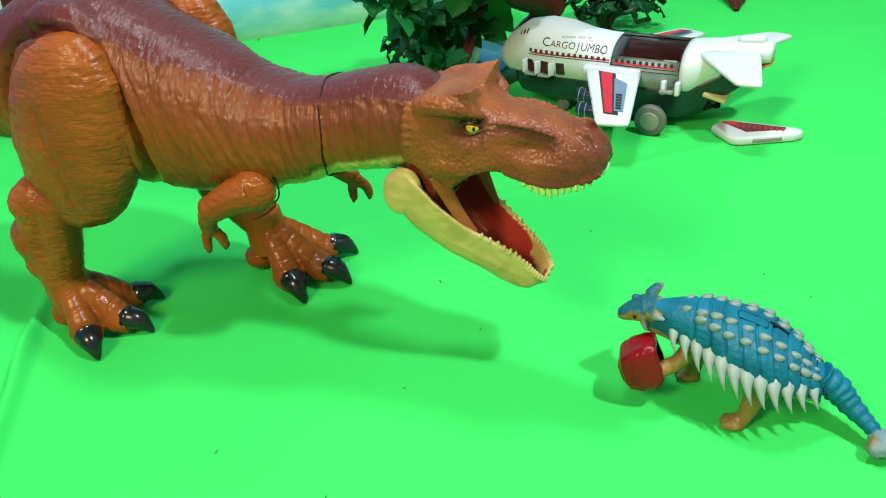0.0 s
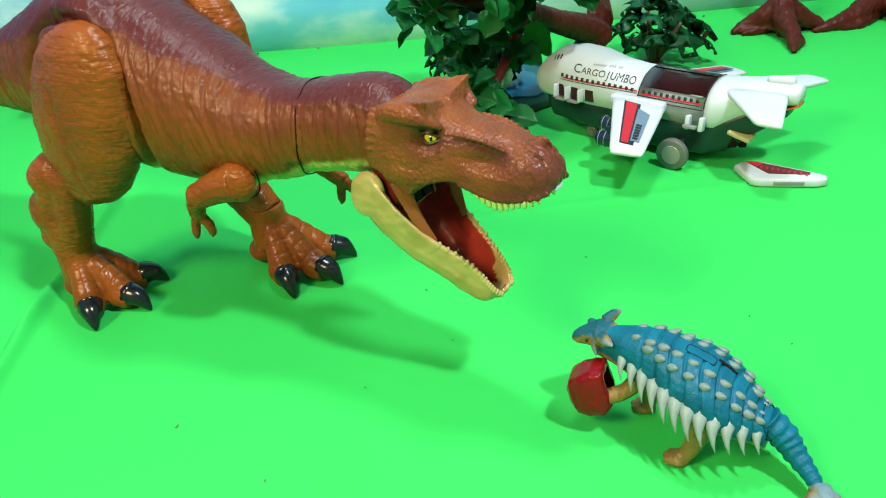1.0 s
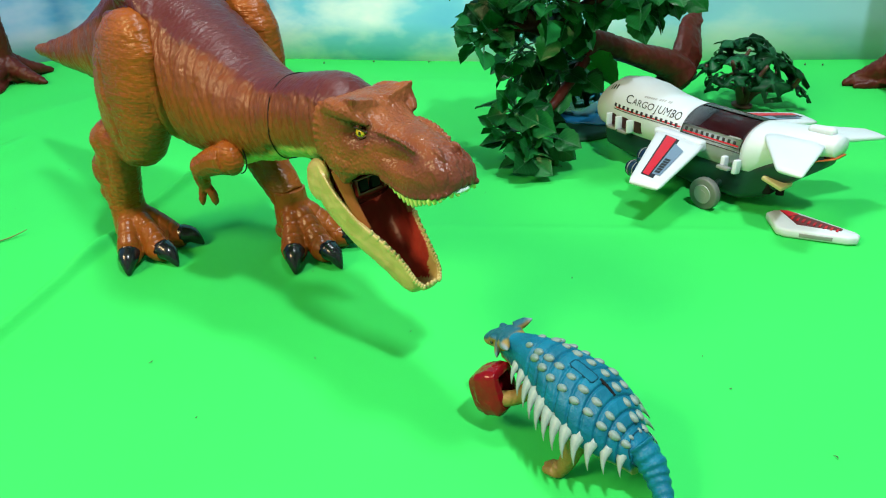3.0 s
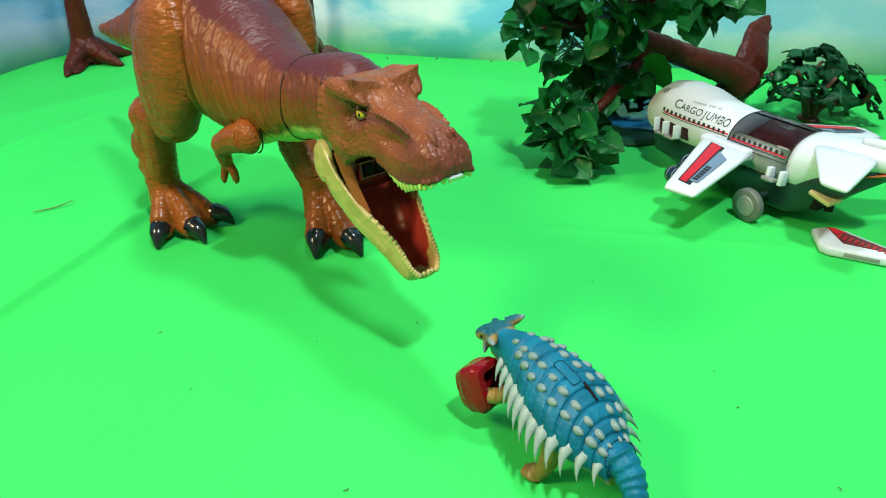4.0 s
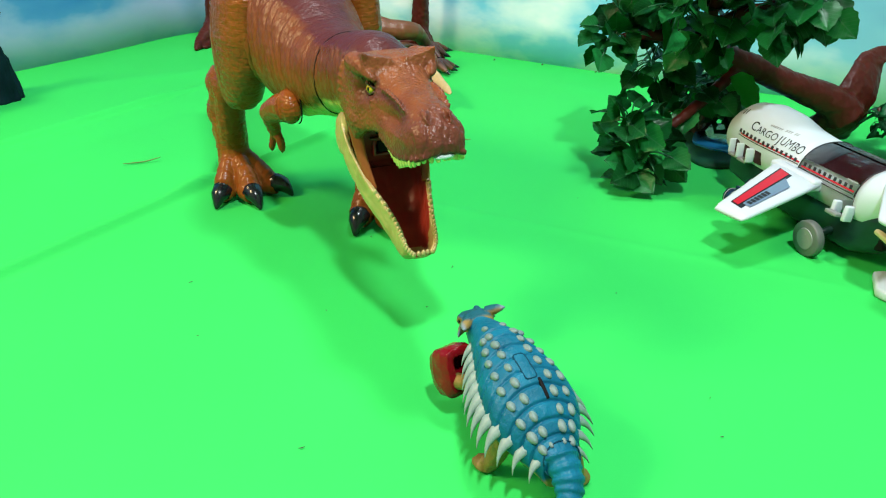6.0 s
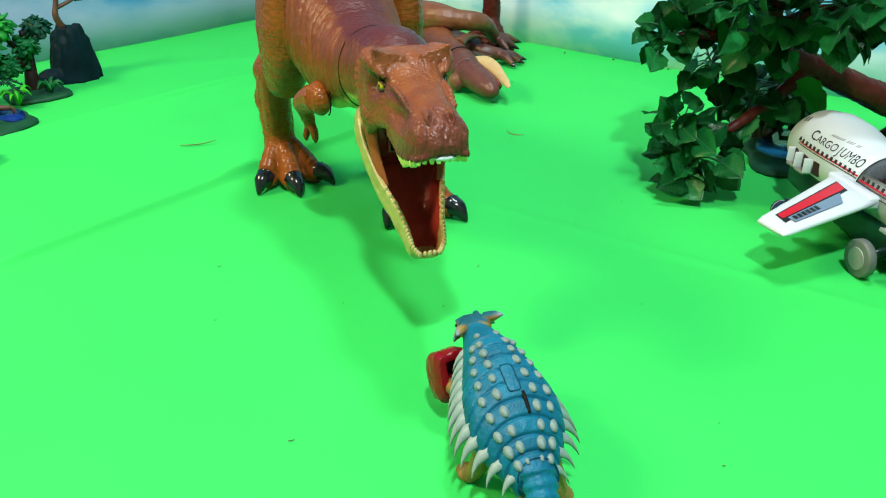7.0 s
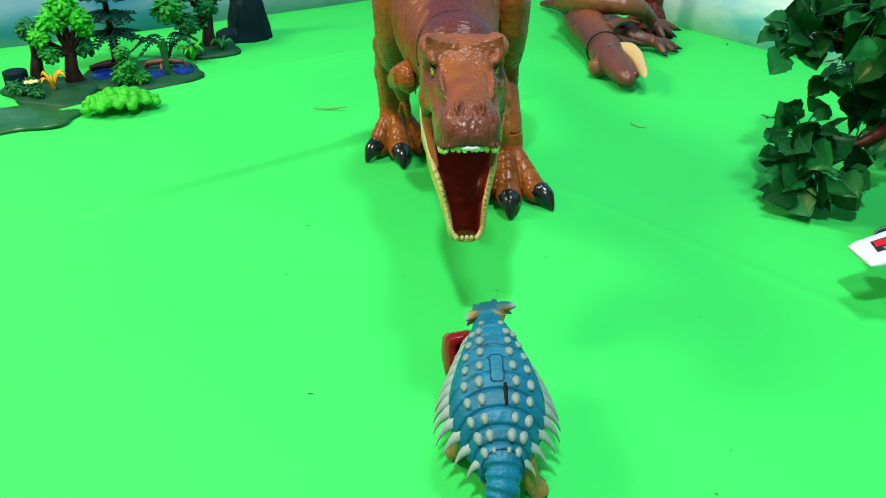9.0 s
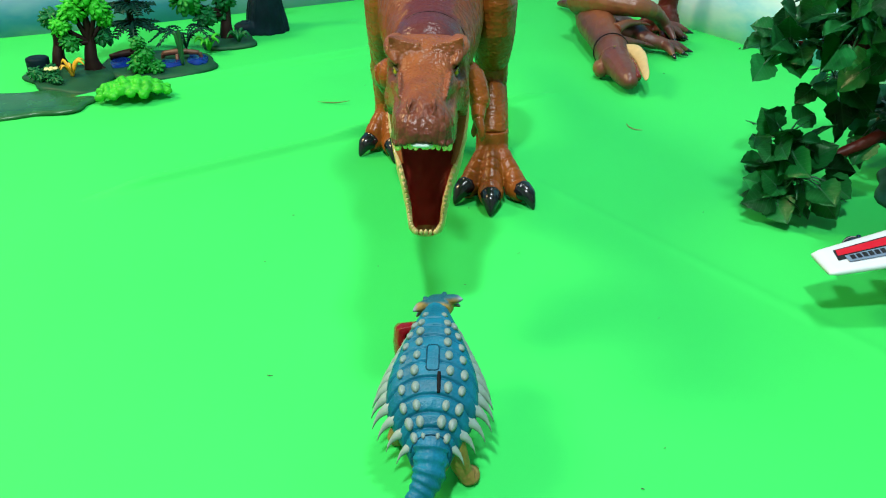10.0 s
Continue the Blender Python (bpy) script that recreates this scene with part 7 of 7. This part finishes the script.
def specks():
    bm = bmesh.new()
    rng = random.Random(9)
    spots = [(-0.046, 0.565), (0.02, 0.64), (-0.02, 0.72), (0.42, 0.60), (0.45, 0.50), (0.33, 0.66), (0.36, 0.45), (0.30, 0.70), (-0.1, 0.45), (-0.2, 0.5), (0.1, 0.42), (-0.45, 1.56), (-0.40, 1.555), (-0.52, 1.53), (0.33, 1.72), (0.36, 1.725), (-0.62, 1.49)]
    spots += [(rng.uniform(-0.7, 0.5), rng.uniform(0.3, 1.4)) for _ in range(7)]
    for k, (x, y) in enumerate(spots):
        a = rng.uniform(0, math.pi)
        l = rng.uniform(0.001, 0.003)
        wide = 0.0028 if y > 1.45 else 0.0005
        limb(bm, [(x, y, 0.0012), (x + l * math.cos(a), y + l * math.sin(a), 0.0018), (x + 2 * l * math.cos(a + 0.5), y + 2 * l * math.sin(a + 0.5), 0.0012)], [wide * 0.5, wide, wide * 0.4], 5, 2, 0.5)
    ob = part("lint", bm, LINT)
    tagged(ob, "scattered dark specks of lint on the green sheet", "lint", kind="stuff")


specks()
